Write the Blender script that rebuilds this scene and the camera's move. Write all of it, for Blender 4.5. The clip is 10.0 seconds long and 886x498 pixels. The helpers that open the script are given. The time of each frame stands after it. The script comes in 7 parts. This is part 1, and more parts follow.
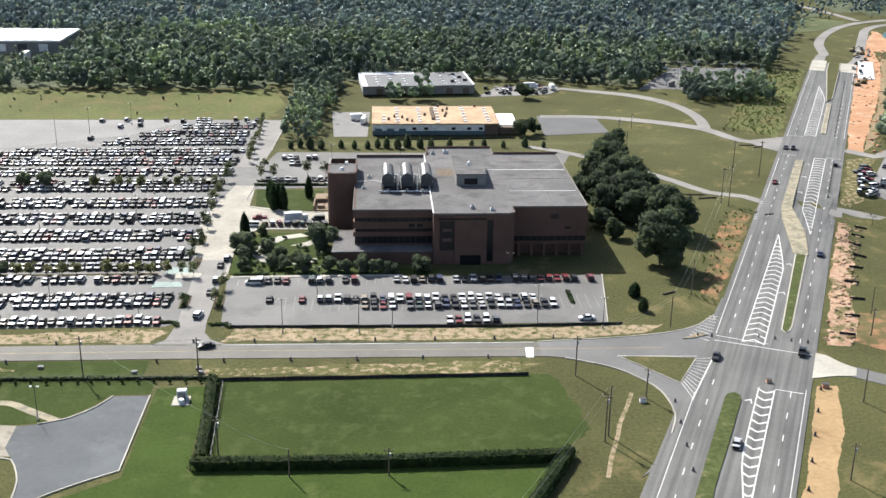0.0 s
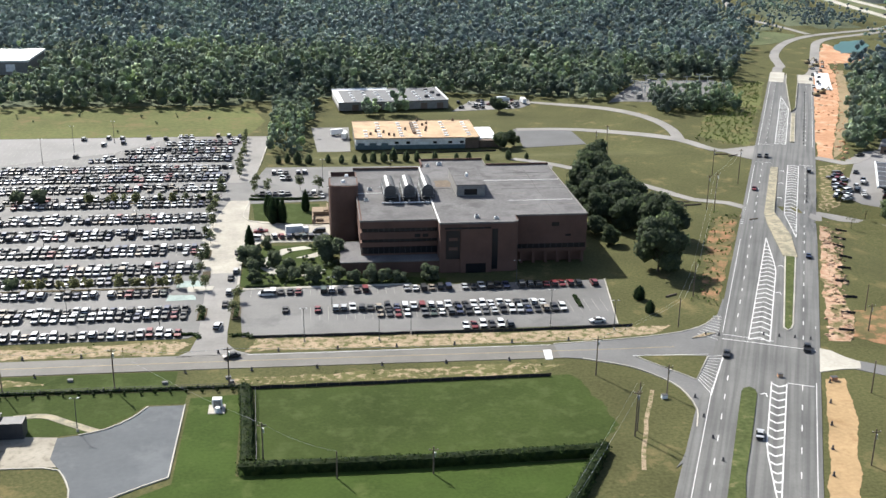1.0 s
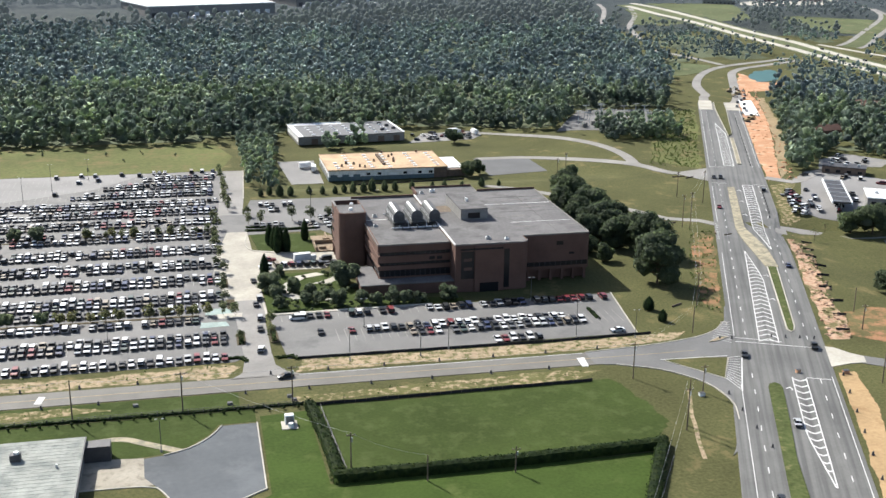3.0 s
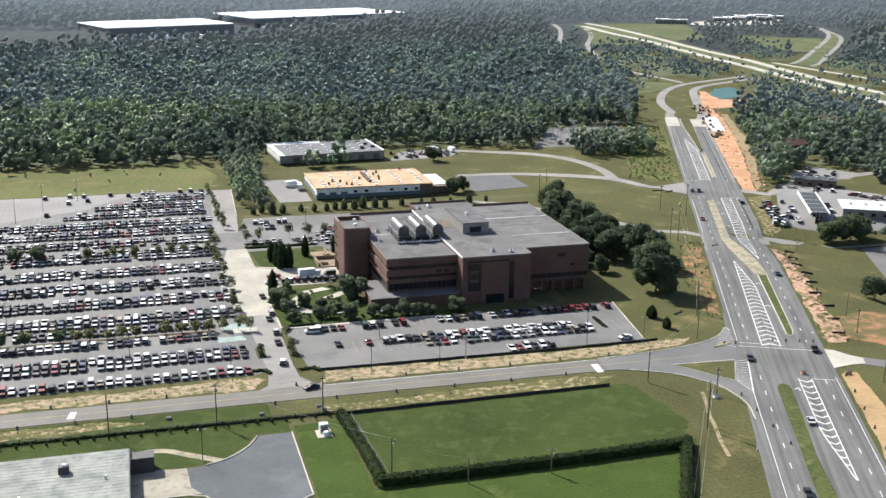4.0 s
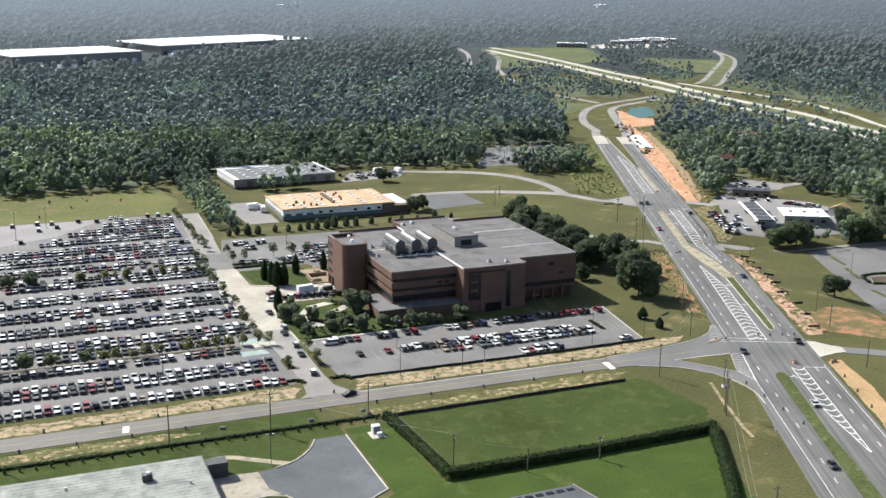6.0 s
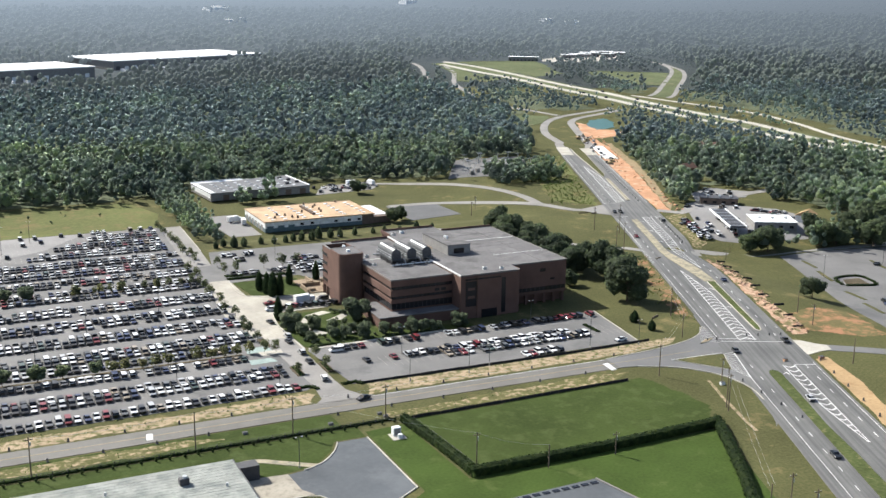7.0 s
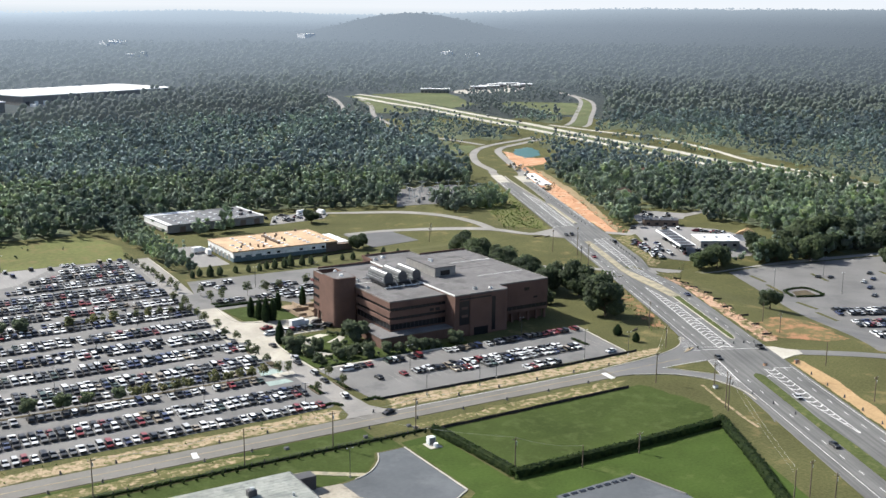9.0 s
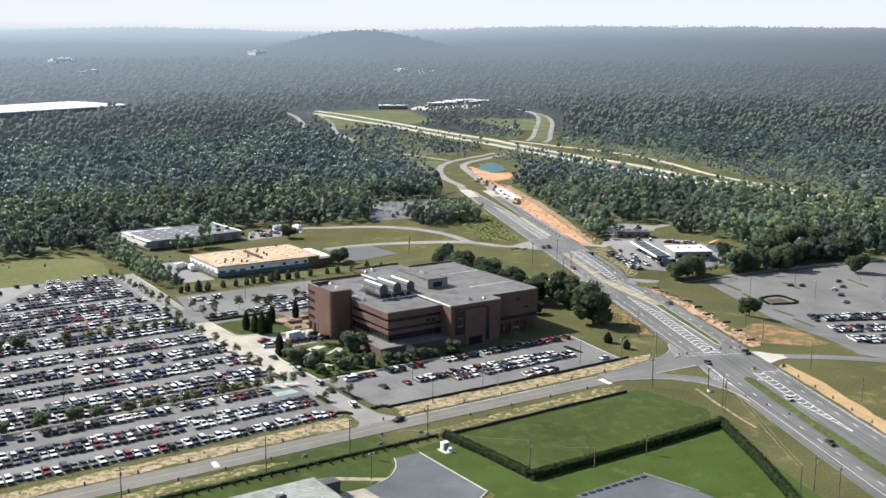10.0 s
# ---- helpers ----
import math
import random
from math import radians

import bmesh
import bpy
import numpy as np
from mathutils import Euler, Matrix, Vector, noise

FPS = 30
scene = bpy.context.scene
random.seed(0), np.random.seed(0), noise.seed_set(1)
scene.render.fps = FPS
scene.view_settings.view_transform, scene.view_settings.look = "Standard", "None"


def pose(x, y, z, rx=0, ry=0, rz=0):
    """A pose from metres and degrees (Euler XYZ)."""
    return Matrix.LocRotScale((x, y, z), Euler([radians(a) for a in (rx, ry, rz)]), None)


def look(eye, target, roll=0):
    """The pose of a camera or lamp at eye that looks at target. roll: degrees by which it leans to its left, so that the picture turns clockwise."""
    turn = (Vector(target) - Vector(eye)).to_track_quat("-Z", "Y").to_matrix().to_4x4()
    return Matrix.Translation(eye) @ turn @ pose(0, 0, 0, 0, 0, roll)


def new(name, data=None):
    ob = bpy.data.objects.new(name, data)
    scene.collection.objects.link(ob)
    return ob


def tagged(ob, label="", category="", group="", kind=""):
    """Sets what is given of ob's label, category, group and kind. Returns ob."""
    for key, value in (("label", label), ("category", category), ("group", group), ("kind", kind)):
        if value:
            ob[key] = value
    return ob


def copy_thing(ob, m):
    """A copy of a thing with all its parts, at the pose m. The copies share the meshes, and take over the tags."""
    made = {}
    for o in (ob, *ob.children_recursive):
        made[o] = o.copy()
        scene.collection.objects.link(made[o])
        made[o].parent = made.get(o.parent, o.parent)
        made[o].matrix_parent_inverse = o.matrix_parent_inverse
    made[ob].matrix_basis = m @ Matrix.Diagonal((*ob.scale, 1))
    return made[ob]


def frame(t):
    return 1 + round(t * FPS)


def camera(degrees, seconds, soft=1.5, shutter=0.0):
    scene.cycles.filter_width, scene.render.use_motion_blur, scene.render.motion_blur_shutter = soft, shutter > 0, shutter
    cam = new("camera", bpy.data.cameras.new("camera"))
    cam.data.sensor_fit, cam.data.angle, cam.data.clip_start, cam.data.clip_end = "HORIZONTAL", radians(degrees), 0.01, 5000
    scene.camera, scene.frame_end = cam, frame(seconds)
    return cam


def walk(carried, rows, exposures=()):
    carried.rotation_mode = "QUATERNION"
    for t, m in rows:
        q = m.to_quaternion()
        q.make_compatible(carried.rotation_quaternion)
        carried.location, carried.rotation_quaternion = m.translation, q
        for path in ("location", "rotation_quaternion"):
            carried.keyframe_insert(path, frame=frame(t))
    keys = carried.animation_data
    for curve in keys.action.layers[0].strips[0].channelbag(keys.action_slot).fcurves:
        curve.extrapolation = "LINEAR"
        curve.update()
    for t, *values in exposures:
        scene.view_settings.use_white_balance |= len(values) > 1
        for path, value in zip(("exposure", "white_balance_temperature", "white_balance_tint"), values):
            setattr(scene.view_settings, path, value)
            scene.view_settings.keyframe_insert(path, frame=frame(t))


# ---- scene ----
cam = camera(44.0, 10.0, 1.5)
METRES, EYE, TILT, LEAN, TURN = 241.2, 130.0, 0.0, 0.0, -3.6
ROWS = [
    (0.0, 0.0, 0.0, 0.0, 0.26, -19.75, -0.72),
    (0.5, -0.0462, -0.0181, -0.0006, -1.43, -19.34, -0.69),
    (1.0, -0.093, -0.0352, -0.0004, -3.04, -18.81, -0.66),
    (1.5, -0.1403, -0.0509, -0.0001, -4.61, -18.35, -0.65),
    (2.0, -0.1883, -0.0657, -0.0009, -6.15, -17.85, -0.66),
    (2.5, -0.2366, -0.0792, -0.0011, -7.69, -17.34, -0.63),
    (4.0, -0.3852, -0.1144, -0.0012, -12.2, -15.74, -0.65),
    (4.5, -0.4357, -0.1237, -0.0011, -13.72, -15.21, -0.65),
    (5.0, -0.4861, -0.1318, -0.0011, -15.33, -14.87, -0.63),
    (6.5, -0.6363, -0.152, -0.0006, -20.19, -14.06, -0.58),
    (7.0, -0.6864, -0.1561, -0.0007, -21.76, -13.61, -0.57),
    (7.5, -0.7361, -0.1591, -0.0004, -23.29, -13.16, -0.56),
    (8.0, -0.7853, -0.161, -0.0001, -24.79, -12.68, -0.53),
    (8.5, -0.8341, -0.1614, 0.0003, -26.28, -12.27, -0.52),
    (9.0, -0.8828, -0.1608, 0.0005, -27.75, -11.89, -0.5),
    (9.5, -0.9312, -0.159, 0.0004, -29.2, -11.47, -0.49),
    (10.0, -0.9795, -0.1562, 0.0001, -30.65, -11.0, -0.51),
]
walk(cam, [(t, pose(0, 0, EYE, TILT, LEAN, TURN) @ pose(METRES * x, METRES * y, METRES * z, 90 + pitch, roll, yaw)) for t, x, y, z, yaw, pitch, roll in ROWS])

# ---- world and light ----
world = bpy.data.worlds.new("world")
scene.world = world
world.use_nodes = True
wn = world.node_tree.nodes
sky = wn.new("ShaderNodeTexSky")
sky.sky_type, sky.sun_disc = "NISHITA", False
sky.sun_elevation, sky.sun_rotation = radians(40.5), radians(330)
sky.air_density, sky.dust_density, sky.ozone_density = 1.0, 2.0, 1.0
wn["Background"].inputs["Strength"].default_value = 0.09
world.node_tree.links.new(sky.outputs[0], wn["Background"].inputs["Color"])
sun = new("sun", bpy.data.lights.new("sun", "SUN"))
sun.data.energy, sun.data.angle, sun.data.color = 5.0, radians(0.5), (1.0, 0.972, 0.905)
sun.matrix_world = look((-0.5 * 300, 0.866 * 300, 256), (0, 0, 0))
scene.view_settings.exposure = 0.85


# ---- terrain ----
HD = [0, 800, 950, 1100, 1300, 1500, 1750, 2100, 2500, 3000, 3500, 4200, 4900]
HZ = [0, 0, 2.5, 7, 13.5, 18, 21, 32, 47, 66, 87, 116, 143]


def sm(v, a, b):
    t = np.clip((np.asarray(v, float) - a) / (b - a), 0, 1)
    return t * t * (3 - 2 * t)


def terr(x, y):
    """Height of the land: level round the crossing, a shallow hollow behind the offices, rising woods far off."""
    z = np.interp(np.hypot(np.asarray(x, float) + 100, y), HD, HZ)
    z = z - 4.8 * sm(x, -48, -22) * (1 - sm(x, 120, 175)) * sm(y, 503, 540) * (1 - sm(y, 700, 780))
    z = z - 5.0 * sm(x, 160, 195) * (1 - sm(y, 400, 430)) * sm(y, 120, 220) * (1 - sm(x, 400, 500))
    z = z + 40 * sm(np.degrees(np.arctan2(np.asarray(x, float) + 100, np.maximum(np.asarray(y, float), 1.0))), 23, 42) * sm(np.hypot(np.asarray(x, float) + 100, y), 2600, 4900)
    z = z - 14 * np.exp(-((np.asarray(x) - 20) / 240) ** 2 / 2 - ((np.asarray(y) - 1350) / 300) ** 2 / 2)
    for hx, hy, hh, hr in ((1459, 2806, 58, 150), (1310, 2920, 26, 120), (1603, 4190, 16, 170), (1329, 4300, 14, 160), (1077, 4383, 14, 200)):
        z = z + hh * np.exp(-((np.asarray(x) - hx) ** 2 + (np.asarray(y) - hy) ** 2) / (2 * hr * hr))
    return z


def axis(lo, hi, near):
    """Grid lines: fine steps inside the near stretches, coarse outside."""
    out = [lo]
    while out[-1] < hi:
        v = out[-1]
        step = 150.0
        for a, b, s in near:
            if a <= v < b:
                step = min(step, s)
            elif v < a < v + step:
                step = a - v
        out.append(min(v + step, hi))
    return out


GX = axis(-4950, 4950, ((-400, 760, 20), (-66, 200, 6), (950, 2000, 50)))
GY = axis(-4950, 4950, ((60, 1300, 20), (120, 440, 12), (492, 792, 6), (2400, 3300, 50)))


# ---- materials ----
def nodes_of(name):
    m = bpy.data.materials.new(name)
    m.use_nodes = True
    return m, m.node_tree.nodes, m.node_tree.links, m.node_tree.nodes["Principled BSDF"]


def noise_node(n, l, scale, detail=4.0, rough=0.6):
    pos = n.new("ShaderNodeNewGeometry")
    t = n.new("ShaderNodeTexNoise")
    t.inputs["Scale"].default_value, t.inputs["Detail"].default_value, t.inputs["Roughness"].default_value = scale, detail, rough
    l.new(pos.outputs["Position"], t.inputs["Vector"])
    return t


def ramp(n, l, fac, stops, mode="LINEAR"):
    r = n.new("ShaderNodeValToRGB")
    r.color_ramp.interpolation = mode
    e = r.color_ramp.elements
    while len(e) < len(stops):
        e.new(0.5)
    for k, (p, c) in zip(e, stops):
        k.position, k.color = p, (*c, 1)
    l.new(fac, r.inputs["Fac"])
    return r


def mixc(n, l, a, b, fac, mode="MIX"):
    m = n.new("ShaderNodeMix")
    m.data_type, m.blend_type = "RGBA", mode
    for sock, v in ((m.inputs[6], a), (m.inputs[7], b)):
        if isinstance(v, tuple):
            sock.default_value = (*v, 1)
        else:
            l.new(v, sock)
    if isinstance(fac, float):
        m.inputs[0].default_value = fac
    else:
        l.new(fac, m.inputs[0])
    return m.outputs[2]


def surface(name, c1, c2, rough=0.9, fine=2.0, coarse=0.08, spread=0.35, bump=0.0, metal=0.0, spec=0.3, c3=None, c3at=(0.55, 0.68), c3scale=0.05):
    """Two colours broken up by fine grain and by broad patches, with a third in stains of their own shape."""
    m, n, l, p = nodes_of(name)
    a, b = noise_node(n, l, fine), noise_node(n, l, coarse, 5.0)
    ra = ramp(n, l, a.outputs[0], ((0.5 - spread / 2, c1), (0.5 + spread / 2, c2)))
    rb = ramp(n, l, b.outputs[0], ((0.3, (0.72, 0.72, 0.72)), (0.7, (1.2, 1.2, 1.2))))
    col = mixc(n, l, ra.outputs[0], rb.outputs[0], 0.8, "MULTIPLY")
    if c3:
        s = noise_node(n, l, c3scale, 8.0, 0.68)
        rs = ramp(n, l, s.outputs[0], ((c3at[0], (0, 0, 0)), (c3at[1], (1, 1, 1))))
        col = mixc(n, l, col, c3, rs.outputs[0])
    l.new(col, p.inputs["Base Color"])
    p.inputs["Roughness"].default_value, p.inputs["Metallic"].default_value = rough, metal
    p.inputs["Specular IOR Level"].default_value = spec
    if bump:
        bn = n.new("ShaderNodeBump")
        bn.inputs["Strength"].default_value, bn.inputs["Distance"].default_value = bump, 0.3
        l.new(a.outputs[0], bn.inputs["Height"])
        l.new(bn.outputs[0], p.inputs["Normal"])
    return m


def plain(name, c, rough=0.5, metal=0.0, spec=0.5):
    return surface(name, tuple(v * 0.88 for v in c), tuple(min(1, v * 1.1) for v in c), rough, 3.0, 0.5, 0.6, 0, metal, spec)


def leaves(name, c1, c2, c3, clump=0.16, sheen=0.0, grain=0.0, through_light=(1.55, 1.6, 1.5), share=0.54):
    """Foliage: colour varies leaf by leaf, tree by tree and stand by stand; some light comes through."""
    m, n, l, p = nodes_of(name)
    geo = n.new("ShaderNodeNewGeometry")
    a, b = noise_node(n, l, clump, 2.0), noise_node(n, l, 0.012, 4.0)
    ra = ramp(n, l, a.outputs[0], ((0.35, c1), (0.5, c2), (0.66, c3)))
    rb = ramp(n, l, b.outputs[0], ((0.28, (0.6, 0.66, 0.72)), (0.5, (0.98, 0.98, 0.98)), (0.7, (1.34, 1.36, 1.16))))
    rr = ramp(n, l, geo.outputs["Random Per Island"], ((0.0, (0.92, 0.92, 0.92)), (1.0, (1.08, 1.08, 1.08))))
    col = mixc(n, l, mixc(n, l, ra.outputs[0], rb.outputs[0], 1.0, "MULTIPLY"), rr.outputs[0], 1.0, "MULTIPLY")
    tr = n.new("ShaderNodeBsdfTranslucent")
    if grain:
        g = noise_node(n, l, grain, 5.0, 0.7)
        col = mixc(n, l, col, ramp(n, l, g.outputs[0], ((0.34, (0.74, 0.75, 0.78)), (0.66, (1.24, 1.23, 1.2)))).outputs[0], 1.0, "MULTIPLY")
        bn = n.new("ShaderNodeBump")
        bn.inputs["Strength"].default_value, bn.inputs["Distance"].default_value = 0.55, 0.9 / grain
        l.new(g.outputs[0], bn.inputs["Height"])
        l.new(bn.outputs[0], p.inputs["Normal"])
        l.new(bn.outputs[0], tr.inputs["Normal"])
    l.new(col, p.inputs["Base Color"])
    p.inputs["Roughness"].default_value, p.inputs["Specular IOR Level"].default_value = 0.75, 0.12
    p.inputs["Sheen Weight"].default_value, p.inputs["Sheen Roughness"].default_value = sheen, 0.75
    p.inputs["Sheen Tint"].default_value = (0.82, 0.97, 1.0, 1)
    l.new(mixc(n, l, col, through_light, 1.0, "MULTIPLY"), tr.inputs["Color"])
    mx = n.new("ShaderNodeMixShader")
    mx.inputs[0].default_value = share
    l.new(p.outputs[0], mx.inputs[1])
    l.new(tr.outputs[0], mx.inputs[2])
    l.new(mx.outputs[0], n["Material Output"].inputs["Surface"])
    return m


COLOURS = (("white", (0.62, 0.63, 0.64), 0.28), ("silver", (0.38, 0.39, 0.40), 0.10), ("grey", (0.09, 0.094, 0.098), 0.13), ("black", (0.012, 0.013, 0.015), 0.30),
           ("dark_blue", (0.022, 0.034, 0.085), 0.07), ("dark_green", (0.03, 0.055, 0.045), 0.03), ("tan", (0.24, 0.20, 0.15), 0.03), ("red", (0.16, 0.016, 0.020), 0.06))


def paint_finish(n, l, p, col):
    """Clear-coated paint with a film of road dust."""
    dirt = noise_node(n, l, 1.5)
    dust = ramp(n, l, dirt.outputs[0], ((0.3, (0.8, 0.8, 0.8)), (0.7, (1.1, 1.1, 1.1))))
    l.new(mixc(n, l, col, dust.outputs[0], 0.6, "MULTIPLY"), p.inputs["Base Color"])
    p.inputs["Roughness"].default_value, p.inputs["Coat Weight"].default_value, p.inputs["Coat Roughness"].default_value = 0.4, 0.25, 0.1


def car_paint(name, c):
    m, n, l, p = nodes_of(name + "_car_paint")
    paint_finish(n, l, p, c)
    return m


def mixed_paint():
    """Each car of the far rows takes one of the colours by chance."""
    m, n, l, p = nodes_of("mixed_car_paint")
    stops, at = [], 0.0
    for _, c, share in COLOURS:
        stops.append((at, c))
        at += share
    paint_finish(n, l, p, ramp(n, l, n.new("ShaderNodeNewGeometry").outputs["Random Per Island"], stops, "CONSTANT").outputs[0])
    return m


def glassy(name, c, rough=0.06, spec=0.8):
    m, n, l, p = nodes_of(name)
    v = noise_node(n, l, 0.4)
    l.new(ramp(n, l, v.outputs[0], ((0.3, tuple(k * 0.7 for k in c)), (0.7, c))).outputs[0], p.inputs["Base Color"])
    p.inputs["Roughness"].default_value, p.inputs["Specular IOR Level"].default_value = rough, spec
    return m


GRASS = surface("grass", (0.056, 0.061, 0.024), (0.098, 0.095, 0.041), 1.0, 1.1, 0.03, 0.36, 0.3, 0, 0.1, (0.184, 0.145, 0.071), (0.57, 0.72), 0.06)
LAWN = surface("mown_lawn", (0.032, 0.048, 0.012), (0.048, 0.068, 0.018), 1.0, 1.1, 0.035, 0.5, 0.2, 0, 0.1, (0.062, 0.080, 0.027), (0.50, 0.68), 0.16)
BRIGHTLAWN = surface("bright_mown_lawn", (0.034, 0.058, 0.012), (0.053, 0.081, 0.019), 1.0, 1.1, 0.05, 0.5, 0.2, 0, 0.1, (0.081, 0.102, 0.032), (0.56, 0.7), 0.09)
MEADOW = surface("meadow", (0.082, 0.098, 0.036), (0.130, 0.132, 0.052), 1.0, 0.5, 0.02, 0.4, 0.3, 0, 0.1, (0.155, 0.122, 0.060), (0.52, 0.68), 0.07)
DRY = surface("dry_verge", (0.24, 0.182, 0.118), (0.41, 0.325, 0.228), 1.0, 2.0, 0.1, 0.4, 0.4, 0, 0.1, (0.112, 0.112, 0.048), (0.47, 0.58), 0.42)
THINGRASS = surface("thin_grass_on_sand", (0.075, 0.082, 0.030), (0.13, 0.122, 0.052), 1.0, 2.0, 0.1, 0.4, 0.3, 0, 0.1, (0.32, 0.245, 0.165), (0.50, 0.61), 0.4)
MULCH = surface("dark_mulch", (0.060, 0.050, 0.034), (0.105, 0.088, 0.058), 1.0, 2.0, 0.2, 0.5, 0.3, 0, 0.1)
# meadow grass with haze put into its colour, bluer than the near meadow
HAZEGRASS = surface("far_meadow_grass", (0.075, 0.094, 0.047), (0.118, 0.132, 0.068), 1.0, 0.3, 0.015, 0.4, 0.3, 0, 0.1, (0.165, 0.145, 0.085), (0.56, 0.68), 0.05)
MEDGRASS = surface("bright_median_grass", (0.048, 0.066, 0.022), (0.086, 0.098, 0.038), 1.0, 0.8, 0.1, 0.34, 0.3, 0, 0.1, (0.17, 0.15, 0.078), (0.60, 0.70), 0.2)
CLAY = surface("red_clay", (0.304, 0.170, 0.110), (0.460, 0.340, 0.244), 1.0, 0.45, 0.06, 0.36, 0.8, 0, 0.1, (0.129, 0.115, 0.055), (0.50, 0.57), 0.16)
MIXCLAY = surface("clay_under_thin_grass", (0.095, 0.090, 0.040), (0.14, 0.118, 0.056), 1.0, 0.7, 0.06, 0.4, 0.3, 0, 0.1, (0.29, 0.155, 0.088), (0.47, 0.60), 0.14)
BARE = surface("bare_brown_earth", (0.215, 0.165, 0.10), (0.30, 0.235, 0.15), 1.0, 0.8, 0.05, 0.5, 0.3, 0, 0.1, (0.12, 0.115, 0.055), (0.55, 0.64), 0.1)
SAND = surface("graded_sand", (0.307, 0.212, 0.115), (0.397, 0.276, 0.153), 1.0, 0.8, 0.05, 0.5, 0.3, 0, 0.1, (0.243, 0.152, 0.078), (0.56, 0.68), 0.09)
ORANGE = surface("fresh_orange_clay", (0.38, 0.20, 0.115), (0.49, 0.29, 0.18), 1.0, 0.5, 0.05, 0.5, 0.5, 0, 0.1, (0.42, 0.34, 0.24), (0.54, 0.62), 0.1)
ASPHALT = surface("grey_asphalt", (0.122, 0.120, 0.117), (0.158, 0.155, 0.151), 0.75, 1.5, 0.04, 0.6, 0.05, 0, 0.3, (0.100, 0.100, 0.099), (0.52, 0.66), 0.05)
DARKTAR = surface("dark_asphalt", (0.075, 0.075, 0.076), (0.105, 0.105, 0.105), 0.7, 1.5, 0.04, 0.6, 0.05, 0, 0.4)
ROADTAR = surface("road_asphalt", (0.110, 0.109, 0.107), (0.143, 0.141, 0.137), 0.65, 1.2, 0.05, 0.6, 0.05, 0, 0.4, (0.086, 0.086, 0.083), (0.55, 0.7), 0.035)


def highway_tar():
    """Highway asphalt with long wheel tracks and tar streaks that run with the road."""
    m = surface("highway_asphalt", (0.109, 0.108, 0.104), (0.140, 0.138, 0.133), 0.65, 1.2, 0.05, 0.6, 0.05, 0, 0.4)
    n, l = m.node_tree.nodes, m.node_tree.links
    p = n["Principled BSDF"]
    old = p.inputs["Base Color"].links[0].from_socket
    geo, mp, t = n.new("ShaderNodeNewGeometry"), n.new("ShaderNodeMapping"), n.new("ShaderNodeTexNoise")
    mp.vector_type = "TEXTURE"
    mp.inputs["Rotation"].default_value = (0, 0, math.atan2(0.9123, 0.4095))
    mp.inputs["Scale"].default_value = (60, 1.3, 1)
    t.inputs["Scale"].default_value, t.inputs["Detail"].default_value = 1.0, 4.0
    l.new(geo.outputs["Position"], mp.inputs["Vector"])
    l.new(mp.outputs[0], t.inputs["Vector"])
    l.new(mixc(n, l, old, ramp(n, l, t.outputs[0], ((0.35, (0.62, 0.62, 0.62)), (0.6, (1.12, 1.12, 1.1)))).outputs[0], 0.9, "MULTIPLY"), p.inputs["Base Color"])
    return m


HWTAR = highway_tar()
SIDETAR = surface("side_road_asphalt", (0.124, 0.118, 0.107), (0.158, 0.150, 0.136), 0.8, 1.2, 0.06, 0.6, 0.05, 0, 0.35, (0.115, 0.110, 0.103), (0.52, 0.68), 0.06)
PALEROAD = surface("worn_grey_road", (0.193, 0.184, 0.175), (0.248, 0.239, 0.225), 0.85, 1.0, 0.05, 0.7, 0.05, 0, 0.3)
PALELOT = surface("bleached_asphalt", (0.184, 0.179, 0.175), (0.230, 0.225, 0.221), 0.85, 0.8, 0.02, 0.7, 0.05, 0, 0.3)
CONCRETE = surface("pale_concrete", (0.350, 0.331, 0.285), (0.442, 0.419, 0.368), 0.9, 1.0, 0.08, 0.6, 0.1, 0, 0.2, (0.304, 0.294, 0.276), (0.56, 0.7), 0.15)
PLAZA = surface("bleached_concrete", (0.315, 0.295, 0.25), (0.40, 0.375, 0.325), 0.9, 0.8, 0.08, 0.6, 0.1, 0, 0.2, (0.27, 0.258, 0.232), (0.56, 0.7), 0.12)
BLUEPAD = surface("smooth_blue_grey_asphalt", (0.076, 0.084, 0.093), (0.098, 0.107, 0.117), 0.8, 0.6, 0.04, 0.7, 0.02, 0, 0.2, (0.112, 0.121, 0.131), (0.52, 0.66), 0.06)
PAINTWHITE = surface("road_paint_white", (0.46, 0.46, 0.445), (0.66, 0.66, 0.645), 0.7, 3.0, 0.3, 0.5)
FADEDPAINT = surface("faded_stall_paint", (0.22, 0.215, 0.20), (0.34, 0.33, 0.31), 0.8, 2.0, 0.3, 0.4)
APRON = surface("stained_concrete", (0.27, 0.245, 0.20), (0.36, 0.33, 0.275), 0.9, 1.2, 0.15, 0.6, 0.1, 0, 0.2, (0.20, 0.18, 0.145), (0.5, 0.62), 0.3)
MEDIAN = surface("sandy_concrete_median", (0.27, 0.235, 0.165), (0.37, 0.33, 0.24), 0.9, 1.5, 0.2, 0.6, 0.05, 0, 0.2, (0.19, 0.18, 0.135), (0.46, 0.58), 0.35)
PAINTYELLOW = surface("road_paint_yellow", (0.22, 0.185, 0.12), (0.36, 0.28, 0.14), 0.7, 2.0, 0.3, 0.5)
BRICK = surface("red_brown_brick", (0.104, 0.062, 0.049), (0.144, 0.084, 0.066), 0.9, 4.0, 0.12, 0.8, 0.15, 0, 0.25)
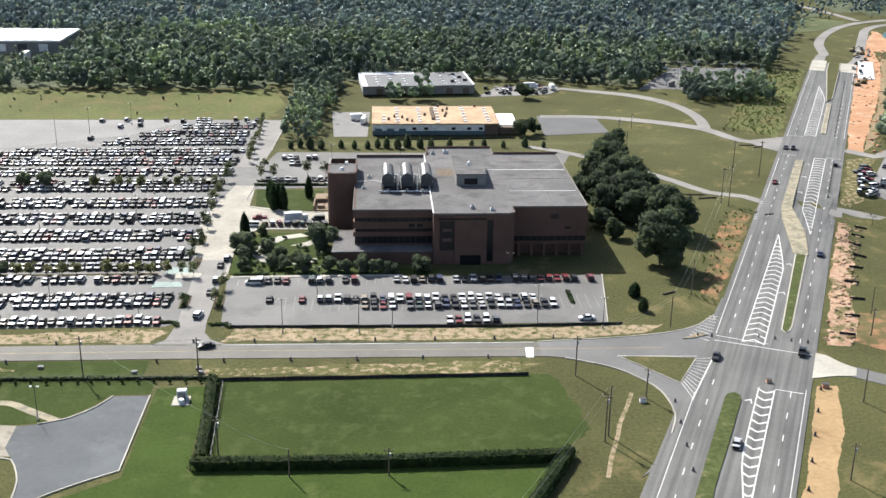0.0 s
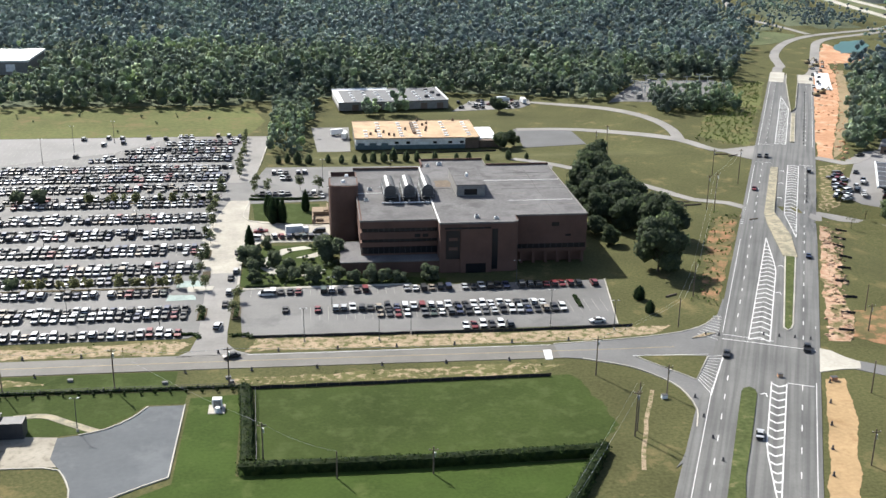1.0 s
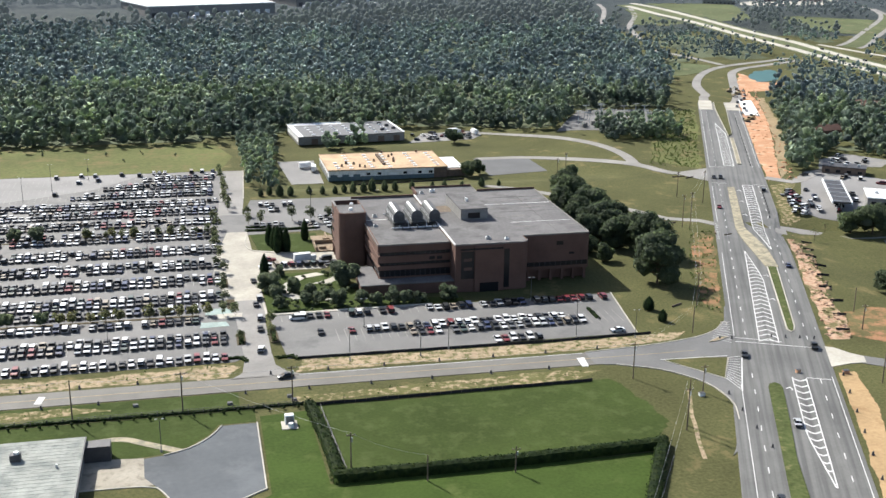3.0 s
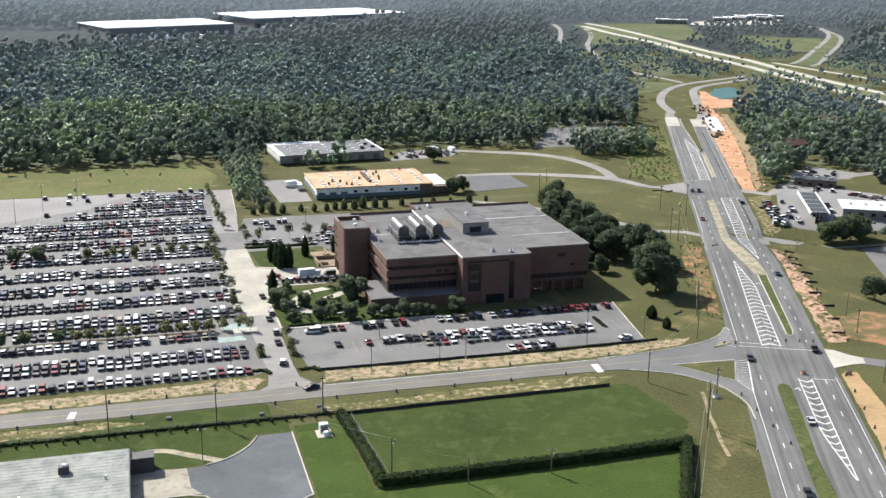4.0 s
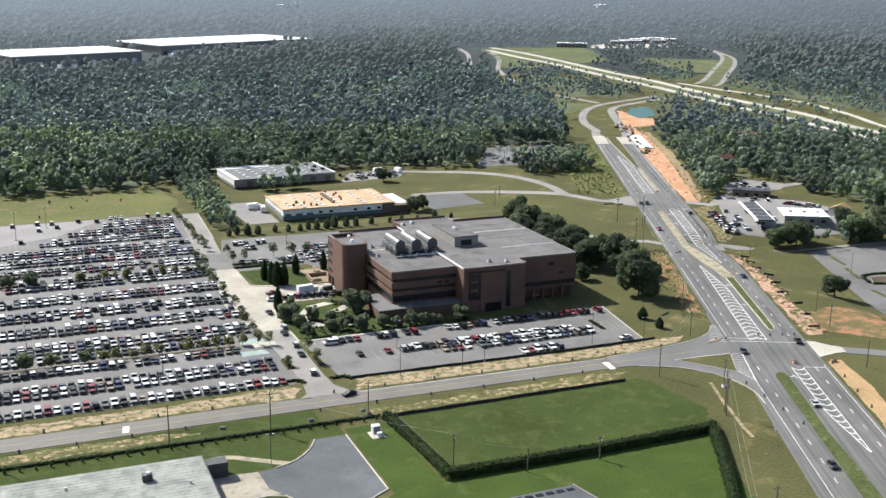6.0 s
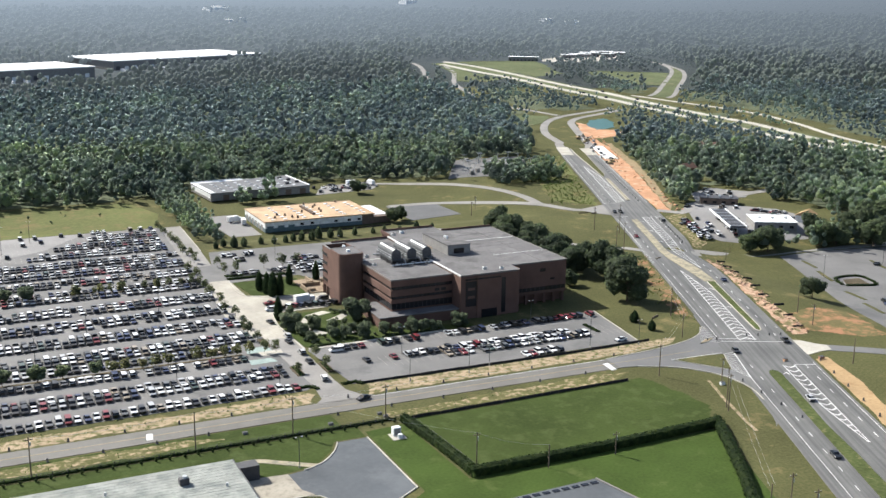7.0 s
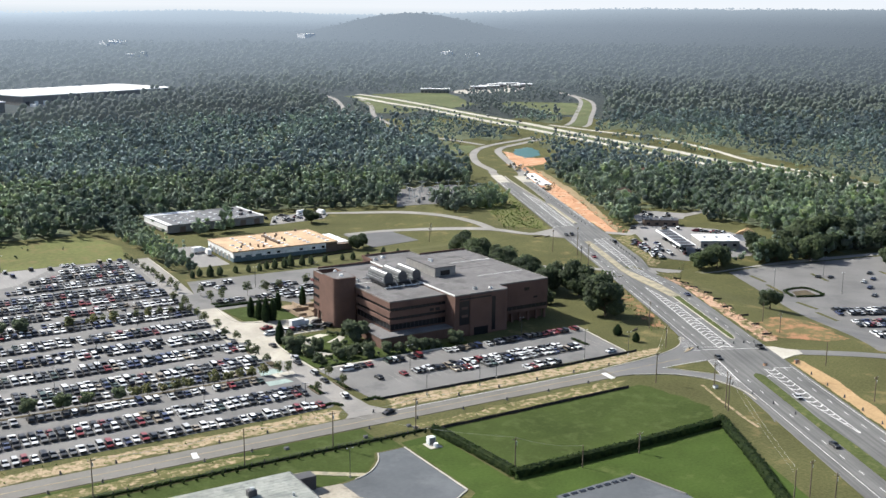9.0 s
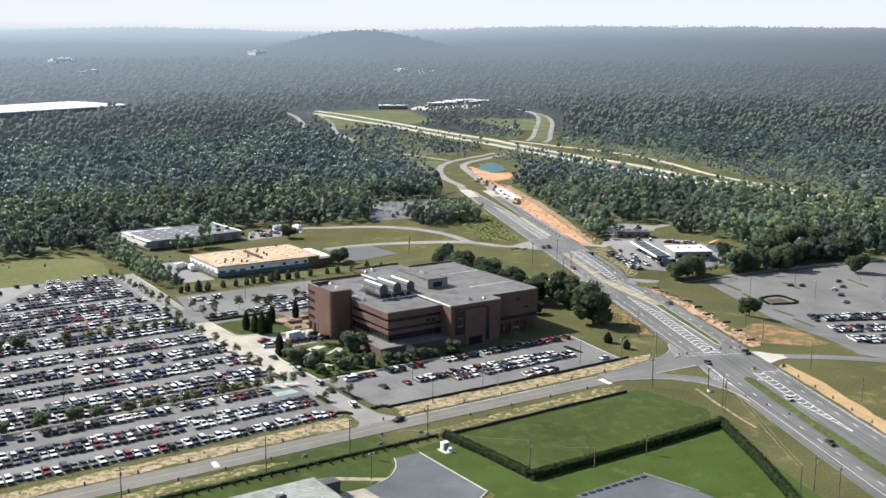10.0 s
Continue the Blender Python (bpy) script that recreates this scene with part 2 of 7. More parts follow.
GRAVELROOF = surface("grey_gravel_roof", (0.120, 0.117, 0.118), (0.170, 0.165, 0.166), 0.95, 1.2, 0.06, 0.4, 0.1, 0, 0.15, (0.090, 0.088, 0.088), (0.50, 0.66), 0.11)
COPING = plain("grey_coping", (0.17, 0.158, 0.148), 0.8)
TANSTONE = surface("tan_stone", (0.20, 0.15, 0.105), (0.29, 0.225, 0.158), 0.9, 1.5, 0.2, 0.6, 0.1, 0, 0.2)
TOWERCASE = surface("ribbed_tower_casing", (0.07, 0.074, 0.078), (0.12, 0.125, 0.13), 0.7, 1.5, 0.3, 0.5, 0, 0.0, 0.3)
TOWERSHEET = surface("dull_sheet_steel", (0.11, 0.117, 0.122), (0.175, 0.183, 0.188), 0.6, 1.5, 0.3, 0.5, 0, 0.0, 0.35)
WHITESEAM = plain("white_roof_seam", (0.66, 0.66, 0.64), 0.6)
DARKGLASS = glassy("dark_window_glass", (0.014, 0.015, 0.018), 0.25, 0.35)
TANROOF = surface("tan_roof", (0.40, 0.28, 0.175), (0.50, 0.365, 0.24), 0.9, 0.8, 0.06, 0.5, 0.05, 0, 0.2, (0.30, 0.21, 0.14), (0.52, 0.66), 0.14)
GREYROOF = surface("grey_metal_roof", (0.100, 0.103, 0.108), (0.140, 0.143, 0.147), 0.6, 1.0, 0.06, 0.6, 0.0, 0.0, 0.4)
WHITE = plain("white_painted_metal", (0.74, 0.75, 0.75), 0.5)
TEAL = plain("blue_green_wall", (0.10, 0.145, 0.16), 0.8)
GREYWALL = plain("grey_wall", (0.21, 0.205, 0.195), 0.8)
BROWNWALL = plain("brown_wall", (0.14, 0.10, 0.075), 0.85)
GALV = surface("galvanised_steel", (0.42, 0.44, 0.45), (0.55, 0.57, 0.58), 0.45, 1.5, 0.2, 0.5, 0, 0.55, 0.5)
DARKSTEEL = plain("dark_steel", (0.06, 0.06, 0.065), 0.6, 0.2)
TIMBER = surface("weathered_timber", (0.11, 0.085, 0.065), (0.17, 0.135, 0.10), 0.95, 3.0, 0.5, 0.6)
BLACKCLOTH = plain("black_silt_fabric", (0.018, 0.018, 0.020), 0.9)
BARK = surface("bark", (0.07, 0.05, 0.035), (0.12, 0.09, 0.065), 1.0, 3.0, 0.5, 0.6)
RUBBER = plain("tyre_rubber", (0.018, 0.018, 0.018), 0.85)
WATER = glassy("green_pond_water", (0.045, 0.125, 0.115), 0.35, 0.2)
HATCHBLUE = surface("pale_green_paint", (0.20, 0.26, 0.245), (0.29, 0.36, 0.335), 0.8, 1.0, 0.1)
# leaf colours lifted pale and bluish, with haze put into them
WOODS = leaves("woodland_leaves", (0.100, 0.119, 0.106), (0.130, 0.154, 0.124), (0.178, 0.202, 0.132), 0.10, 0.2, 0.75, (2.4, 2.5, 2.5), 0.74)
# a bluer copy of the same leaves, carrying more haze for the middle distance
HAZEWOODS = leaves("haze_tinted_woodland_leaves", (0.106, 0.127, 0.128), (0.141, 0.167, 0.160), (0.190, 0.216, 0.174), 0.07, 0.22, 0.5, (2.25, 2.35, 2.6), 0.72)


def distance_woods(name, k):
    """The far backdrop: woods with haze painted in as emission that grows with distance from the crossing."""
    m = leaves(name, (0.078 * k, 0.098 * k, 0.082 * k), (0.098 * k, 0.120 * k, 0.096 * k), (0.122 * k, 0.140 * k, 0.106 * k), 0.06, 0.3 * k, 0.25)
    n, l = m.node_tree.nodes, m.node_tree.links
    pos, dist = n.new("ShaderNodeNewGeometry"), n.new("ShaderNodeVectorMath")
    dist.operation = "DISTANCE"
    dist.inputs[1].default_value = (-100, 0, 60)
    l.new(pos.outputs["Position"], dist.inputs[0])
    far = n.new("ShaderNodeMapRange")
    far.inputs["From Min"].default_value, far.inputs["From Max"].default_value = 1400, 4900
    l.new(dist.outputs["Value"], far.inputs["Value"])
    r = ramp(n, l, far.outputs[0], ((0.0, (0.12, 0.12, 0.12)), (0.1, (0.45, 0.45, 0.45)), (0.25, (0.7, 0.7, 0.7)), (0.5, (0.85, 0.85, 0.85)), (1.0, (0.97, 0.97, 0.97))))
    # the painted haze glows brighter towards the sun
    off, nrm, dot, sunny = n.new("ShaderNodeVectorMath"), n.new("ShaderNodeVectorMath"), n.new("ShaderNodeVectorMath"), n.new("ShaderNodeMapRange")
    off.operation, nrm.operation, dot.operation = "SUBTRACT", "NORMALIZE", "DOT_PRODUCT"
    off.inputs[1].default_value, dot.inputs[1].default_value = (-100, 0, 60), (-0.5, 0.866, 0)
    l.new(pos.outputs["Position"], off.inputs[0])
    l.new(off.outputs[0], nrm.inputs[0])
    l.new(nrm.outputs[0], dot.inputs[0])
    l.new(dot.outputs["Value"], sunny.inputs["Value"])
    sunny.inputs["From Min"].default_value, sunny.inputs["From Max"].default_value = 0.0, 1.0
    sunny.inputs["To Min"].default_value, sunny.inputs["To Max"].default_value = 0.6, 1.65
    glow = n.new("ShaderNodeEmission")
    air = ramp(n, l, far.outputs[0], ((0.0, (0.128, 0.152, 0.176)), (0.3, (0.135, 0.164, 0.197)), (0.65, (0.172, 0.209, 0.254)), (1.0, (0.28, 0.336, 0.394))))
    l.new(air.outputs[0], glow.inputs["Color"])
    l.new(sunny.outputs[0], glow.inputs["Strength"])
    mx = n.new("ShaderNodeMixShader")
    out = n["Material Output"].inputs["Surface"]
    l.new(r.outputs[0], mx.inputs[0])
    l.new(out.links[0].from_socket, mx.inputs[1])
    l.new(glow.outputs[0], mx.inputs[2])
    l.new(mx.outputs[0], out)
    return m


# the floor is a darkened copy, which keeps gaps between far crowns dark
BACKDROP, BACKFLOOR = distance_woods("backdrop_woods_painted_haze", 1.0), distance_woods("backdrop_floor_painted_haze", 0.4)
SCRUB = leaves("scrub_leaves", (0.10, 0.135, 0.05), (0.13, 0.165, 0.062), (0.165, 0.185, 0.08), 0.3)
WOODFLOOR = surface("woodland_undergrowth", (0.075, 0.090, 0.058), (0.115, 0.13, 0.08), 1.0, 0.5, 0.03, 0.4, 0.3, 0, 0.1)
OAK = leaves("oak_leaves", (0.050, 0.066, 0.040), (0.065, 0.084, 0.047), (0.085, 0.104, 0.058), 0.3, 0.05, 1.4)
GARDEN = leaves("garden_leaves", (0.085, 0.106, 0.066), (0.110, 0.133, 0.080), (0.142, 0.160, 0.098), 0.3, 0.05, 1.4)
OLIVE = leaves("olive_tree_leaves", (0.115, 0.125, 0.058), (0.155, 0.155, 0.078), (0.20, 0.18, 0.10), 0.3)
YOUNG = leaves("young_tree_leaves", (0.066, 0.080, 0.048), (0.092, 0.104, 0.060), (0.128, 0.132, 0.078), 0.3)
CYPRESS = leaves("cypress_leaves", (0.016, 0.030, 0.016), (0.024, 0.042, 0.020), (0.034, 0.052, 0.024), 0.5)
HEDGE = leaves("hedge_leaves", (0.020, 0.034, 0.014), (0.030, 0.048, 0.018), (0.045, 0.062, 0.022), 0.5)
CARBODY, CARSTUFF = {n: car_paint(n, c) for n, c, _ in COLOURS}, mixed_paint()
CARGLASS = glassy("car_glass", (0.012, 0.014, 0.017), 0.08, 0.4)



def haze_band():
    """The bright hazy air low over the horizon, far behind everything."""
    m = bpy.data.materials.new("hazy_sky")
    m.use_nodes = True
    n, l = m.node_tree.nodes, m.node_tree.links
    n.remove(n["Principled BSDF"])
    pos, sep, rng = n.new("ShaderNodeNewGeometry"), n.new("ShaderNodeSeparateXYZ"), n.new("ShaderNodeMapRange")
    l.new(pos.outputs["Position"], sep.inputs[0])
    l.new(sep.outputs["Z"], rng.inputs["Value"])
    rng.inputs["From Min"].default_value, rng.inputs["From Max"].default_value = 130, 900
    r = ramp(n, l, rng.outputs[0], ((0.0, (0.38, 0.43, 0.47)), (0.06, (0.49, 0.515, 0.545)), (0.4, (0.45, 0.51, 0.59)), (1.0, (0.31, 0.41, 0.56))))
    e = n.new("ShaderNodeEmission")
    l.new(r.outputs[0], e.inputs["Color"])
    l.new(e.outputs[0], n["Material Output"].inputs["Surface"])
    return m


HAZE = haze_band()


# ---- building blocks ----
def part(name, bm, material, parent=None, label=""):
    me = bpy.data.meshes.new(name)
    bm.to_mesh(me)
    bm.free()
    me.materials.append(material)
    ob = new(name, me)
    if parent:
        ob.parent = parent
    if label:
        ob["label"] = label
    return ob


def shared(name, me, parent, loc, rz=0.0, scale=(1, 1, 1)):
    ob = new(name, me)
    ob.parent = parent
    ob.matrix_basis = Matrix.LocRotScale(loc, Euler((0, 0, rz)), scale)
    return ob


def thing(name, label, category, at=(0, 0, 0), group="", kind=""):
    ob = new(name)
    ob.location = at
    ob.empty_display_size = 0.5
    return tagged(ob, label, category, group, kind)


def mesh_of(name, verts, faces, material):
    me = bpy.data.meshes.new(name)
    me.from_pydata([tuple(v) for v in verts], [], [tuple(f) for f in faces])
    me.materials.append(material)
    me.update()
    return me


def add_box(bm, x0, x1, y0, y1, z0, z1, bevel=0.0):
    vs = [bm.verts.new((x, y, z)) for x in (x0, x1) for y in (y0, y1) for z in (z0, z1)]
    fs = [bm.faces.new([vs[i] for i in f]) for f in ((0, 1, 3, 2), (4, 6, 7, 5), (0, 4, 5, 1), (2, 3, 7, 6), (0, 2, 6, 4), (1, 5, 7, 3))]
    if bevel:
        es = {e for f in fs for e in f.edges}
        bmesh.ops.bevel(bm, geom=list(es), offset=bevel, segments=1, affect="EDGES")


def box(x0, x1, y0, y1, z0, z1, bevel=0.0):
    bm = bmesh.new()
    add_box(bm, x0, x1, y0, y1, z0, z1, bevel)
    return bm


def add_prism(bm, pts, z0, z1):
    lo, hi = [bm.verts.new((x, y, z0)) for x, y in pts], [bm.verts.new((x, y, z1)) for x, y in pts]
    n = len(pts)
    bm.faces.new(hi)
    bm.faces.new(lo[::-1])
    for i in range(n):
        bm.faces.new((lo[i], lo[(i + 1) % n], hi[(i + 1) % n], hi[i]))


def prism(pts, z0, z1):
    bm = bmesh.new()
    add_prism(bm, pts, z0, z1)
    bmesh.ops.recalc_face_normals(bm, faces=bm.faces)
    return bm


def add_tube(bm, a, b, r0, r1, sides=8):
    a, b = Vector(a), Vector(b)
    q = (b - a).to_track_quat("Z", "Y")
    ring = []
    for p, r in ((a, r0), (b, r1)):
        ring.append([bm.verts.new(p + q @ Vector((r * math.cos(k * 2 * math.pi / sides), r * math.sin(k * 2 * math.pi / sides), 0))) for k in range(sides)])
    for k in range(sides):
        bm.faces.new((ring[0][k], ring[0][(k + 1) % sides], ring[1][(k + 1) % sides], ring[1][k]))
    bm.faces.new(ring[1])
    bm.faces.new(ring[0][::-1])


def tube(a, b, r0, r1, sides=8):
    bm = bmesh.new()
    add_tube(bm, a, b, r0, r1, sides)
    return bm


def drape(name, polys, material, lift, label="", category="", kind="structure", cut=True):
    """Flat sheets laid over the land, cut along its grid lines, with a short skirt into the ground."""
    bm = bmesh.new()
    for pts in polys:
        bm.faces.new([bm.verts.new((x, y, 0)) for x, y in pts])
    xs, ys = [v.co.x for v in bm.verts], [v.co.y for v in bm.verts]
    flat = max(abs(float(terr(v.co.x, v.co.y))) for v in bm.verts) < 0.01 and min(ys) > 60 and max(ys) < 500 and max(xs) < 150
    if cut and not flat:
        for k, lines, lo, hi in ((0, GX, min(xs), max(xs)), (1, GY, min(ys), max(ys))):
            for v in lines:
                if lo < v < hi:
                    bmesh.ops.bisect_plane(bm, geom=bm.verts[:] + bm.edges[:] + bm.faces[:], plane_co=(v, v, 0), plane_no=(1, 0, 0) if k == 0 else (0, 1, 0), dist=1e-4)
    for f in bm.faces:
        if f.normal.z < 0:
            f.normal_flip()
    edge = [e for e in bm.edges if len(e.link_faces) == 1]
    low = bmesh.ops.extrude_edge_only(bm, edges=edge)["geom"]
    lower = {v for v in low if isinstance(v, bmesh.types.BMVert)}
    for v in bm.verts:
        v.co.z = float(terr(v.co.x, v.co.y)) + (-0.1 if v in lower else lift)
    bmesh.ops.recalc_face_normals(bm, faces=bm.faces)
    return tagged(part(name, bm, material), label, category, "", kind)


def smooth_line(pts, step=4.0):
    """A Catmull-Rom line through the points."""
    P = [np.array(p, float) for p in pts]
    P = [2 * P[0] - P[1], *P, 2 * P[-1] - P[-2]]
    out = []
    for i in range(1, len(P) - 2):
        a, b, c, d = P[i - 1:i + 3]
        n = max(1, int(np.linalg.norm(c - b) / step))
        for k in range(n):
            t = k / n
            out.append(0.5 * (2 * b + (c - a) * t + (2 * a - 5 * b + 4 * c - d) * t * t + (3 * b - a - 3 * c + d) * t ** 3))
    return np.array(out + [P[-2]])


def ribbon(pts, width, off=0.0, step=8.0):
    """Quads along a smooth line; off moves the band to the line's right."""
    L = smooth_line(pts, step)
    d = np.gradient(L, axis=0)
    d /= np.linalg.norm(d, axis=1)[:, None]
    r = np.stack([d[:, 1], -d[:, 0]], 1)
    a, b = L + r * (off - width / 2), L + r * (off + width / 2)
    return [[tuple(a[i]), tuple(b[i]), tuple(b[i + 1]), tuple(a[i + 1])] for i in range(len(L) - 1)]


def strip_mesh(name, quads, material, lift, label, category):
    """A band of quads over the land as one sheet (ends shared), for long roads."""
    bm = bmesh.new()
    grid = {}

    def vert(p):
        k = (round(p[0], 3), round(p[1], 3))
        if k not in grid:
            grid[k] = bm.verts.new((p[0], p[1], float(terr(*p)) + lift))
        return grid[k]
    for q in quads:
        bm.faces.new([vert(p) for p in q])
    bmesh.ops.recalc_face_normals(bm, faces=bm.faces)
    edge = [e for e in bm.edges if len(e.link_faces) == 1]
    for v in bmesh.ops.extrude_edge_only(bm, edges=edge)["geom"]:
        if isinstance(v, bmesh.types.BMVert):
            v.co.z -= lift + 0.3
    for f in bm.faces:
        if abs(f.normal.z) > 0.5 and f.normal.z < 0:
            f.normal_flip()
    return tagged(part(name, bm, material), label, category, "", "structure")


def ragged(pts, amount, step=3.0, seed=1):
    """An outline with a broken, uneven edge."""
    step = step * 0.45
    out = []
    for i, a in enumerate(pts):
        b = pts[(i + 1) % len(pts)]
        n = max(1, int(math.dist(a, b) / step))
        for k in range(n):
            x, y = a[0] + (b[0] - a[0]) * k / n, a[1] + (b[1] - a[1]) * k / n
            d = noise.noise_vector(Vector((x * 0.12, y * 0.12, seed))) * 1.6 + noise.noise_vector(Vector((x * 0.7, y * 0.7, seed + 9))) * 0.7
            out.append((x + d.x * amount, y + d.y * amount))
    return out


def hw(u, v):
    """A place on the divided highway: u metres along it from the side road, v across from its west edge line."""
    return (106 + 0.4095 * u + 0.9123 * v, 305 + 0.9123 * u - 0.4095 * v)


def inside(x, y, poly):
    x, y = np.asarray(x), np.asarray(y)
    hit = np.zeros(x.shape, bool)
    for (x0, y0), (x1, y1) in zip(poly, poly[1:] + poly[:1]):
        c = (y0 > y) != (y1 > y)
        with np.errstate(divide="ignore", invalid="ignore"):
            hit ^= c & (x < (x1 - x0) * (y - y0) / (y1 - y0 + 1e-12) + x0)
    return hit

# ---- ground ----
gx, gy = np.meshgrid(GX, GY, indexing="ij")
gz = terr(gx, gy)
nx, ny = gx.shape
near = np.hypot(gx + 118, gy) < 4860
idx = np.arange(nx * ny).reshape(nx, ny)
quads = np.stack([idx[:-1, :-1], idx[1:, :-1], idx[1:, 1:], idx[:-1, 1:]], -1)[near[:-1, :-1] & near[1:, 1:] & near[1:, :-1] & near[:-1, 1:]]
ground = new("ground", mesh_of("ground", np.stack([gx, gy, gz], -1).reshape(-1, 3).tolist(), quads.tolist(), GRASS))
# ground past 1250 m takes the floor with haze painted into its emission
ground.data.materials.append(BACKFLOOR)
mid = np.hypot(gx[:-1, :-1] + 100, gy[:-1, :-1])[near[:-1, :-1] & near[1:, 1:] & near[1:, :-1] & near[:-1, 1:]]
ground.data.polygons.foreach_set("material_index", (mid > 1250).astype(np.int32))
tagged(ground, "olive green rough grass land with dry patches", "ground", "", "structure")

ring = [(-118 + 4868 * math.cos(radians(a)), 4868 * math.sin(radians(a))) for a in range(0, 360, 4)]
tagged(new("backdrop", mesh_of("backdrop", [(x, y, z) for z in (-20, 900) for x, y in ring], [(k, (k + 1) % 90, (k + 1) % 90 + 90, k + 90) for k in range(90)], HAZE)), "pale hazy sky low over the horizon", "sky", "", "structure")

# grass and bare earth
drape("lawn_plot", [ragged([(-41, 260), (-40, 219), (42, 219.5), (50, 232), (47, 262)], 1.4, 3, 21)], LAWN, 0.03, "mown green lawn inside a clipped hedge", "lawn")
drape("lawn_front", [[(-57, 257), (-57, 214), (-70, 205), (-95, 190), (-95, 120), (5, 120), (41, 216), (-43, 216), (-44, 258)]], BRIGHTLAWN, 0.03, "bright green mown lawn outside the hedge", "lawn")
drape("lawn_west", [[(-250, 262.5), (-58.2, 261.5), (-58.2, 254), (-68, 254), (-71, 248.2), (-76.2, 242.6), (-82.3, 240), (-92, 238.2), (-100.4, 243.6), (-250, 243.6)]], LAWN, 0.03, "mown lawn beside the depot", "lawn")
drape("meadow", [[(-420, 564), (-58, 564), (-50, 600), (-60, 640), (-420, 640)]], MEADOW, 0.03, "unmown yellow green meadow beside the car park", "meadow")
drape("verge_north", [ragged([(-260, 285.5), (-64, 285.5), (-60, 292), (-66, 294.5), (-110, 292.5), (-260, 291.5)], 0.9, 1.5, 1)], DRY, 0.03, "bare tan verge with dry grass tufts", "verge")
drape("verge_north_front", [ragged([(-44, 285.5), (55, 285), (78, 288), (84, 293), (70, 294), (40, 292.5), (-42, 295)], 0.9, 1.5, 2)], DRY, 0.03, "bare tan verge with dry grass tufts", "verge")
drape("verge_south", [ragged([(-47, 264.5), (35, 263.5), (44, 268), (30, 271), (-30, 268.5), (-47, 268.5)], 0.9, 1.5, 3)], THINGRASS, 0.03, "bare tan verge with dry grass tufts", "verge")
drape("verge_south_west", [ragged([(-260, 266), (-120, 266), (-96, 269), (-110, 272.5), (-260, 272.5)], 0.9, 1.5, 4)], THINGRASS, 0.03, "bare tan verge with dry grass tufts", "verge")
drape("verge_west_highway", [ragged([hw(6, -3), hw(100, -3), hw(105, -10), hw(60, -12), hw(10, -8)], 1.0, 1.5, 5)], MIXCLAY, 0.05, "scrubby dry bank beside the highway", "verge")
drape("clay_bank", [ragged([hw(-16, 31), hw(40, 29.5), hw(125, 29.5), hw(125, 34), hw(90, 33.5), hw(60, 36), hw(30, 35), hw(0, 39), hw(-14, 37)], 0.8, 1.5, 6)], CLAY, 0.04, "eroded red clay bank along the highway", "bank")
drape("sand_strip", [ragged([hw(-150, 29.5), hw(-44, 29.5), hw(-42, 34.5), hw(-60, 36.5), hw(-150, 36)], 0.5, 1.6, 7)], SAND, 0.04, "graded yellow sand strip beside the highway", "earthwork")
drape("clay_slope", [ragged([hw(216, 29.8), hw(260, 28.5), hw(400, 28), hw(500, 27), hw(540, 24), hw(545, 36), hw(480, 43), hw(400, 43.5), hw(330, 41.5), hw(270, 38), hw(222, 36)], 0.7, 1.8, 8)], ORANGE, 0.12, "fresh orange clay earthwork beside the highway", "earthwork")
drape("sand_slope", [ragged([hw(224, 36.4), hw(270, 38.4), hw(330, 41.9), hw(400, 43.9), hw(500, 43), hw(500, 48.5), hw(400, 50.5), hw(323, 47.5), hw(238, 41)], 0.8, 2.0, 9)], BARE, 0.10, "graded brown earth slope beside the earthwork", "earthwork")
drape("clay_patch_east", [ragged([(136, 281), (150, 266), (161, 263), (168, 280), (174, 298), (163, 304), (146, 300)], 1.8, 2.2, 10)], MIXCLAY, 0.04, "red clay patch showing through thin grass", "earthwork")
drape("sand_path", [q for q in ribbon([(65, 250.5), (62.2, 243), (58.4, 234), (57, 229), (53.4, 219), (50.8, 210)], 1.1, 0, 4)], DRY, 0.05, "worn sandy footpath in grass", "path")
drape("roadside_meadow", [ragged([hw(236, -4), hw(250, -30), hw(330, -34), hw(420, -24), hw(440, -6), hw(430, -3)], 2, 4, 31)], MEADOW, 0.04, "rough yellow green grass beside the highway", "verge")
drape("green_strip", [[(-260, 273.8), (-62, 273.8), (-62, 263.5), (-260, 263.5)]], LAWN, 0.02, "green roadside grass strip", "verge")

# car parks and roads
drape("car_park_west", [[(-320, 296.5), (-62, 296.5), (-57, 301), (-55, 400), (-57, 563), (-320, 563)]], ASPHALT, 0.08, "large grey asphalt car park", "car park")
drape("car_park_bare_corner", [[(-320, 500), (-170, 505), (-120, 530), (-95, 562.5), (-320, 562.5)]], PALELOT, 0.10, "bleached empty corner of the car park", "car park")
drape("car_park_front", [[(-46, 296), (68, 296), (74, 335), (-49, 335)]], ASPHALT, 0.08, "grey asphalt car park in front of the offices", "car park")
drape("car_park_north", [[(-51, 436), (-19, 438), (-12, 424), (-8, 424), (-8, 434), (70, 434), (90, 492), (-46, 496), (-51, 470)]], ASPHALT, 0.08, "grey asphalt car park behind the offices", "car park")
drape("lane_link", [[(-60, 441), (-50.5, 441), (-50.5, 471), (-61.5, 471)]], ASPHALT, 0.09, "grey asphalt between lane and car park", "lane")
drape("back_lane", [[(-57, 562), (-62, 470), (-51, 470), (-49, 500), (-46, 562)]], PALEROAD, 0.10, "grey lane beside the car park", "lane")
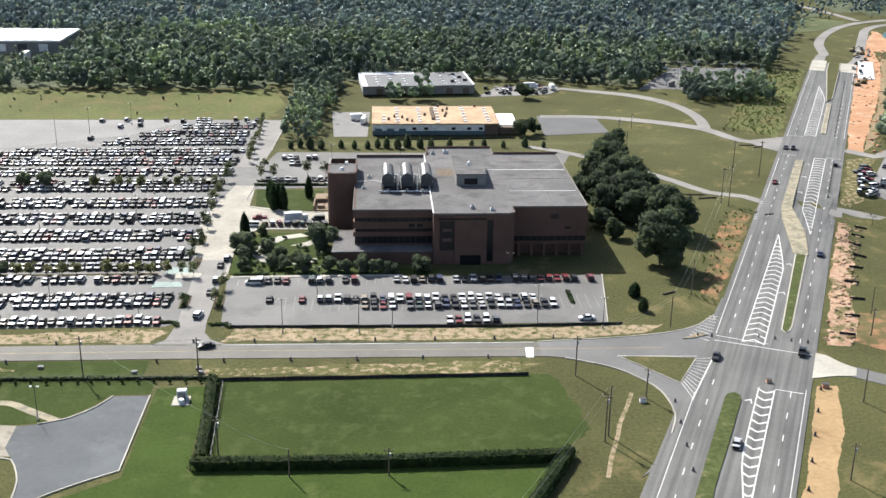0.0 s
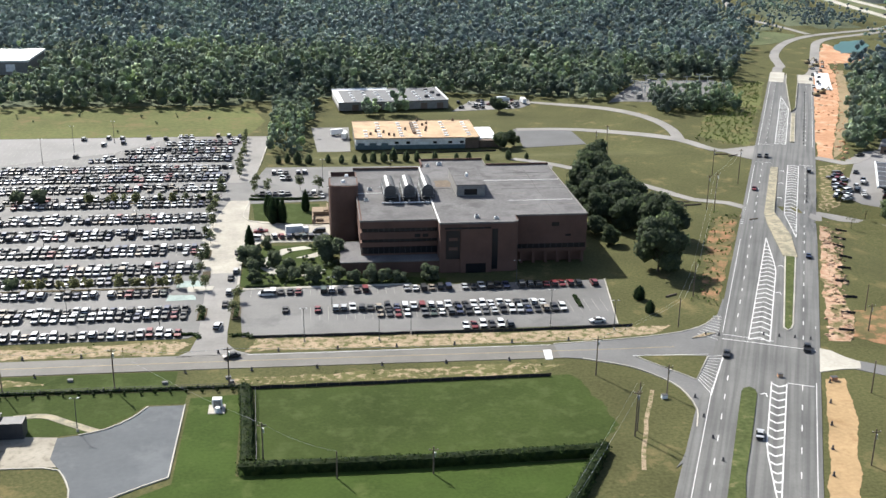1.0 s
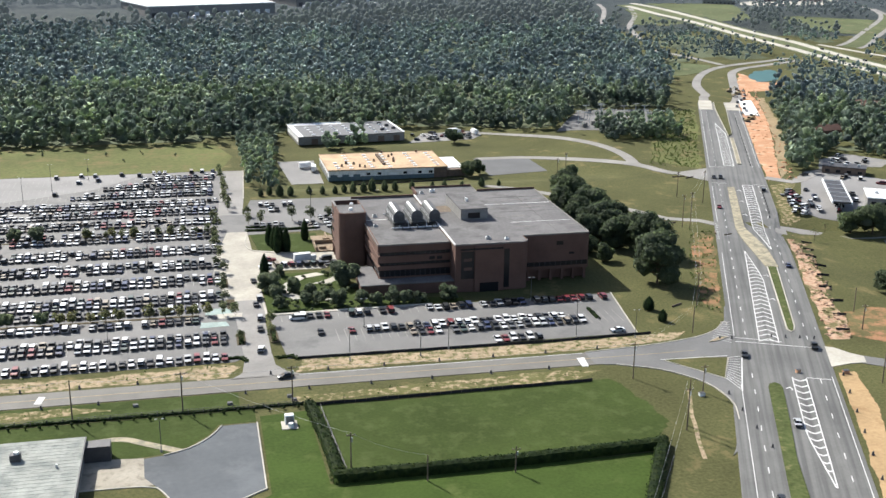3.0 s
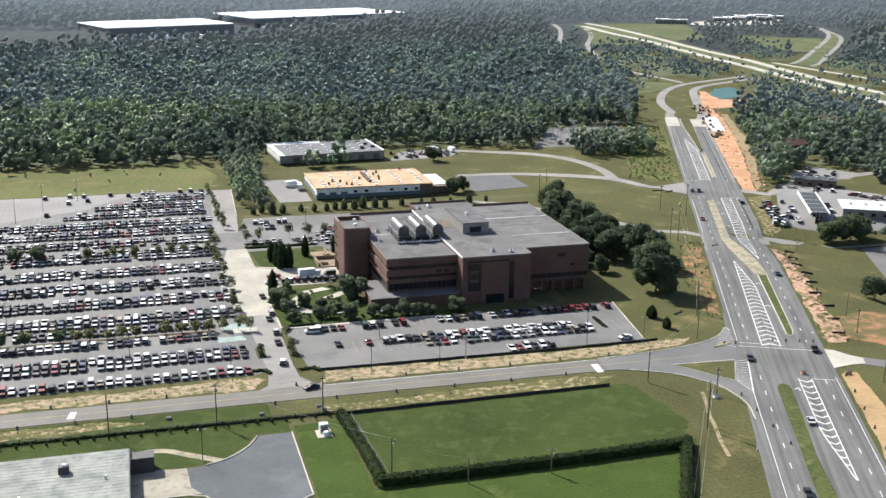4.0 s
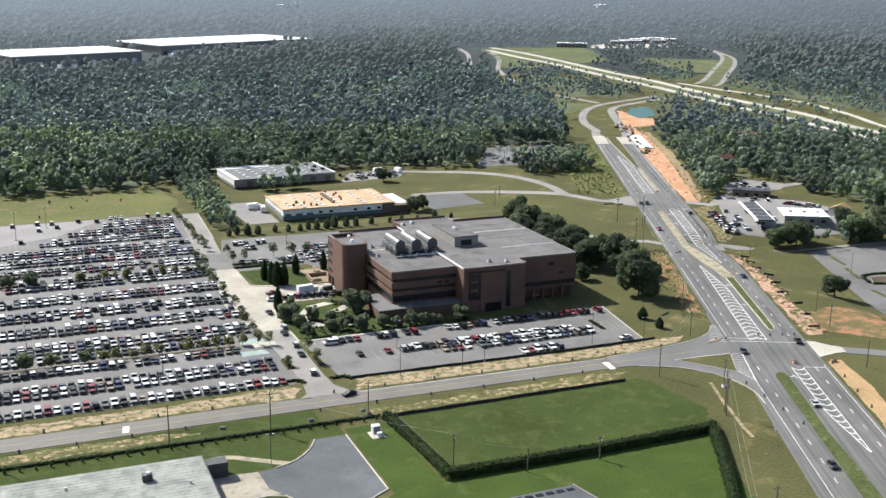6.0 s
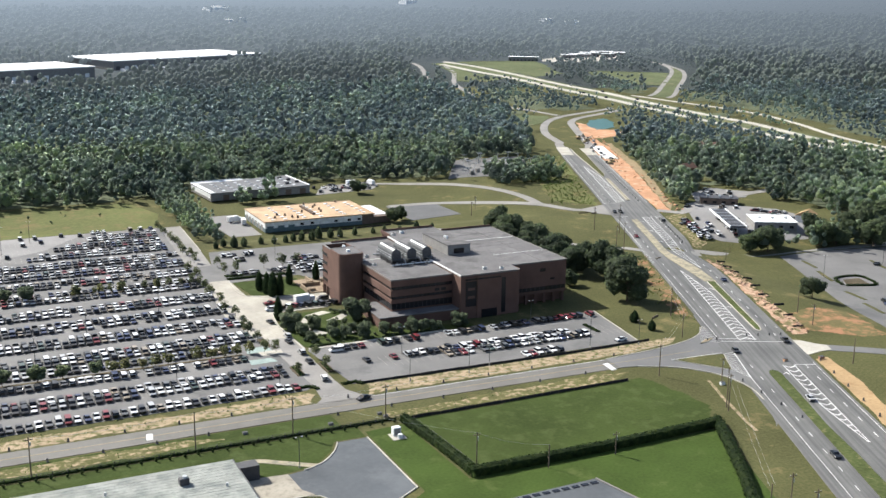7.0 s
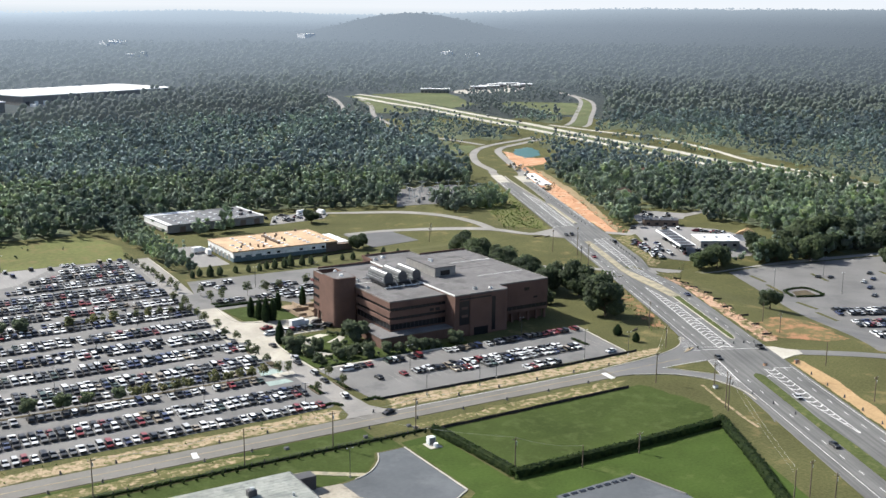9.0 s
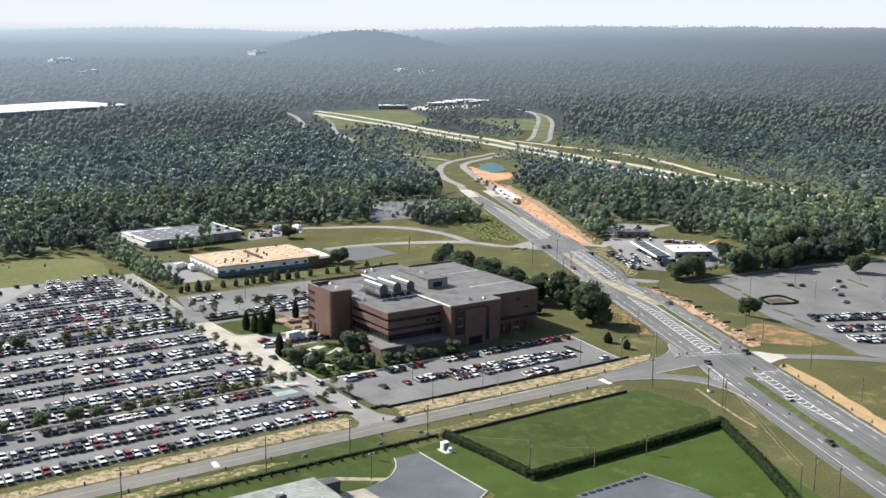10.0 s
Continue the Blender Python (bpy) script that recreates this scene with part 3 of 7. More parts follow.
drape("plaza", [[(-62, 352), (-66, 385), (-64, 410), (-59, 441), (-50.5, 441), (-50, 413), (-30, 405.5), (-19, 405), (-8.3, 404), (-17, 393), (-24, 384), (-44, 384), (-50, 372), (-50, 352)]], PLAZA, 0.12, "bleached concrete forecourt of the offices", "forecourt")
drape("entrance_drive", [[(-61, 352), (-50, 352), (-49.5, 336), (-50.5, 332), (-50.5, 300), (-50, 287), (-58, 285.5), (-59, 300), (-60, 335)]], PALEROAD, 0.12, "worn grey entrance drive", "drive")
for k, (px, py) in enumerate(((-59.2, 315), (-48.8, 315), (-61, 349), (-62.5, 372))):
    drape("drive_island_%d" % (k + 1), [[(px - 1.3, py - 5), (px + 1.3, py - 5), (px + 1.5, py), (px + 1.3, py + 5), (px - 1.3, py + 5), (px - 1.5, py)]], MULCH, 0.24, "narrow kerbed planting island", "planting strip")
drape("tree_island_bays", [[(-66, 335), (-58, 335), (-57.5, 339.5), (-66, 339.5)]], CONCRETE, 0.2, "pale concrete end island with trees", "traffic island")
drape("drive_crossing", [[(-58.5, 301), (-50.5, 301), (-50, 292), (-47.2, 286.5), (-42, 283), (-64, 283), (-60.2, 287)]], PALEROAD, 0.14, "worn grey drive mouth", "drive")
strip_mesh("side_road", ribbon([(-330, 279.6), (-150, 279.3), (-60, 279.2), (20, 278.2), (60, 277.5), (100, 278)], 9.4), SIDETAR, 0.14, "two-lane grey asphalt side road", "road")
drape("side_road_mouth", [[(45, 282.7), (70, 285), (86, 288.5), (95, 293.5), (101, 300), (108, 314), (112, 300), (100, 262), (78, 236), (72, 222), (58.5, 210), (61, 213.4), (70, 229), (73.3, 238.3), (73.5, 247), (72, 253.7), (68, 260), (62.6, 265.8), (51.2, 271.8), (45, 273.4)]], ROADTAR, 0.15, "widened asphalt mouth of the side road", "road")
drape("highway", [[hw(-190, -4.2), hw(-190, 28.2), hw(470, 28.2), hw(470, -1.4), hw(-20, -1.4), hw(-55, -1.4), hw(-75, -2.9)]], HWTAR, 0.17, "divided asphalt highway with turning lanes", "highway")
FARW = [hw(466, 3.5), hw(495, 3.5), (317, 762), (331, 808), (354, 851), (377, 880), (400, 897), (424, 907), (451, 915), (480, 927)]
FARW_NORTH = [(570, 987), (603, 1017), (676, 1100), (746, 1182), (787, 1243), (815, 1307), (828, 1365)]
FARE = [hw(466, 23), (331, 738), (354, 787), (374, 830), (390, 862), (408, 880), (432, 891), (454, 900), (484, 912)]
FARE_NORTH = [(580, 966), (601, 983), (651, 1041), (717, 1117), (770, 1190), (799, 1255), (822, 1310)]
for nm, road in (("highway_far_west", FARW), ("highway_far_east", FARE), ("highway_north_west", FARW_NORTH), ("highway_north_east", FARE_NORTH)):
    strip_mesh(nm, ribbon(road, 7 if "far" in nm else 5.5), PALEROAD, 0.2, "far carriageway of the divided highway", "highway")
drape("bridge_deck", [[hw(440, -1), hw(440, 8.6), hw(478, 8.6), hw(478, -1)]], CONCRETE, 0.26, "pale concrete bridge deck on the highway", "bridge")
drape("bridge_deck_east", [[hw(440, 18), hw(440, 28), hw(472, 28), hw(472, 18)]], CONCRETE, 0.26, "pale concrete bridge deck on the highway", "bridge")
drape("bridge_slab", [[hw(420, 30), hw(420, 40), hw(482, 38), hw(482, 28.6)]], WHITE, 0.7, "new white concrete bridge deck under construction", "bridge")
strip_mesh("cross_road_west", ribbon([hw(221, 0), (194, 509), (178, 516), (168, 540), (150, 564), (133, 582), (118, 590), (90, 591)], 6.5), PALEROAD, 0.16, "pale grey road behind the offices", "road")
strip_mesh("loop_road", ribbon([(168, 542), (171, 562), (170, 585), (163, 610), (147, 640), (122, 666), (96, 671), (66, 648)], 6.0), PALEROAD, 0.15, "pale grey loop road behind the offices", "road")
drape("cross_road_mouth", [[hw(206, 0), hw(212, -9), hw(219, -16), hw(225, -16), hw(232, -8), hw(240, 0)]], PALEROAD, 0.165, "pale grey road mouth", "road")
drape("dark_lot", [[(86, 547), (121, 553), (120, 592), (88, 592)]], DARKTAR, 0.12, "dark empty asphalt lot", "car park")
drape("yard_lot", [[(-22, 545), (-25, 603), (-4, 603), (-5, 545)]], PALELOT, 0.12, "pale asphalt yard beside the workshop", "car park")
drape("lot_behind", [[(60, 645), (75, 676), (114, 680), (112, 664), (103, 652)]], PALELOT, 0.14, "asphalt lot behind the grey hall", "car park")
strip_mesh("service_lane", ribbon([(72, 505), (92, 490), (121, 454), (137, 428), (150, 422), hw(120, 0)], 5), PALEROAD, 0.13, "narrow grey service lane", "lane")
drape("east_drive_apron", [[hw(-40, 28), hw(-23, 28), hw(-23.5, 31), hw(-27, 35), hw(-29, 39), hw(-34, 39), hw(-36, 34)]], CONCRETE, 0.19, "pale concrete drive apron", "drive")
strip_mesh("east_drive", ribbon([hw(-31.5, 38), (146, 247), (160, 233), (190, 205), (240, 170)], 6.5), ROADTAR, 0.12, "asphalt drive leading east", "drive")
drape("car_park_east", [[(158, 246), (166, 262), (225, 393), (252, 394), (326, 381), (420, 360), (400, 180), (250, 150), (165, 225)]], ASPHALT, 0.08, "half-empty asphalt car park across the highway", "car park")
strip_mesh("east_lane", ribbon([hw(119, 28), (185, 412), (214, 400), (250, 398), (330, 386), (430, 366)], 5.5), PALEROAD, 0.13, "narrow pale lane", "lane")
drape("fuel_forecourt", [[(205, 428), (220, 455), (238, 486), (252, 506), (262, 508), (292, 470), (292, 425), (262, 412), (218, 416), (209, 420)]], PALELOT, 0.10, "asphalt forecourt of a fuel station", "forecourt")
strip_mesh("cross_road_east", ribbon([hw(222, 28), (232, 484), (262, 505), (320, 520), (420, 540)], 7), PALEROAD, 0.16, "grey cross road", "road")
drape("forecourt_verge", [ragged([hw(126, 29.5), hw(204, 29.5), (233, 484), (218, 457), (203.5, 429), (200, 421)], 0.8, 2.5, 41)], THINGRASS, 0.05, "thin dry grass strip beside the forecourt", "verge")
drape("shop_yard", [[(262, 509), (276, 513), (300, 508), (316, 522), (300, 545), (276, 532)]], PALELOT, 0.1, "worn asphalt yard behind the brick shop", "yard")
drape("pad_lot", [[(-58, 253), (-67.3, 253), (-70.3, 247.3), (-75.8, 241.6), (-82, 239), (-87, 238), (-86.5, 228), (-83, 222.6), (-79, 213.5), (-78, 205), (-72, 207), (-64, 213), (-58, 216.8)]], BLUEPAD, 0.08, "smooth blue grey asphalt yard with pale kerb", "yard")
strip_mesh("garden_walk", ribbon([(-100, 249.8), (-92.5, 250.2), (-86, 246), (-78, 240.6)], 2.4, 0, 2), MEDIAN, 0.10, "curved pale concrete walk", "walk")
drape("loading_apron", [[(-103, 224.6), (-103, 240.4), (-92, 239), (-86.8, 238.4), (-86.3, 228), (-84, 224)]], APRON, 0.10, "stained tan concrete loading apron", "apron")
drape("depot_lawn", [[(-103, 224.2), (-86.8, 223.6), (-83.4, 222.3), (-79.4, 213.4), (-78.4, 204), (-103, 204)]], GRASS, 0.09, "grass corner beside the depot yard", "lawn")
INTER_A = [(514, 1412), (512, 1313), (517, 1218), (514, 1123), (514, 1028), (516, 985), (514, 903), (512, 820), (511, 764), (507, 700), (506, 642), (511, 602), (512, 560), (510, 300), (497, 0)]
INTER_B = [(536, 1450), (542, 1366), (541, 1244), (537, 1161), (537, 1094), (541, 1030), (538, 957), (536, 880), (538, 830), (541, 780), (536, 735), (531, 688), (531, 640), (530, 560), (515, 0)]
INTER_C = [(556, 1000), (570, 930), (582, 880), (588, 827), (578, 761), (561, 705), (553, 660), (548, 608), (544, 555), (538, 430)]
for k, (line, w) in enumerate(((INTER_A, 9.5), (INTER_B, 9.5), (INTER_C, 6))):
    strip_mesh("motorway_%d" % (k + 1), ribbon(line, w, 0, 15), CONCRETE, 0.3, "pale concrete motorway carriageway far off", "motorway")
strip_mesh("motorway_grass", ribbon([((a[0] + b[0]) / 2, (a[1] + b[1]) / 2) for a, b in zip(INTER_A, INTER_B)], 42, 0, 15), HAZEGRASS, 0.1, "mown grass beside the motorway", "verge")
RAMPS = [[(486, 1452), (468, 1382), (429, 1282), (390, 1196)], [(507, 1385), (475, 1292), (432, 1203), (414, 1148), (397, 1080)], [(380, 1010), (394, 955), (402, 906)], [(828, 1360), (800, 1392), (740, 1385)]]
for k, line_pts in enumerate(RAMPS):
    strip_mesh("slip_road_%d" % (k + 1), ribbon(line_pts, 6, 0, 12), PALEROAD, 0.2, "pale slip road through woods", "road")
FAR_YARD = [(662, 1402), (700, 1436), (750, 1462), (828, 1502), (868, 1494), (860, 1446), (790, 1374), (738, 1374), (694, 1372)]
MEADOW_EAST = [(552, 1210), (552, 1442), (640, 1424), (664, 1404), (640, 1330), (598, 1222)]
MEADOW_LOOP = [(617, 1090), (618, 1169), (640, 1225), (668, 1238), (722, 1192), (736, 1178), (676, 1098), (640, 1052)]
MEADOW_WEST = [(506, 1384), (502, 1205), (470, 1188), (440, 1213), (476, 1292), (494, 1372)]
MEADOW_BEND = [(363, 934), (391, 909), (367, 871), (336, 858), (328, 878)]
drape("north_median", [FARW_NORTH + FARE_NORTH[::-1]], HAZEGRASS, 0.15, "rough grass between the far carriageways", "verge")
drape("far_yard", [ragged(FAR_YARD, 5, 20, 3)], CONCRETE, 0.3, "pale far yards among trees", "yard")
for k, plot in enumerate((MEADOW_EAST, MEADOW_LOOP, MEADOW_WEST, MEADOW_BEND)):
    drape("far_meadow_%d" % (k + 1), [ragged(plot, 4, 20, 4 + k)], HAZEGRASS, 0.2, "far mown meadow", "meadow")
drape("pond", [ragged([(393, 840), (412, 864), (431, 869), (428, 846), (408, 818), (388, 812)], 1.5, 6, 5)], WATER, 0.2, "green pond beside the earthwork", "pond")
drape("pond_bank", [ragged([(394, 860), (384, 840), (366, 806), (350, 770), (372, 770), (398, 788), (404, 806), (390, 813), (395, 840)], 1.5, 6, 6)], ORANGE, 0.12, "orange clay pond bank", "earthwork")
drape("substation_yard", [[(158, 648), (196, 716), (250, 716), (232, 668), (192, 640)]], ASPHALT, 0.12, "pale gravel substation yard", "yard")
drape("forecourt_lawn", [[(-49.5, 436), (-22, 433), (-20.5, 408), (-28, 405.5), (-47.5, 412)]], LAWN, 0.16, "oval green lawn beside the entrance", "lawn")
drape("front_garden", [[(-49, 339), (-49, 370), (-42, 380), (-26, 380), (-18, 372), (-16, 347), (20, 341), (20, 336.5), (-46, 336.5)]], LAWN, 0.14, "planted garden in front of the offices", "garden")
drape("garden_path", [[(-39, 349), (-43, 356), (-42, 366), (-36, 376), (-28, 379), (-25, 376), (-33, 373), (-38.5, 365), (-39, 357), (-35, 351)], [(-31, 366), (-25, 370), (-22, 373), (-20, 370), (-25, 365)], [(-30, 349), (-24, 353), (-20.5, 353), (-21, 349.5), (-28, 346.5)]], CONCRETE, 0.18, "curved pale garden path", "path")
drape("east_lawn", [[(73, 338), (72, 353), (76, 420), (90, 440), hw(110, -8), hw(20, -9), (84, 300), (75, 300)]], GRASS, 0.02, "grass beside the offices", "lawn")

for k, (a, b) in enumerate((((229, 381), (225, 367)), ((206, 329), (204, 315)), ((199, 311), (195, 296)), ((262, 368), (256, 352)), ((300, 353), (293, 335)), ((221, 362), (214, 345)))):
    strip_mesh("planted_strip_%d" % (k + 1), ribbon([a, b], 1.7), GRASS, 0.24, "narrow planted strip in the car park", "planting strip")

drape("planted_bed", [[(216, 338.5), (220.5, 345), (229.5, 344), (226.5, 334.5)]], MULCH, 0.2, "pale mulched bed inside a low hedge", "planting bed")

# kerbs
def kerb(name, pts, label="pale concrete kerb", h=0.16, w=0.35):
    strip = strip_mesh(name, ribbon(pts, w, 0, 3), CONCRETE, 0.14 + h, label, "kerb")
    return strip


kerb("kerb_1", [(-58, 253), (-58, 216.8)])
kerb("kerb_2", [(-58, 216.8), (-64, 213), (-72, 207), (-78, 200)])
kerb("kerb_3", [(-67.3, 253), (-70.3, 247.3), (-75.8, 241.6), (-82, 239)])
kerb("kerb_11", [(-103, 224.3), (-86.8, 223.7), (-83.2, 222.4), (-79.2, 213.4), (-78.2, 205)])
kerb("kerb_4", [(68, 296), (74, 335.5)])
kerb("kerb_5", [(-49.6, 336), (-49.6, 372), (-44, 384)], w=0.8)
kerb("kerb_6", [(-48, 335.8), (-10, 336), (8, 336)], "pale concrete walk along the car park", 0.1, 1.6)
kerb("kerb_7", [hw(-10, -1.6), (101, 300), (95, 293.5), (86, 288.5), (70, 285), (45, 282.7)])
kerb("kerb_8", [(70, 229), (73.3, 238.3), (73.5, 247), (72, 253.7), (68, 260), (62.6, 265.8), (51.2, 271.8)])
kerb("kerb_9", [(-51, 440), (-50.5, 413), (-28, 405), (-21, 404)], w=0.5)
kerb("kerb_10", [(-46, 562), (-49, 500)], w=0.5)


# ---- road islands and paint ----
def island(name, pts, top, label, inner=0.45):
    """A raised island: a concrete kerb ring and its filling."""
    ob = thing(name, label, "traffic island", kind="structure")
    part("kerb", prism(pts, 0.0, 0.34), CONCRETE, ob, "pale concrete kerb")
    cx, cy = sum(p[0] for p in pts) / len(pts), sum(p[1] for p in pts) / len(pts)
    ins = []
    for i, p in enumerate(pts):
        a, b = Vector(pts[i - 1]), Vector(pts[(i + 1) % len(pts)])
        n = Vector((-(b - a).y, (b - a).x)).normalized()
        ins.append((p[0] + n.x * inner, p[1] + n.y * inner))
    part("filling", prism(ins, 0.2, 0.40), top, ob)
    return ob


island("island_south", [hw(-190, 8.2), hw(-60, 8.2), hw(-58, 8.7), hw(-57, 9.8), hw(-58, 10.9), hw(-60, 11.4), hw(-85, 11.2), hw(-105, 10.8), hw(-130, 12.0), hw(-190, 12.6)], MEDGRASS, "long grassed median with kerb")
island("island_north", [hw(-12, 19), hw(-10, 17.5), hw(60, 16.6), hw(60, 20.6), hw(-6, 20.6), hw(-10, 20.2)][::-1], MEDGRASS, "long grassed median with kerb")
island("island_striped", [hw(60, 20.6), hw(60, 16.6), hw(100, 9.5), hw(114, 8.0), hw(193, 8.1), hw(194, 10.6), hw(116, 11), hw(86, 18)], MEDIAN, "concrete median with yellow painted edge", 0.5)
island("island_far", [hw(252, 15.5), hw(330, 15.2), hw(330, 17.6), hw(252, 18)][::-1], MEDIAN, "concrete median with yellow painted edge", 0.4)
island("island_split", [hw(335, 14.6), hw(440, 10), hw(472, 10), hw(472, 17.5), hw(440, 18), hw(345, 17.5)][::-1], GRASS, "grassed split median", 0.4)
island("island_corner", [(66.5, 271.6), (79, 255.2), (87.5, 269.8), (80, 271.5)], GRASS, "triangular grassed corner island")
island("island_small", [(87, 283), (92, 286.5), (95.5, 286), (91, 283.5)][::-1], DRY, "small traffic island of sand", 0.25)

paint = []


def line(a, b, w=0.35):
    a, b = Vector(a), Vector(b)
    n = (b - a).normalized() * w / 2
    n = Vector((-n.y, n.x))
    paint.append([tuple(a + n), tuple(a - n), tuple(b - n), tuple(b + n)])


def chevrons(name, us, left, right, tip=2.2, step=4.4, label="white painted chevron hatching"):
    """Chevron hatching between two edge lines, which are functions of u."""
    ob = thing(name, label, "road marking", kind="structure")
    bm = bmesh.new()

    def bar(p, q, w):
        a, b = Vector((*p, 0)), Vector((*q, 0))
        n = (b - a).normalized() * w / 2
        n = Vector((-n.y, n.x, 0))
        vs = []
        for c in (a + n, a - n, b - n, b + n):
            vs.append(bm.verts.new((c.x, c.y, float(terr(c.x, c.y)) + 0.2)))
        bm.faces.new(vs)
    u = us[0]
    while u < us[1]:
        l, r = left(u), right(u)
        if r - l > 1.0:
            m = (l + r) / 2
            bar(hw(u, l), hw(u + tip * (r - l) / 5, m), 0.62)
            bar(hw(u + tip * (r - l) / 5, m), hw(u, r), 0.62)
        u += step
    part("chevron", bm, PAINTWHITE, ob)
    for nm, f in (("edge_line", left), ("edge_line", right)):
        bm = bmesh.new()
        pts = [hw(k, f(k)) for k in np.linspace(us[0], us[1], 12)]
        for p, q in zip(pts, pts[1:]):
            bar(p, q, 0.36)
        part(nm, bm, PAINTWHITE, ob)


chevrons("chevrons_north", (-23, 80), lambda u: 7.9 + 1.5 * (u + 23) / 103, lambda u: 14.0 if u < 45 else 14.0 - 4.6 * (u - 45) / 35)
chevrons("chevrons_mid", (85, 201), lambda u: 15.4 if u > 118 else 20.3 - 4.9 * (u - 85) / 33, lambda u: 20.4)
chevrons("chevrons_far", (246, 384), lambda u: 8.2, lambda u: 13.6 if u < 345 else 13.6 - 5.2 * (u - 345) / 39)
chevrons("chevrons_south", (-118, -51), lambda u: 15.3 if u > -90 else 15.3 + 3.7 * (-90 - u) / 28, lambda u: 19.3, -2.2)
for u in range(-186, 460, 12):
    for v in (3.75, 23.4):
        if not (-50 < u < -26 or 205 < u < 238):
            line(hw(u, v), hw(u + 3.2, v), 0.26)
for a, b, v in ((-190, -60, 0.15), (-20, 75, 0.15), (125, 195, 0.15), (240, 440, 0.15), (-190, -48, 27.0), (-8, 108, 27.0), (125, 196, 27.0), (245, 440, 27.0)):
    line(hw(a, v), hw(b, v), 0.2)
for a, b in (((-25, 0.3), (-25, 27)), ((-21.5, 0.3), (-22, 15)), ((-50.5, 19.5), (-50.5, 26.5)), ((203, 0.2), (203, 7.5)), ((203, 20.5), (203, 27)), ((243, 0.2), (243, 8))):
    line(hw(*a), hw(*b), 0.3)
for k in range(12):
    t = k / 11
    line((86.8 - 7.3 * t, 270 - 14.5 * t), (91.6 - 11.6 * t, 269.2 - 23 * t + 1.0), 0.17)
for k in range(9):
    t = k / 8
    line((90 + 9.5 * t, 286.5 + 13 * t), (94.5 + 7.5 * t, 281.5 + 17 * t), 0.17)
line((91.7, 269.4), (79.6, 245.8), 0.4)
for a, b in (((66, 272.5), (88, 271.5)), ((-44, 283.0), (44, 282.2))):
    line(a, b, 0.22)
for u, v in ((-60, 13.6), (-85, 13.6), (20, 15.4), (48, 15.4), (140, 13), (165, 13), (188, 13), (300, 14.6)):
    line(hw(u, v - 0.9), hw(u + 1.2, v + 0.5), 0.4)
    line(hw(u + 1.2, v + 0.5), hw(u - 1.0, v + 0.9), 0.35)
for k in range(9):
    line(hw(96 + k * 3.0, -1.0), hw(96 + k * 3.0, 0.1), 0.4)
strip_mesh("centre_line", ribbon([(-330, 279.6), (-150, 279.3), (-60, 279.2), (20, 278.2), (60, 277.6), (80, 277.6)], 0.28), PAINTYELLOW, 0.16, "worn yellow centre line", "road marking")
drape("road_lines", paint, PAINTWHITE, 0.205, "white painted road lines", "road marking", cut=False)
stall = []
paint = stall
for x in np.arange(-45, 70, 2.75):
    line((x, 328.3), (x, 333.8), 0.12)
    if x > -30:
        line((x, 307), (x, 317.8), 0.12)
for yy in (316, 357, 377, 396.5, 416.5, 461, 478.5, 494.5, 514, 530.5, 547):
    for x in np.arange(-200, -63, 2.75):
        line((x, yy - 5.4), (x, yy + 5.4), 0.11)
drape("stall_lines", stall, FADEDPAINT, 0.11, "faded white parking stall lines", "road marking", cut=False)
drape("painted_bay", [ragged([(-72, 327.5), (-62, 327.5), (-63, 332.5), (-71.5, 333)], 0.5, 3, 3), ragged([(-70, 339), (-61, 339), (-61.5, 345), (-69, 345.5)], 0.5, 3, 7)], HATCHBLUE, 0.12, "pale green painted bay in the car park", "road marking")
drape("tree_strip", [[(-200, 338.6), (-72, 338.6), (-72, 340.0), (-200, 340.0)]], MULCH, 0.2, "planted strip between parking rows", "planting strip")
drape("tree_strip_north", [[(-200, 439.3), (-64, 439.3), (-64, 440.7), (-200, 440.7)]], MULCH, 0.2, "planted strip between parking rows", "planting strip")
drape("white_plate", [[(40.5, 272.2), (42.6, 272.2), (43.4, 278.8), (41, 278.8)]], PAINTWHITE, 0.2, "white plate lying on the side road", "road plate")
drape("white_plate_west", [[(-117.4, 276.6), (-115.4, 276.4), (-114.8, 281), (-116.6, 281.2)]], PAINTWHITE, 0.2, "white plate lying on the side road", "road plate")


# ---- the office building ----
def arc(cx, cy, r, a0, a1, n=6):
    return [(cx + r * math.cos(radians(a0 + (a1 - a0) * k / n)), cy + r * math.sin(radians(a0 + (a1 - a0) * k / n))) for k in range(n + 1)]


def window_row(parent, name, x0, x1, y0, y1, z0, z1, n):
    """A recessed dark window band, divided into panes by thin mullions. It runs along x or along y."""
    band = part(name, box(x0, x1, y0, y1, z0, z1), DARKGLASS, parent, "dark recessed window band")
    along_x = (x1 - x0) > (y1 - y0)
    for k in range(1, n):
        t = k / n
        if along_x:
            c = x0 + (x1 - x0) * t
            part("mullion", box(c - 0.06, c + 0.06, y0 - 0.05, y1, z0, z1), DARKSTEEL, band)
        else:
            c = y0 + (y1 - y0) * t
            part("mullion", box(x0 - 0.05, x1, c - 0.06, c + 0.06, z0, z1), DARKSTEEL, band)
    return band


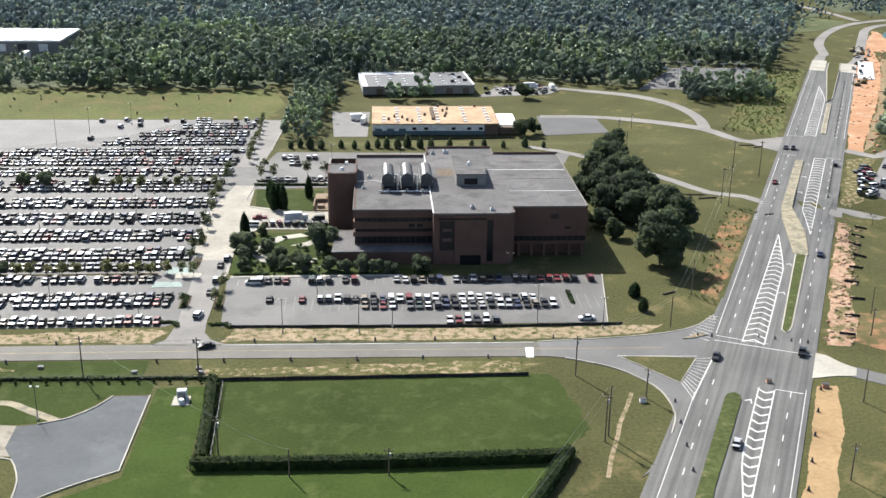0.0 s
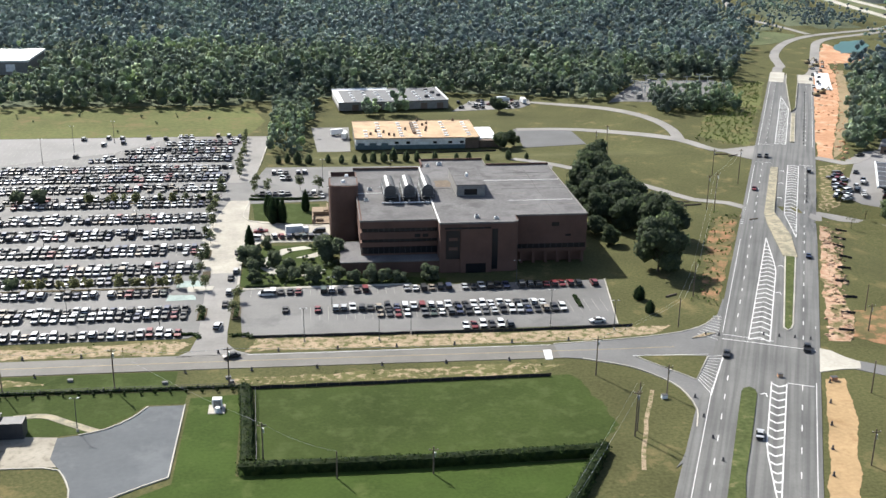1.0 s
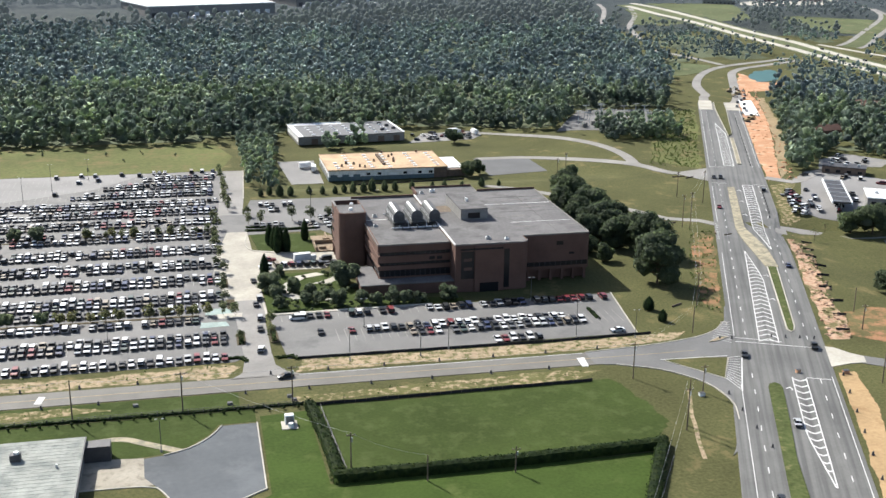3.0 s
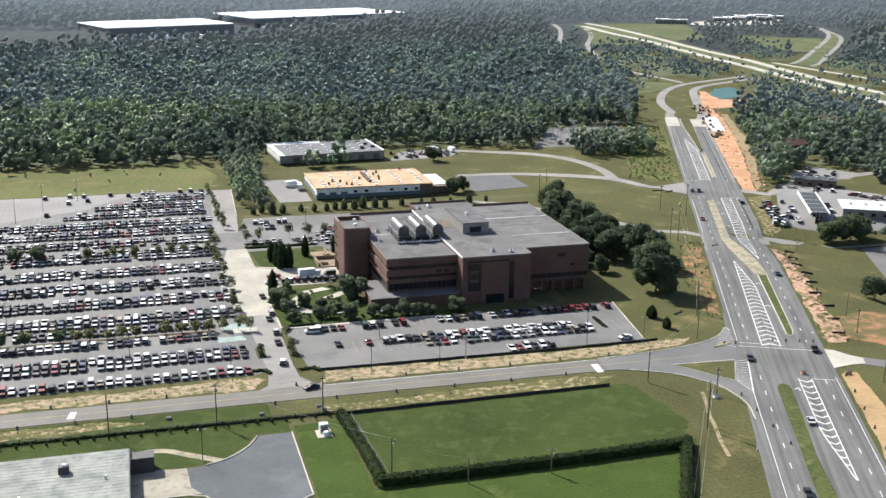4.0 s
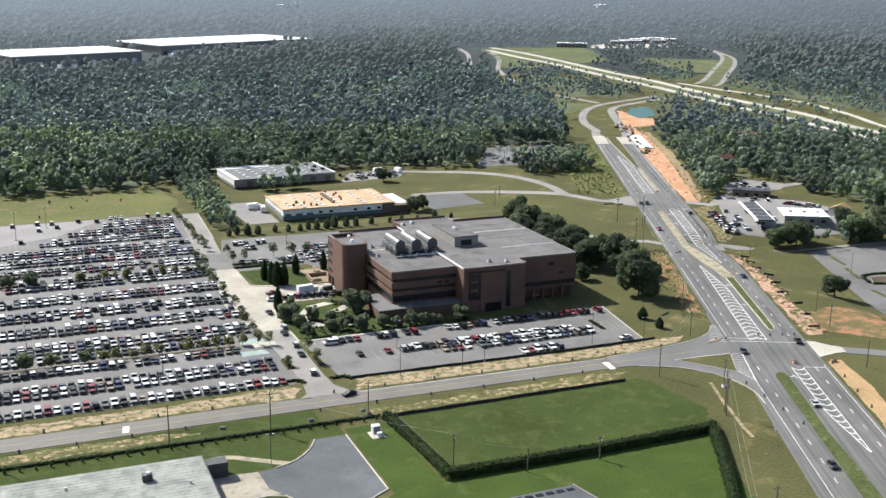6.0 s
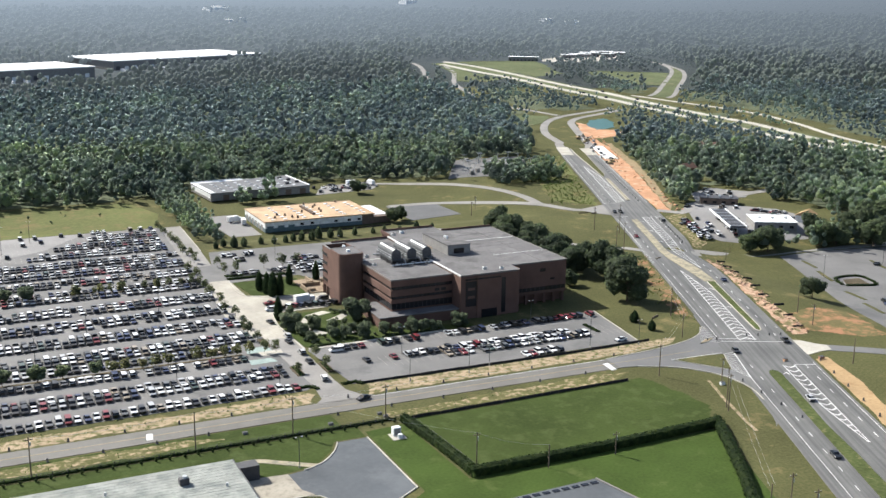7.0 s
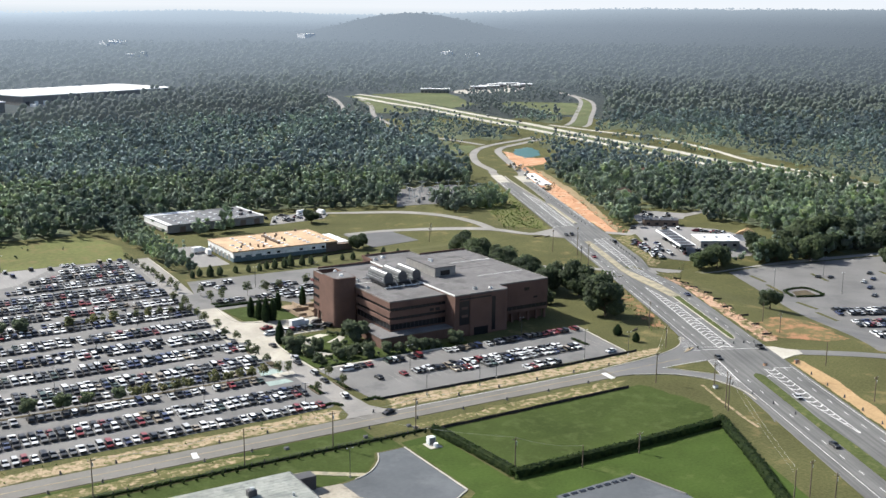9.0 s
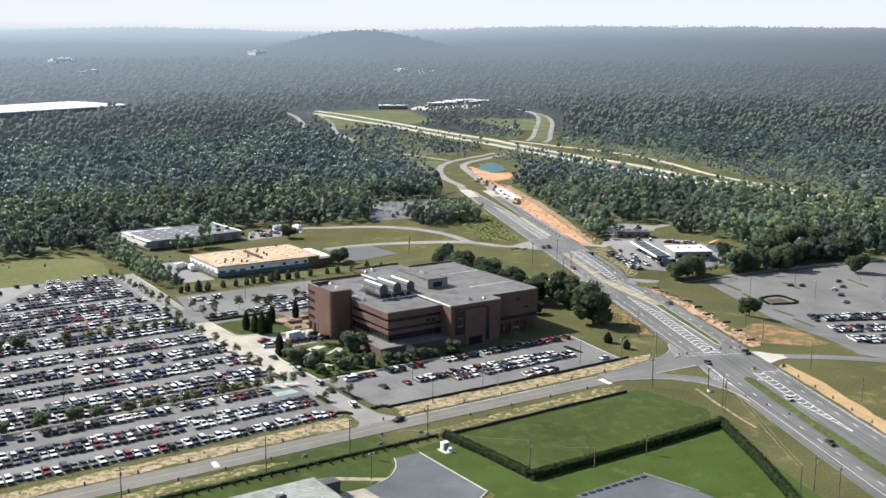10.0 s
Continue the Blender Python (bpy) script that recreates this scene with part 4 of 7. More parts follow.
def offices():
    ob = thing("office_building", "large red brown brick office building with flat grey roofs", "building")
    # west wing: brick floors stepped round recessed window bands
    H1, H2 = 17.0, 17.8
    part("wall", box(-7.6, 18.5, 354.1, 422, 0, H1 - 0.6), BRICK, ob)
    for z0, z1 in ((14.3, H1), (10.4, 12.9), (7.9, 9.2)):
        part("spandrel", prism([(-8.4, 353.4), (18.5, 353.4), (18.5, 354.1), (-7.6, 354.1), (-7.6, 384), (-8.4, 384)], z0, z1), BRICK, ob)
    for z0, z1 in ((12.9, 14.3), (9.2, 10.4), (5.0, 7.9)):
        window_row(ob, "window", -7.6, 18.4, 353.95, 354.1, z0, z1, 14)
        window_row(ob, "window", -7.75, -7.6, 354.2, 383.5, z0, z1, 10)
    part("sill", box(-8.4, 18.5, 353.4, 354.0, 7.6, 7.9), BRICK, ob)
    for x in (10.5, 13.3):
        part("blind_window", box(x, x + 2.0, 353.33, 353.4, 10.9, 12.1), DARKGLASS, ob)
    part("podium", prism([(-15.4, 347.6), (18.5, 347.6), (18.5, 353.4), (-8.4, 353.4), (-8.4, 369.5), (-14.3, 369.5)], 0, 4.0), BRICK, ob)
    part("podium_roof", prism([(-15.7, 347.3), (18.5, 347.3), (18.5, 353.9), (-8.0, 353.9), (-8.0, 369.8), (-14.6, 369.8)], 4.0, 4.35), GRAVELROOF, ob, "grey podium roof")
    # central bay with rounded corner
    pts = [(18.5, 346.2)] + arc(43.2, 349.0, 2.8, 270, 360, 6) + [(46, 354), (46, 432), (20, 432), (20, 422), (18.5, 422)]
    part("wall", prism(pts, 0, H2), BRICK, ob)
    part("east_wing", prism([(46, 353.8), (71.6, 353.8), (71.6, 422.6), (46, 422.6)], 4.2, H2), BRICK, ob)
    part("east_wing_base", box(46, 70.6, 356.5, 422.4, 0, 4.2), BRICK, ob)
    for k in range(6):
        part("column", box(48 + k * 4.4, 49 + k * 4.4, 354.1, 355.1, 0, 4.2), BRICK, ob)
    window_row(ob, "window", 46.3, 71.2, 353.6, 353.8, 5.6, 7.2, 12)
    part("blind_window", box(59, 61.6, 353.72, 353.8, 13.6, 15.0), DARKGLASS, ob)
    part("blind_window", box(64, 66, 353.72, 353.8, 9.8, 10.6), DARKGLASS, ob)
    tall = part("tall_window", box(20.6, 25.4, 346.05, 346.2, 5, 15.2), DARKGLASS, ob, "tall dark window in brick")
    for z in (8.2, 11.6):
        part("spandrel", box(21.6, 24.6, 345.95, 346.2, z, z + 1.1), BRICK, tall)
    part("slot_window", box(36.6, 38.6, 346.08, 346.2, 1, 15.6), DARKGLASS, ob, "tall dark slot in brick")
    part("pilaster", box(25.6, 36.4, 345.6, 346.2, 0, H2 - 0.5), BRICK, ob)
    part("entrance_recess", box(27.5, 34.5, 345.5, 345.6, 0, 3.4), DARKGLASS, ob)
    window_row(ob, "window", 20.2, 36, 345.4, 345.58, 15.9, 16.5, 6)
    # roofs, copings and seams
    part("roof", prism([(-8.0, 353.8), (18.4, 353.8), (18.4, 421.6), (-8.0, 421.6)], H1 - 0.6, H1 - 0.1), GRAVELROOF, ob, "flat grey gravel roof")
    part("roof", prism([(18.9, 346.6)] + arc(43.0, 349.2, 2.5, 270, 360, 6) + [(45.6, 354.2), (71.2, 354.2), (71.2, 422.2), (45.6, 422.2), (45.6, 431.6), (20.4, 431.6), (20.4, 421.6), (18.9, 421.6)], H2 - 0.1, H2 + 0.12), GRAVELROOF, ob, "flat grey gravel roof")
    for x0, x1, y0, y1, z in ((-8.45, 18.4, 353.35, 353.6, H1), (-8.45, -8.2, 353.3, 384, H1), (-8.2, 20, 421.6, 422.1, H1), (18.3, 43.2, 346.15, 346.4, H2),
                              (46, 71.7, 353.7, 354.1, H2), (71.25, 71.75, 353.7, 422.7, H2), (46, 71.7, 422.3, 422.75, H2), (20, 46, 431.7, 432.1, H2), (45.7, 46.1, 422.7, 432, H2), (19.9, 20.3, 422, 432, H2)):
        part("coping", box(x0, x1, y0, y1, z - 0.25, z + 0.3), COPING, ob, "pale metal coping")
    cp = bmesh.new()
    A, B = arc(43.2, 349.0, 2.85, 270, 360, 6), arc(43.2, 349.0, 2.6, 270, 360, 6)
    add_prism(cp, A + B[::-1], H2 - 0.2, H2 + 0.2)
    bmesh.ops.recalc_face_normals(cp, faces=cp.faces)
    part("coping", cp, COPING, ob, "pale metal coping")
    for x0, x1, y0, y1 in ((46.5, 70.5, 371.9, 372.2), (46.5, 71, 387.6, 388.0), (39.5, 71, 399.7, 400.1), (46.5, 71, 410.5, 410.8), (19, 28.3, 389.8, 390.2), (60.2, 60.4, 354.5, 422)):
        part("roof_seam", box(x0, x1, y0, y1, H2 + 0.12, H2 + 0.2), WHITESEAM if y0 in (371.9, 399.7) else GRAVELROOF, ob, "pale roof seam")
    for x0, x1, y0, y1, z in ((-8.2, 20, 422.1, 422.5, H1), (20.3, 45.7, 432.1, 432.5, H2), (46.1, 71.7, 422.75, 423.15, H2), (19.5, 19.9, 422.5, 432.5, H2)):
        part("parapet", box(x0, x1, y0, y1, z - 0.4, z + 1.0), BRICK, ob, "low brick parapet")
    seam_rng = random.Random(31)
    for y, xa in ((366, 46.5), (381, 40), (394, 40), (406, 40), (415, 46.5)):
        x = xa
        while x < 70:
            w = seam_rng.uniform(1.5, 6)
            if seam_rng.random() < 0.55:
                part("roof_patch", box(x, min(x + w, 71), y + seam_rng.uniform(-0.3, 0.3), y + 0.45, H2 + 0.12, H2 + 0.15), COPING, ob, "pale patched roof seam")
            x += w
    part("coping", box(18.3, 18.75, 346.6, 421.6, H2 - 0.25, H2 + 0.3), WHITESEAM, ob, "white metal coping between two roofs")
    part("roof_walkway", box(-7.5, 18, 388.2, 388.6, H1 - 0.1, H1 + 0.05), WHITESEAM, ob)
    part("stained_roof", prism(ragged([(22, 392), (28, 392), (28, 402), (22.5, 401)], 0.8, 2, 4), H2 + 0.12, H2 + 0.135), TIMBER, ob, "rust stained patch of roof")
    # rooftop plant room
    pr = part("penthouse", box(28.4, 39, 379, 405, H2, 22.0), GREYWALL, ob, "grey rooftop plant room")
    part("penthouse_roof", box(28.2, 39.2, 378.8, 405.2, 22.0, 22.25), GRAVELROOF, pr)
    part("louvre", box(31.2, 36, 378.9, 379, 18.4, 20.6), DARKGLASS, pr)
    part("roof_seam", box(28.2, 39.2, 392, 392.3, 22.25, 22.32), COPING, pr)
    part("penthouse_vent", tube((33.6, 391, 22.25), (33.6, 391, 23.4), 0.6, 0.45, 10), WHITE, pr)
    part("penthouse_vent", tube((33.9, 393.6, 22.25), (33.9, 393.6, 23.0), 0.5, 0.4, 10), WHITE, pr)
    # stair tower with rounded corners
    part("tower", prism(arc(-15.6, 386.2, 2.6, 180, 270, 5) + arc(-9.6, 385.6, 2.0, 270, 360, 5) + [(-7.6, 396), (-18.2, 396)], 0, 21.3), BRICK, ob, "rounded brick stair tower")
    part("tower_roof", prism(arc(-15.5, 386.4, 2.2, 180, 270, 5) + arc(-9.7, 385.8, 1.6, 270, 360, 5) + [(-8.1, 395.5), (-17.7, 395.5)], 21.3, 21.45), GRAVELROOF, ob)
    part("tower_coping", box(-18.3, -7.5, 395.5, 396.1, 21.2, 21.6), COPING, ob)
    part("wall", box(-18.2, -17.5, 396, 405.6, 4.2, 21.0), BRICK, ob)
    part("wall", box(-18.2, -7.6, 405.0, 405.6, 0, 21.0), BRICK, ob)
    part("wall", box(-17.5, -7.6, 396, 405.0, 4.2, 18.2), BRICK, ob)
    part("wall", box(-8.2, -7.6, 396, 405.0, 18.2, 21.0), BRICK, ob)
    part("wall", box(-17.5, -7.6, 396, 405.6, 0, 4.2), BROWNWALL, ob, "shaded recess under the stair wing")
    part("tower_roof", box(-17.5, -8.2, 396.1, 405.0, 18.2, 18.35), GRAVELROOF, ob)
    for x0, x1, y0, y1 in ((-18.3, -17.4, 396.1, 405.7), (-17.4, -7.5, 404.9, 405.7)):
        part("coping", box(x0, x1, y0, y1, 21.0, 21.2), COPING, ob, "pale metal coping")
    for y in (396.4, 400.6, 404.6):
        part("column", box(-18.2, -17.5, y, y + 0.9, 0, 4.2), BRICK, ob)
    for z in (6.0, 9.7, 13.4, 17.1):
        part("window", box(-18.28, -18.1, 399.6, 405.2, z, z + 1.35), DARKGLASS, ob, "dark recessed window slot")
        part("sill", box(-18.4, -18.2, 399.4, 405.4, z - 0.2, z), BRICK, ob)
    part("vent_cowl", tube((-11.5, 397.5, 21.3), (-11.5, 397.5, 22.0), 0.8, 0.6, 10), WHITE, ob)
    part("tower_vent", tube((-13, 388.5, 21.4), (-13, 388.5, 22.3), 0.9, 0.7, 10), WHITE, ob)
    part("terrace", box(-25, -8.2, 405.7, 428, 0, 0.4), TANSTONE, ob, "tan paved entrance terrace")
    for x0, x1, y0, y1 in ((-25, -24.4, 406, 416), (-25, -16, 416, 416.7), (-19, -18.4, 419, 428), (-14, -8.4, 420, 420.7)):
        part("terrace_wall", box(x0, x1, y0, y1, 0.4, 1.9, 0.08), TANSTONE, ob, "low tan stone wall")
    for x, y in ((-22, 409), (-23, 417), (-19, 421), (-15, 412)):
        part("planter", box(x - 1.4, x + 1.4, y - 1.1, y + 1.1, 0.4, 1.5, 0.15), TANSTONE, ob)
    return ob


offices()


def cooling_tower(x):
    ob = thing("cooling_tower", "galvanised cooling tower with rounded top on the roof", "cooling tower", (x, 384, 16.95), "rooftop cooling towers")
    bm = bmesh.new()
    n = 10
    for y in (-7.5, 7.5):
        prof = [(-2.0, 2.2)] + [(2.0 * math.cos(math.pi - math.pi * k / n), 4.6 + 1.7 * math.sin(math.pi * k / n)) for k in range(n + 1)] + [(2.0, 2.2)]
        vs = [bm.verts.new((px, y, pz)) for px, pz in prof]
        bm.faces.new(vs if y < 0 else vs[::-1])
    bm.verts.ensure_lookup_table()
    m = n + 3
    for k in range(m):
        bm.faces.new((bm.verts[k], bm.verts[k + m], bm.verts[(k + 1) % m + m], bm.verts[(k + 1) % m]))
    bmesh.ops.recalc_face_normals(bm, faces=bm.faces)
    part("casing", bm, TOWERCASE, ob)
    # white strip on the sunward side of each hood, painted as its highlight
    for a0 in (4.3,):
        for y in (-7.3, -2.4, 2.5):
            hb = bmesh.new()
            hood = [(2.06 * math.cos(math.pi * a / 8), 4.62 + 1.76 * math.sin(math.pi * a / 8)) for a in (a0, a0 + 0.5, a0 + 1.0, a0 + 1.5)]
            rows = [[hb.verts.new((px, yy, pz)) for px, pz in hood] for yy in (y, y + 4.6)]
            for a in range(3):
                hb.faces.new((rows[0][a], rows[0][a + 1], rows[1][a + 1], rows[1][a]))
            part("hood_highlight", hb, WHITE, ob, "white hood strip painted where the top catches the light")
    part("ridge_duct", box(-0.5, 0.5, -7, 7, 6.2, 6.5), DARKSTEEL, ob)
    for k in range(5):
        y = -7.2 + k * 3.6
        part("rib", box(-2.18, 2.18, y - 0.1, y + 0.1, 2.2, 4.7), TOWERSHEET, ob)
    for k in range(5):
        for side in (-1, 1):
            part("louvre", box(side * 2.08 - 0.06, side * 2.08 + 0.06, -7.2, 7.2, 2.35 + k * 0.46, 2.55 + k * 0.46), GALV if k % 2 else TOWERSHEET, ob)
    for k in range(4):
        part("inlet", box(-1.7, 1.7, -7.62, -7.5, 2.4 + k * 0.62, 2.8 + k * 0.62), DARKSTEEL, ob)
    part("deck", box(-2.5, 2.5, -8.6, 8.6, 1.95, 2.15), TOWERCASE, ob)
    part("lower_frame", box(-2.4, 2.4, -8.4, 8.4, 0.9, 1.05), DARKSTEEL, ob)
    for px in (-2.3, 2.3):
        part("rail", tube((px, -8.5, 3.1), (px, 8.5, 3.1), 0.06, 0.06, 6), GALV, ob)
        for y in (-8.3, -3, 3, 8.3):
            part("leg", tube((px, y, 0), (px, y, 3.1), 0.11, 0.11, 6), DARKSTEEL, ob)
    part("pipe", tube((0, -8.6, 0.7), (0, 8, 0.7), 0.35, 0.35, 8), GALV, ob)
    return ob


for x in (3.7, 10.6, 17.5):
    cooling_tower(x)


def roof_pipework():
    ob = thing("roof_pipework", "grey pipes and valves on the roof beside cooling towers", "pipework", (0, 0, 16.9), "rooftop pipework")
    for y, z, r in ((373.2, 0.7, 0.28), (374.4, 0.5, 0.2), (394.5, 0.6, 0.25)):
        part("pipe", tube((0.5, y, z), (20.5, y, z), r, r, 8), GALV, ob)
    for k in range(7):
        x = 1.5 + k * 2.9
        part("support", box(x - 0.12, x + 0.12, 372.8, 374.8, 0, 0.9), DARKSTEEL, ob)
        if k % 2:
            part("valve", tube((x, 373.2, 0.7), (x, 373.2, 1.5), 0.3, 0.2, 8), TOWERSHEET, ob)
    for x in (7.1, 14.1):
        part("riser", tube((x, 374.4, 0.5), (x, 376.6, 2.4), 0.2, 0.2, 8), GALV, ob)
        part("walkway", box(x - 0.5, x + 0.5, 376, 392, 1.9, 2.05), TOWERSHEET, ob)


roof_pipework()


def roof_unit(x, y, z, s, mat, label):
    ob = thing("rooftop_unit", label, "rooftop unit", (x, y, z), "rooftop units")
    part("base", box(-s, s, -s * 0.8, s * 0.8, 0, 0.25), GALV, ob)
    part("casing", box(-s * 0.85, s * 0.85, -s * 0.7, s * 0.7, 0.25, s * 1.1, 0.08), mat, ob)
    part("fan", tube((0, 0, s * 1.1), (0, 0, s * 1.1 + 0.25), s * 0.5, s * 0.45, 10), DARKSTEEL, ob)


for a in ((32, 352, 17.92, 0.9, GALV, "small grey roof fan unit"), (38.5, 350, 17.92, 0.8, WHITE, "small white roof hatch"), (27, 425, 17.92, 1.1, WHITE, "white rooftop fan unit"), (22, 423, 17.92, 0.9, GALV, "small grey roof fan unit"),
          (-3, 393, 16.9, 0.9, GALV, "small grey roof fan unit"), (-5, 379, 16.9, 0.8, GALV, "small grey roof fan unit"), (17, 374, 16.9, 0.7, WHITE, "small white roof hatch")):
    roof_unit(*a)


# ---- workshop, hall and other buildings ----
def skylight_row(ob, xs, ys, z, w, d, mat, name="skylight"):
    me = None
    for x in xs:
        for y in ys:
            if me is None:
                o = part(name, box(-w / 2, w / 2, -d / 2, d / 2, -0.1, 0.45, 0.12), mat, ob, "white roof dome")
                o.location, me = (x, y, z), o.data
            else:
                shared(name, me, ob, (x, y, z))


def workshop():
    ob = thing("workshop_building", "long white workshop with tan roof and blue green base", "building", (0, 0, -4.8))
    x0, x1, xe, y0, y1 = -2.2, 54.8, 62.0, 547.2, 588.5
    part("wall", box(x0, x1, y0, y1, 2.2, 5.6), WHITE, ob)
    part("base_wall", box(x0 - 0.1, x1, y0 - 0.1, y1 + 0.1, 0, 2.2), TEAL, ob)
    part("wall", box(x1, xe, y0, y1, 0, 5.6), BROWNWALL, ob, "brown wall of the east end")
    part("roof", box(x0 - 0.3, xe + 0.3, y0 - 0.3, y1 + 0.3, 5.6, 5.9), TANROOF, ob, "flat tan roof")
    for a, b, c, d in ((x0 - 0.45, xe + 0.45, y0 - 0.45, y0 - 0.15), (x0 - 0.45, xe + 0.45, y1 + 0.15, y1 + 0.45), (x0 - 0.45, x0 - 0.15, y0 - 0.15, y1 + 0.15), (xe + 0.15, xe + 0.45, y0 - 0.15, y1 + 0.15)):
        part("coping", box(a, b, c, d, 5.5, 6.1), TANROOF, ob)
    rng = random.Random(4)
    for k, x in enumerate((10.5, 22.0, 31.5, 45.5, 57.5, 3.5)):
        skylight_row(ob, (x,), [y + rng.uniform(-0.6, 0.6) for y in (551.5, 557.5, 563.5, 570.5, 577, 583)[:6 if k < 5 else 3]], 5.9, 2.2, 1.5, WHITE)
    for k in range(6):
        part("vent", box(28.2, 29.9, 556 + k * 4.4, 559 + k * 4.4, 5.9, 7.1, 0.1), BROWNWALL, ob)
    for x, y in ((35.5, 563), (36.5, 569), (35, 576), (37.5, 580), (13, 560), (15.5, 554), (6, 556), (9, 562), (33, 587), (53, 587), (18, 552), (25, 566)):
        part("vent", tube((x, y, 5.9), (x, y, 7.3), 0.7, 0.5, 8), BROWNWALL, ob)
    for x in (18, 24, 38, 46, 52):
        part("window", box(x, x + 2, y0 - 0.16, y0 - 0.02, 2.7, 4.0), DARKGLASS, ob)
    for x in (-1.2, 5.0, 11):
        part("door", box(x, x + 3.6, y0 - 0.18, y0 - 0.02, 0.2, 3.4), TEAL, ob, "blue green roller door")
    for k in range(6):
        part("door", box(x0 - 0.2, x0 - 0.05, 552 + k * 6, 555.4 + k * 6, 0, 3.4), GREYWALL, ob)
    an = part("annex", box(xe + 0.5, 72.5, 548.5, 580, 0, 3.6), BROWNWALL, ob, "low brown annex")
    part("annex_roof", box(xe + 0.6, 72.8, 553, 579.6, 3.6, 3.9), WHITE, an, "white annex roof")


workshop()


def hall():
    ob = thing("grey_hall", "wide grey industrial hall with white roof edges and skylights", "building", (0, 0, -4.8))
    ob.matrix_world = pose(-8.3, 646, -4.8, 0, 0, 4.5)
    part("wall", box(0, 67, 0, 41, 0, 4.9), GREYWALL, ob)
    part("roof", box(-0.3, 67.3, -0.3, 41.3, 4.9, 5.2), GREYROOF, ob, "grey metal roof")
    part("white_roof", box(-0.3, 3.2, -0.2, 41.2, 5.2, 5.26), WHITE, ob, "white roof edge")
    part("white_roof", box(3.2, 35, 37.4, 41.2, 5.2, 5.26), WHITE, ob, "white roof edge")
    part("parapet", box(66.2, 67.3, 0, 41.2, 5.2, 5.6), WHITE, ob)
    part("parapet", box(-0.3, 35, 41.0, 41.4, 5.2, 5.9), WHITE, ob)
    for x, y in ((54, 9), (57, 30), (60, 22), (62, 12)):
        part("roof_unit", box(x, x + 2.4, y, y + 1.8, 5.2, 6.6, 0.1), DARKSTEEL, ob)
    skylight_row(ob, tuple(range(10, 66, 8)), (5, 13, 21, 29), 5.2, 2.2, 1.4, WHITE)
    part("clay_wall", box(-0.06, 0, 1, 40, 1.6, 4.6), WHITE, ob)
    for x in (8, 22, 36, 50, 60):
        part("door", box(x, x + 4, -0.06, 0, 0, 3.6), BROWNWALL, ob)


hall()


def warehouse(x, y, w, d, top, rz, label):
    z = float(terr(x, y))
    h = top - z
    ob = thing("warehouse", label, "warehouse", (x, y, z))
    ob.matrix_world = pose(x, y, z, 0, 0, rz)
    part("wall", box(0, w, 0, d, -3, h), GREYWALL, ob)
    bm = prism([(-1, -1), (w + 1, -1), (w + 1, d + 1), (-1, d + 1)], h, h + 1.2)
    part("roof", bm, WHITE, ob, "long white flat roof")
    for k in range(int(w / 14)):
        part("loading_door", box(4 + k * 14, 10 + k * 14, -0.2, 0, 1, 6), WHITE if k % 3 else DARKSTEEL, ob)
    for k in range(int(w / 22)):
        part("trailer", box(4 + k * 22, 7.2 + k * 22, -22 - (k % 3) * 3, -10, -3, 3.6), WHITE, ob)


warehouse(78, 1550, 268, 130, 20.5, 24, "very long white roofed warehouse beyond the woods")
warehouse(-415, 762, 200, 52, 7.5, 0, "long low white roofed building in the woods")
warehouse(-118, 1427, 172, 112, 18.5, 20, "very long white roofed warehouse beyond the woods")


def low_building(name, x, y, w, d, h, rz, wall, roof, label, gable=0.0, cat="building", windows=True):
    z = float(terr(x, y))
    ob = thing(name, label, cat, (x, y, z))
    ob.matrix_world = pose(x, y, z, 0, 0, rz)
    part("wall", box(-w / 2, w / 2, -d / 2, d / 2, -1.5, h), wall, ob)
    if gable:
        bm = bmesh.new()
        vs = [bm.verts.new(p) for p in ((-w / 2 - 0.5, -d / 2 - 0.5, h), (w / 2 + 0.5, -d / 2 - 0.5, h), (w / 2 + 0.5, d / 2 + 0.5, h), (-w / 2 - 0.5, d / 2 + 0.5, h), (-w / 2 - 0.5, 0, h + gable), (w / 2 + 0.5, 0, h + gable))]
        for f in ((0, 1, 5, 4), (2, 3, 4, 5), (0, 4, 3), (1, 2, 5), (0, 3, 2, 1)):
            bm.faces.new([vs[i] for i in f])
        bmesh.ops.recalc_face_normals(bm, faces=bm.faces)
        part("roof", bm, roof, ob)
    else:
        part("roof", box(-w / 2 - 0.3, w / 2 + 0.3, -d / 2 - 0.3, d / 2 + 0.3, h, h + 0.4), roof, ob)
        for k in range(3):
            part("roof_unit", box(-w / 3 + k * w / 3.2, -w / 3 + k * w / 3.2 + 1.6, -1, 0.8, h + 0.4, h + 1.4, 0.1), GALV, ob)
    for k in range(max(2, int(w / 5)) if windows else 0):
        c = -w / 2 + (k + 0.5) * w / max(2, int(w / 5))
        part("window", box(c - 1.1, c + 1.1, -d / 2 - 0.06, -d / 2, 0.9, min(2.4, h - 0.3)), DARKGLASS, ob)
    return ob


low_building("shop", 256, 435, 23, 20, 4, -28, GREYWALL, WHITE, "small shop with bright white flat roof")
low_building("shop", 271, 499, 22, 10, 3.8, -35, BROWNWALL, DARKSTEEL, "low brick shop with dark roof")
low_building("house", 283, 437, 11, 9, 4, 30, WHITE, SAND, "small pale house with gable roof", 2.5, "house")
low_building("house", 322, 600, 16, 10, 4, 10, BROWNWALL, BRICK, "brick house with red brown roof among trees", 3, "house")
low_building("house", 398, 676, 30, 12, 5, -25, BRICK, BRICK, "long red brick house among trees", 3, "house")
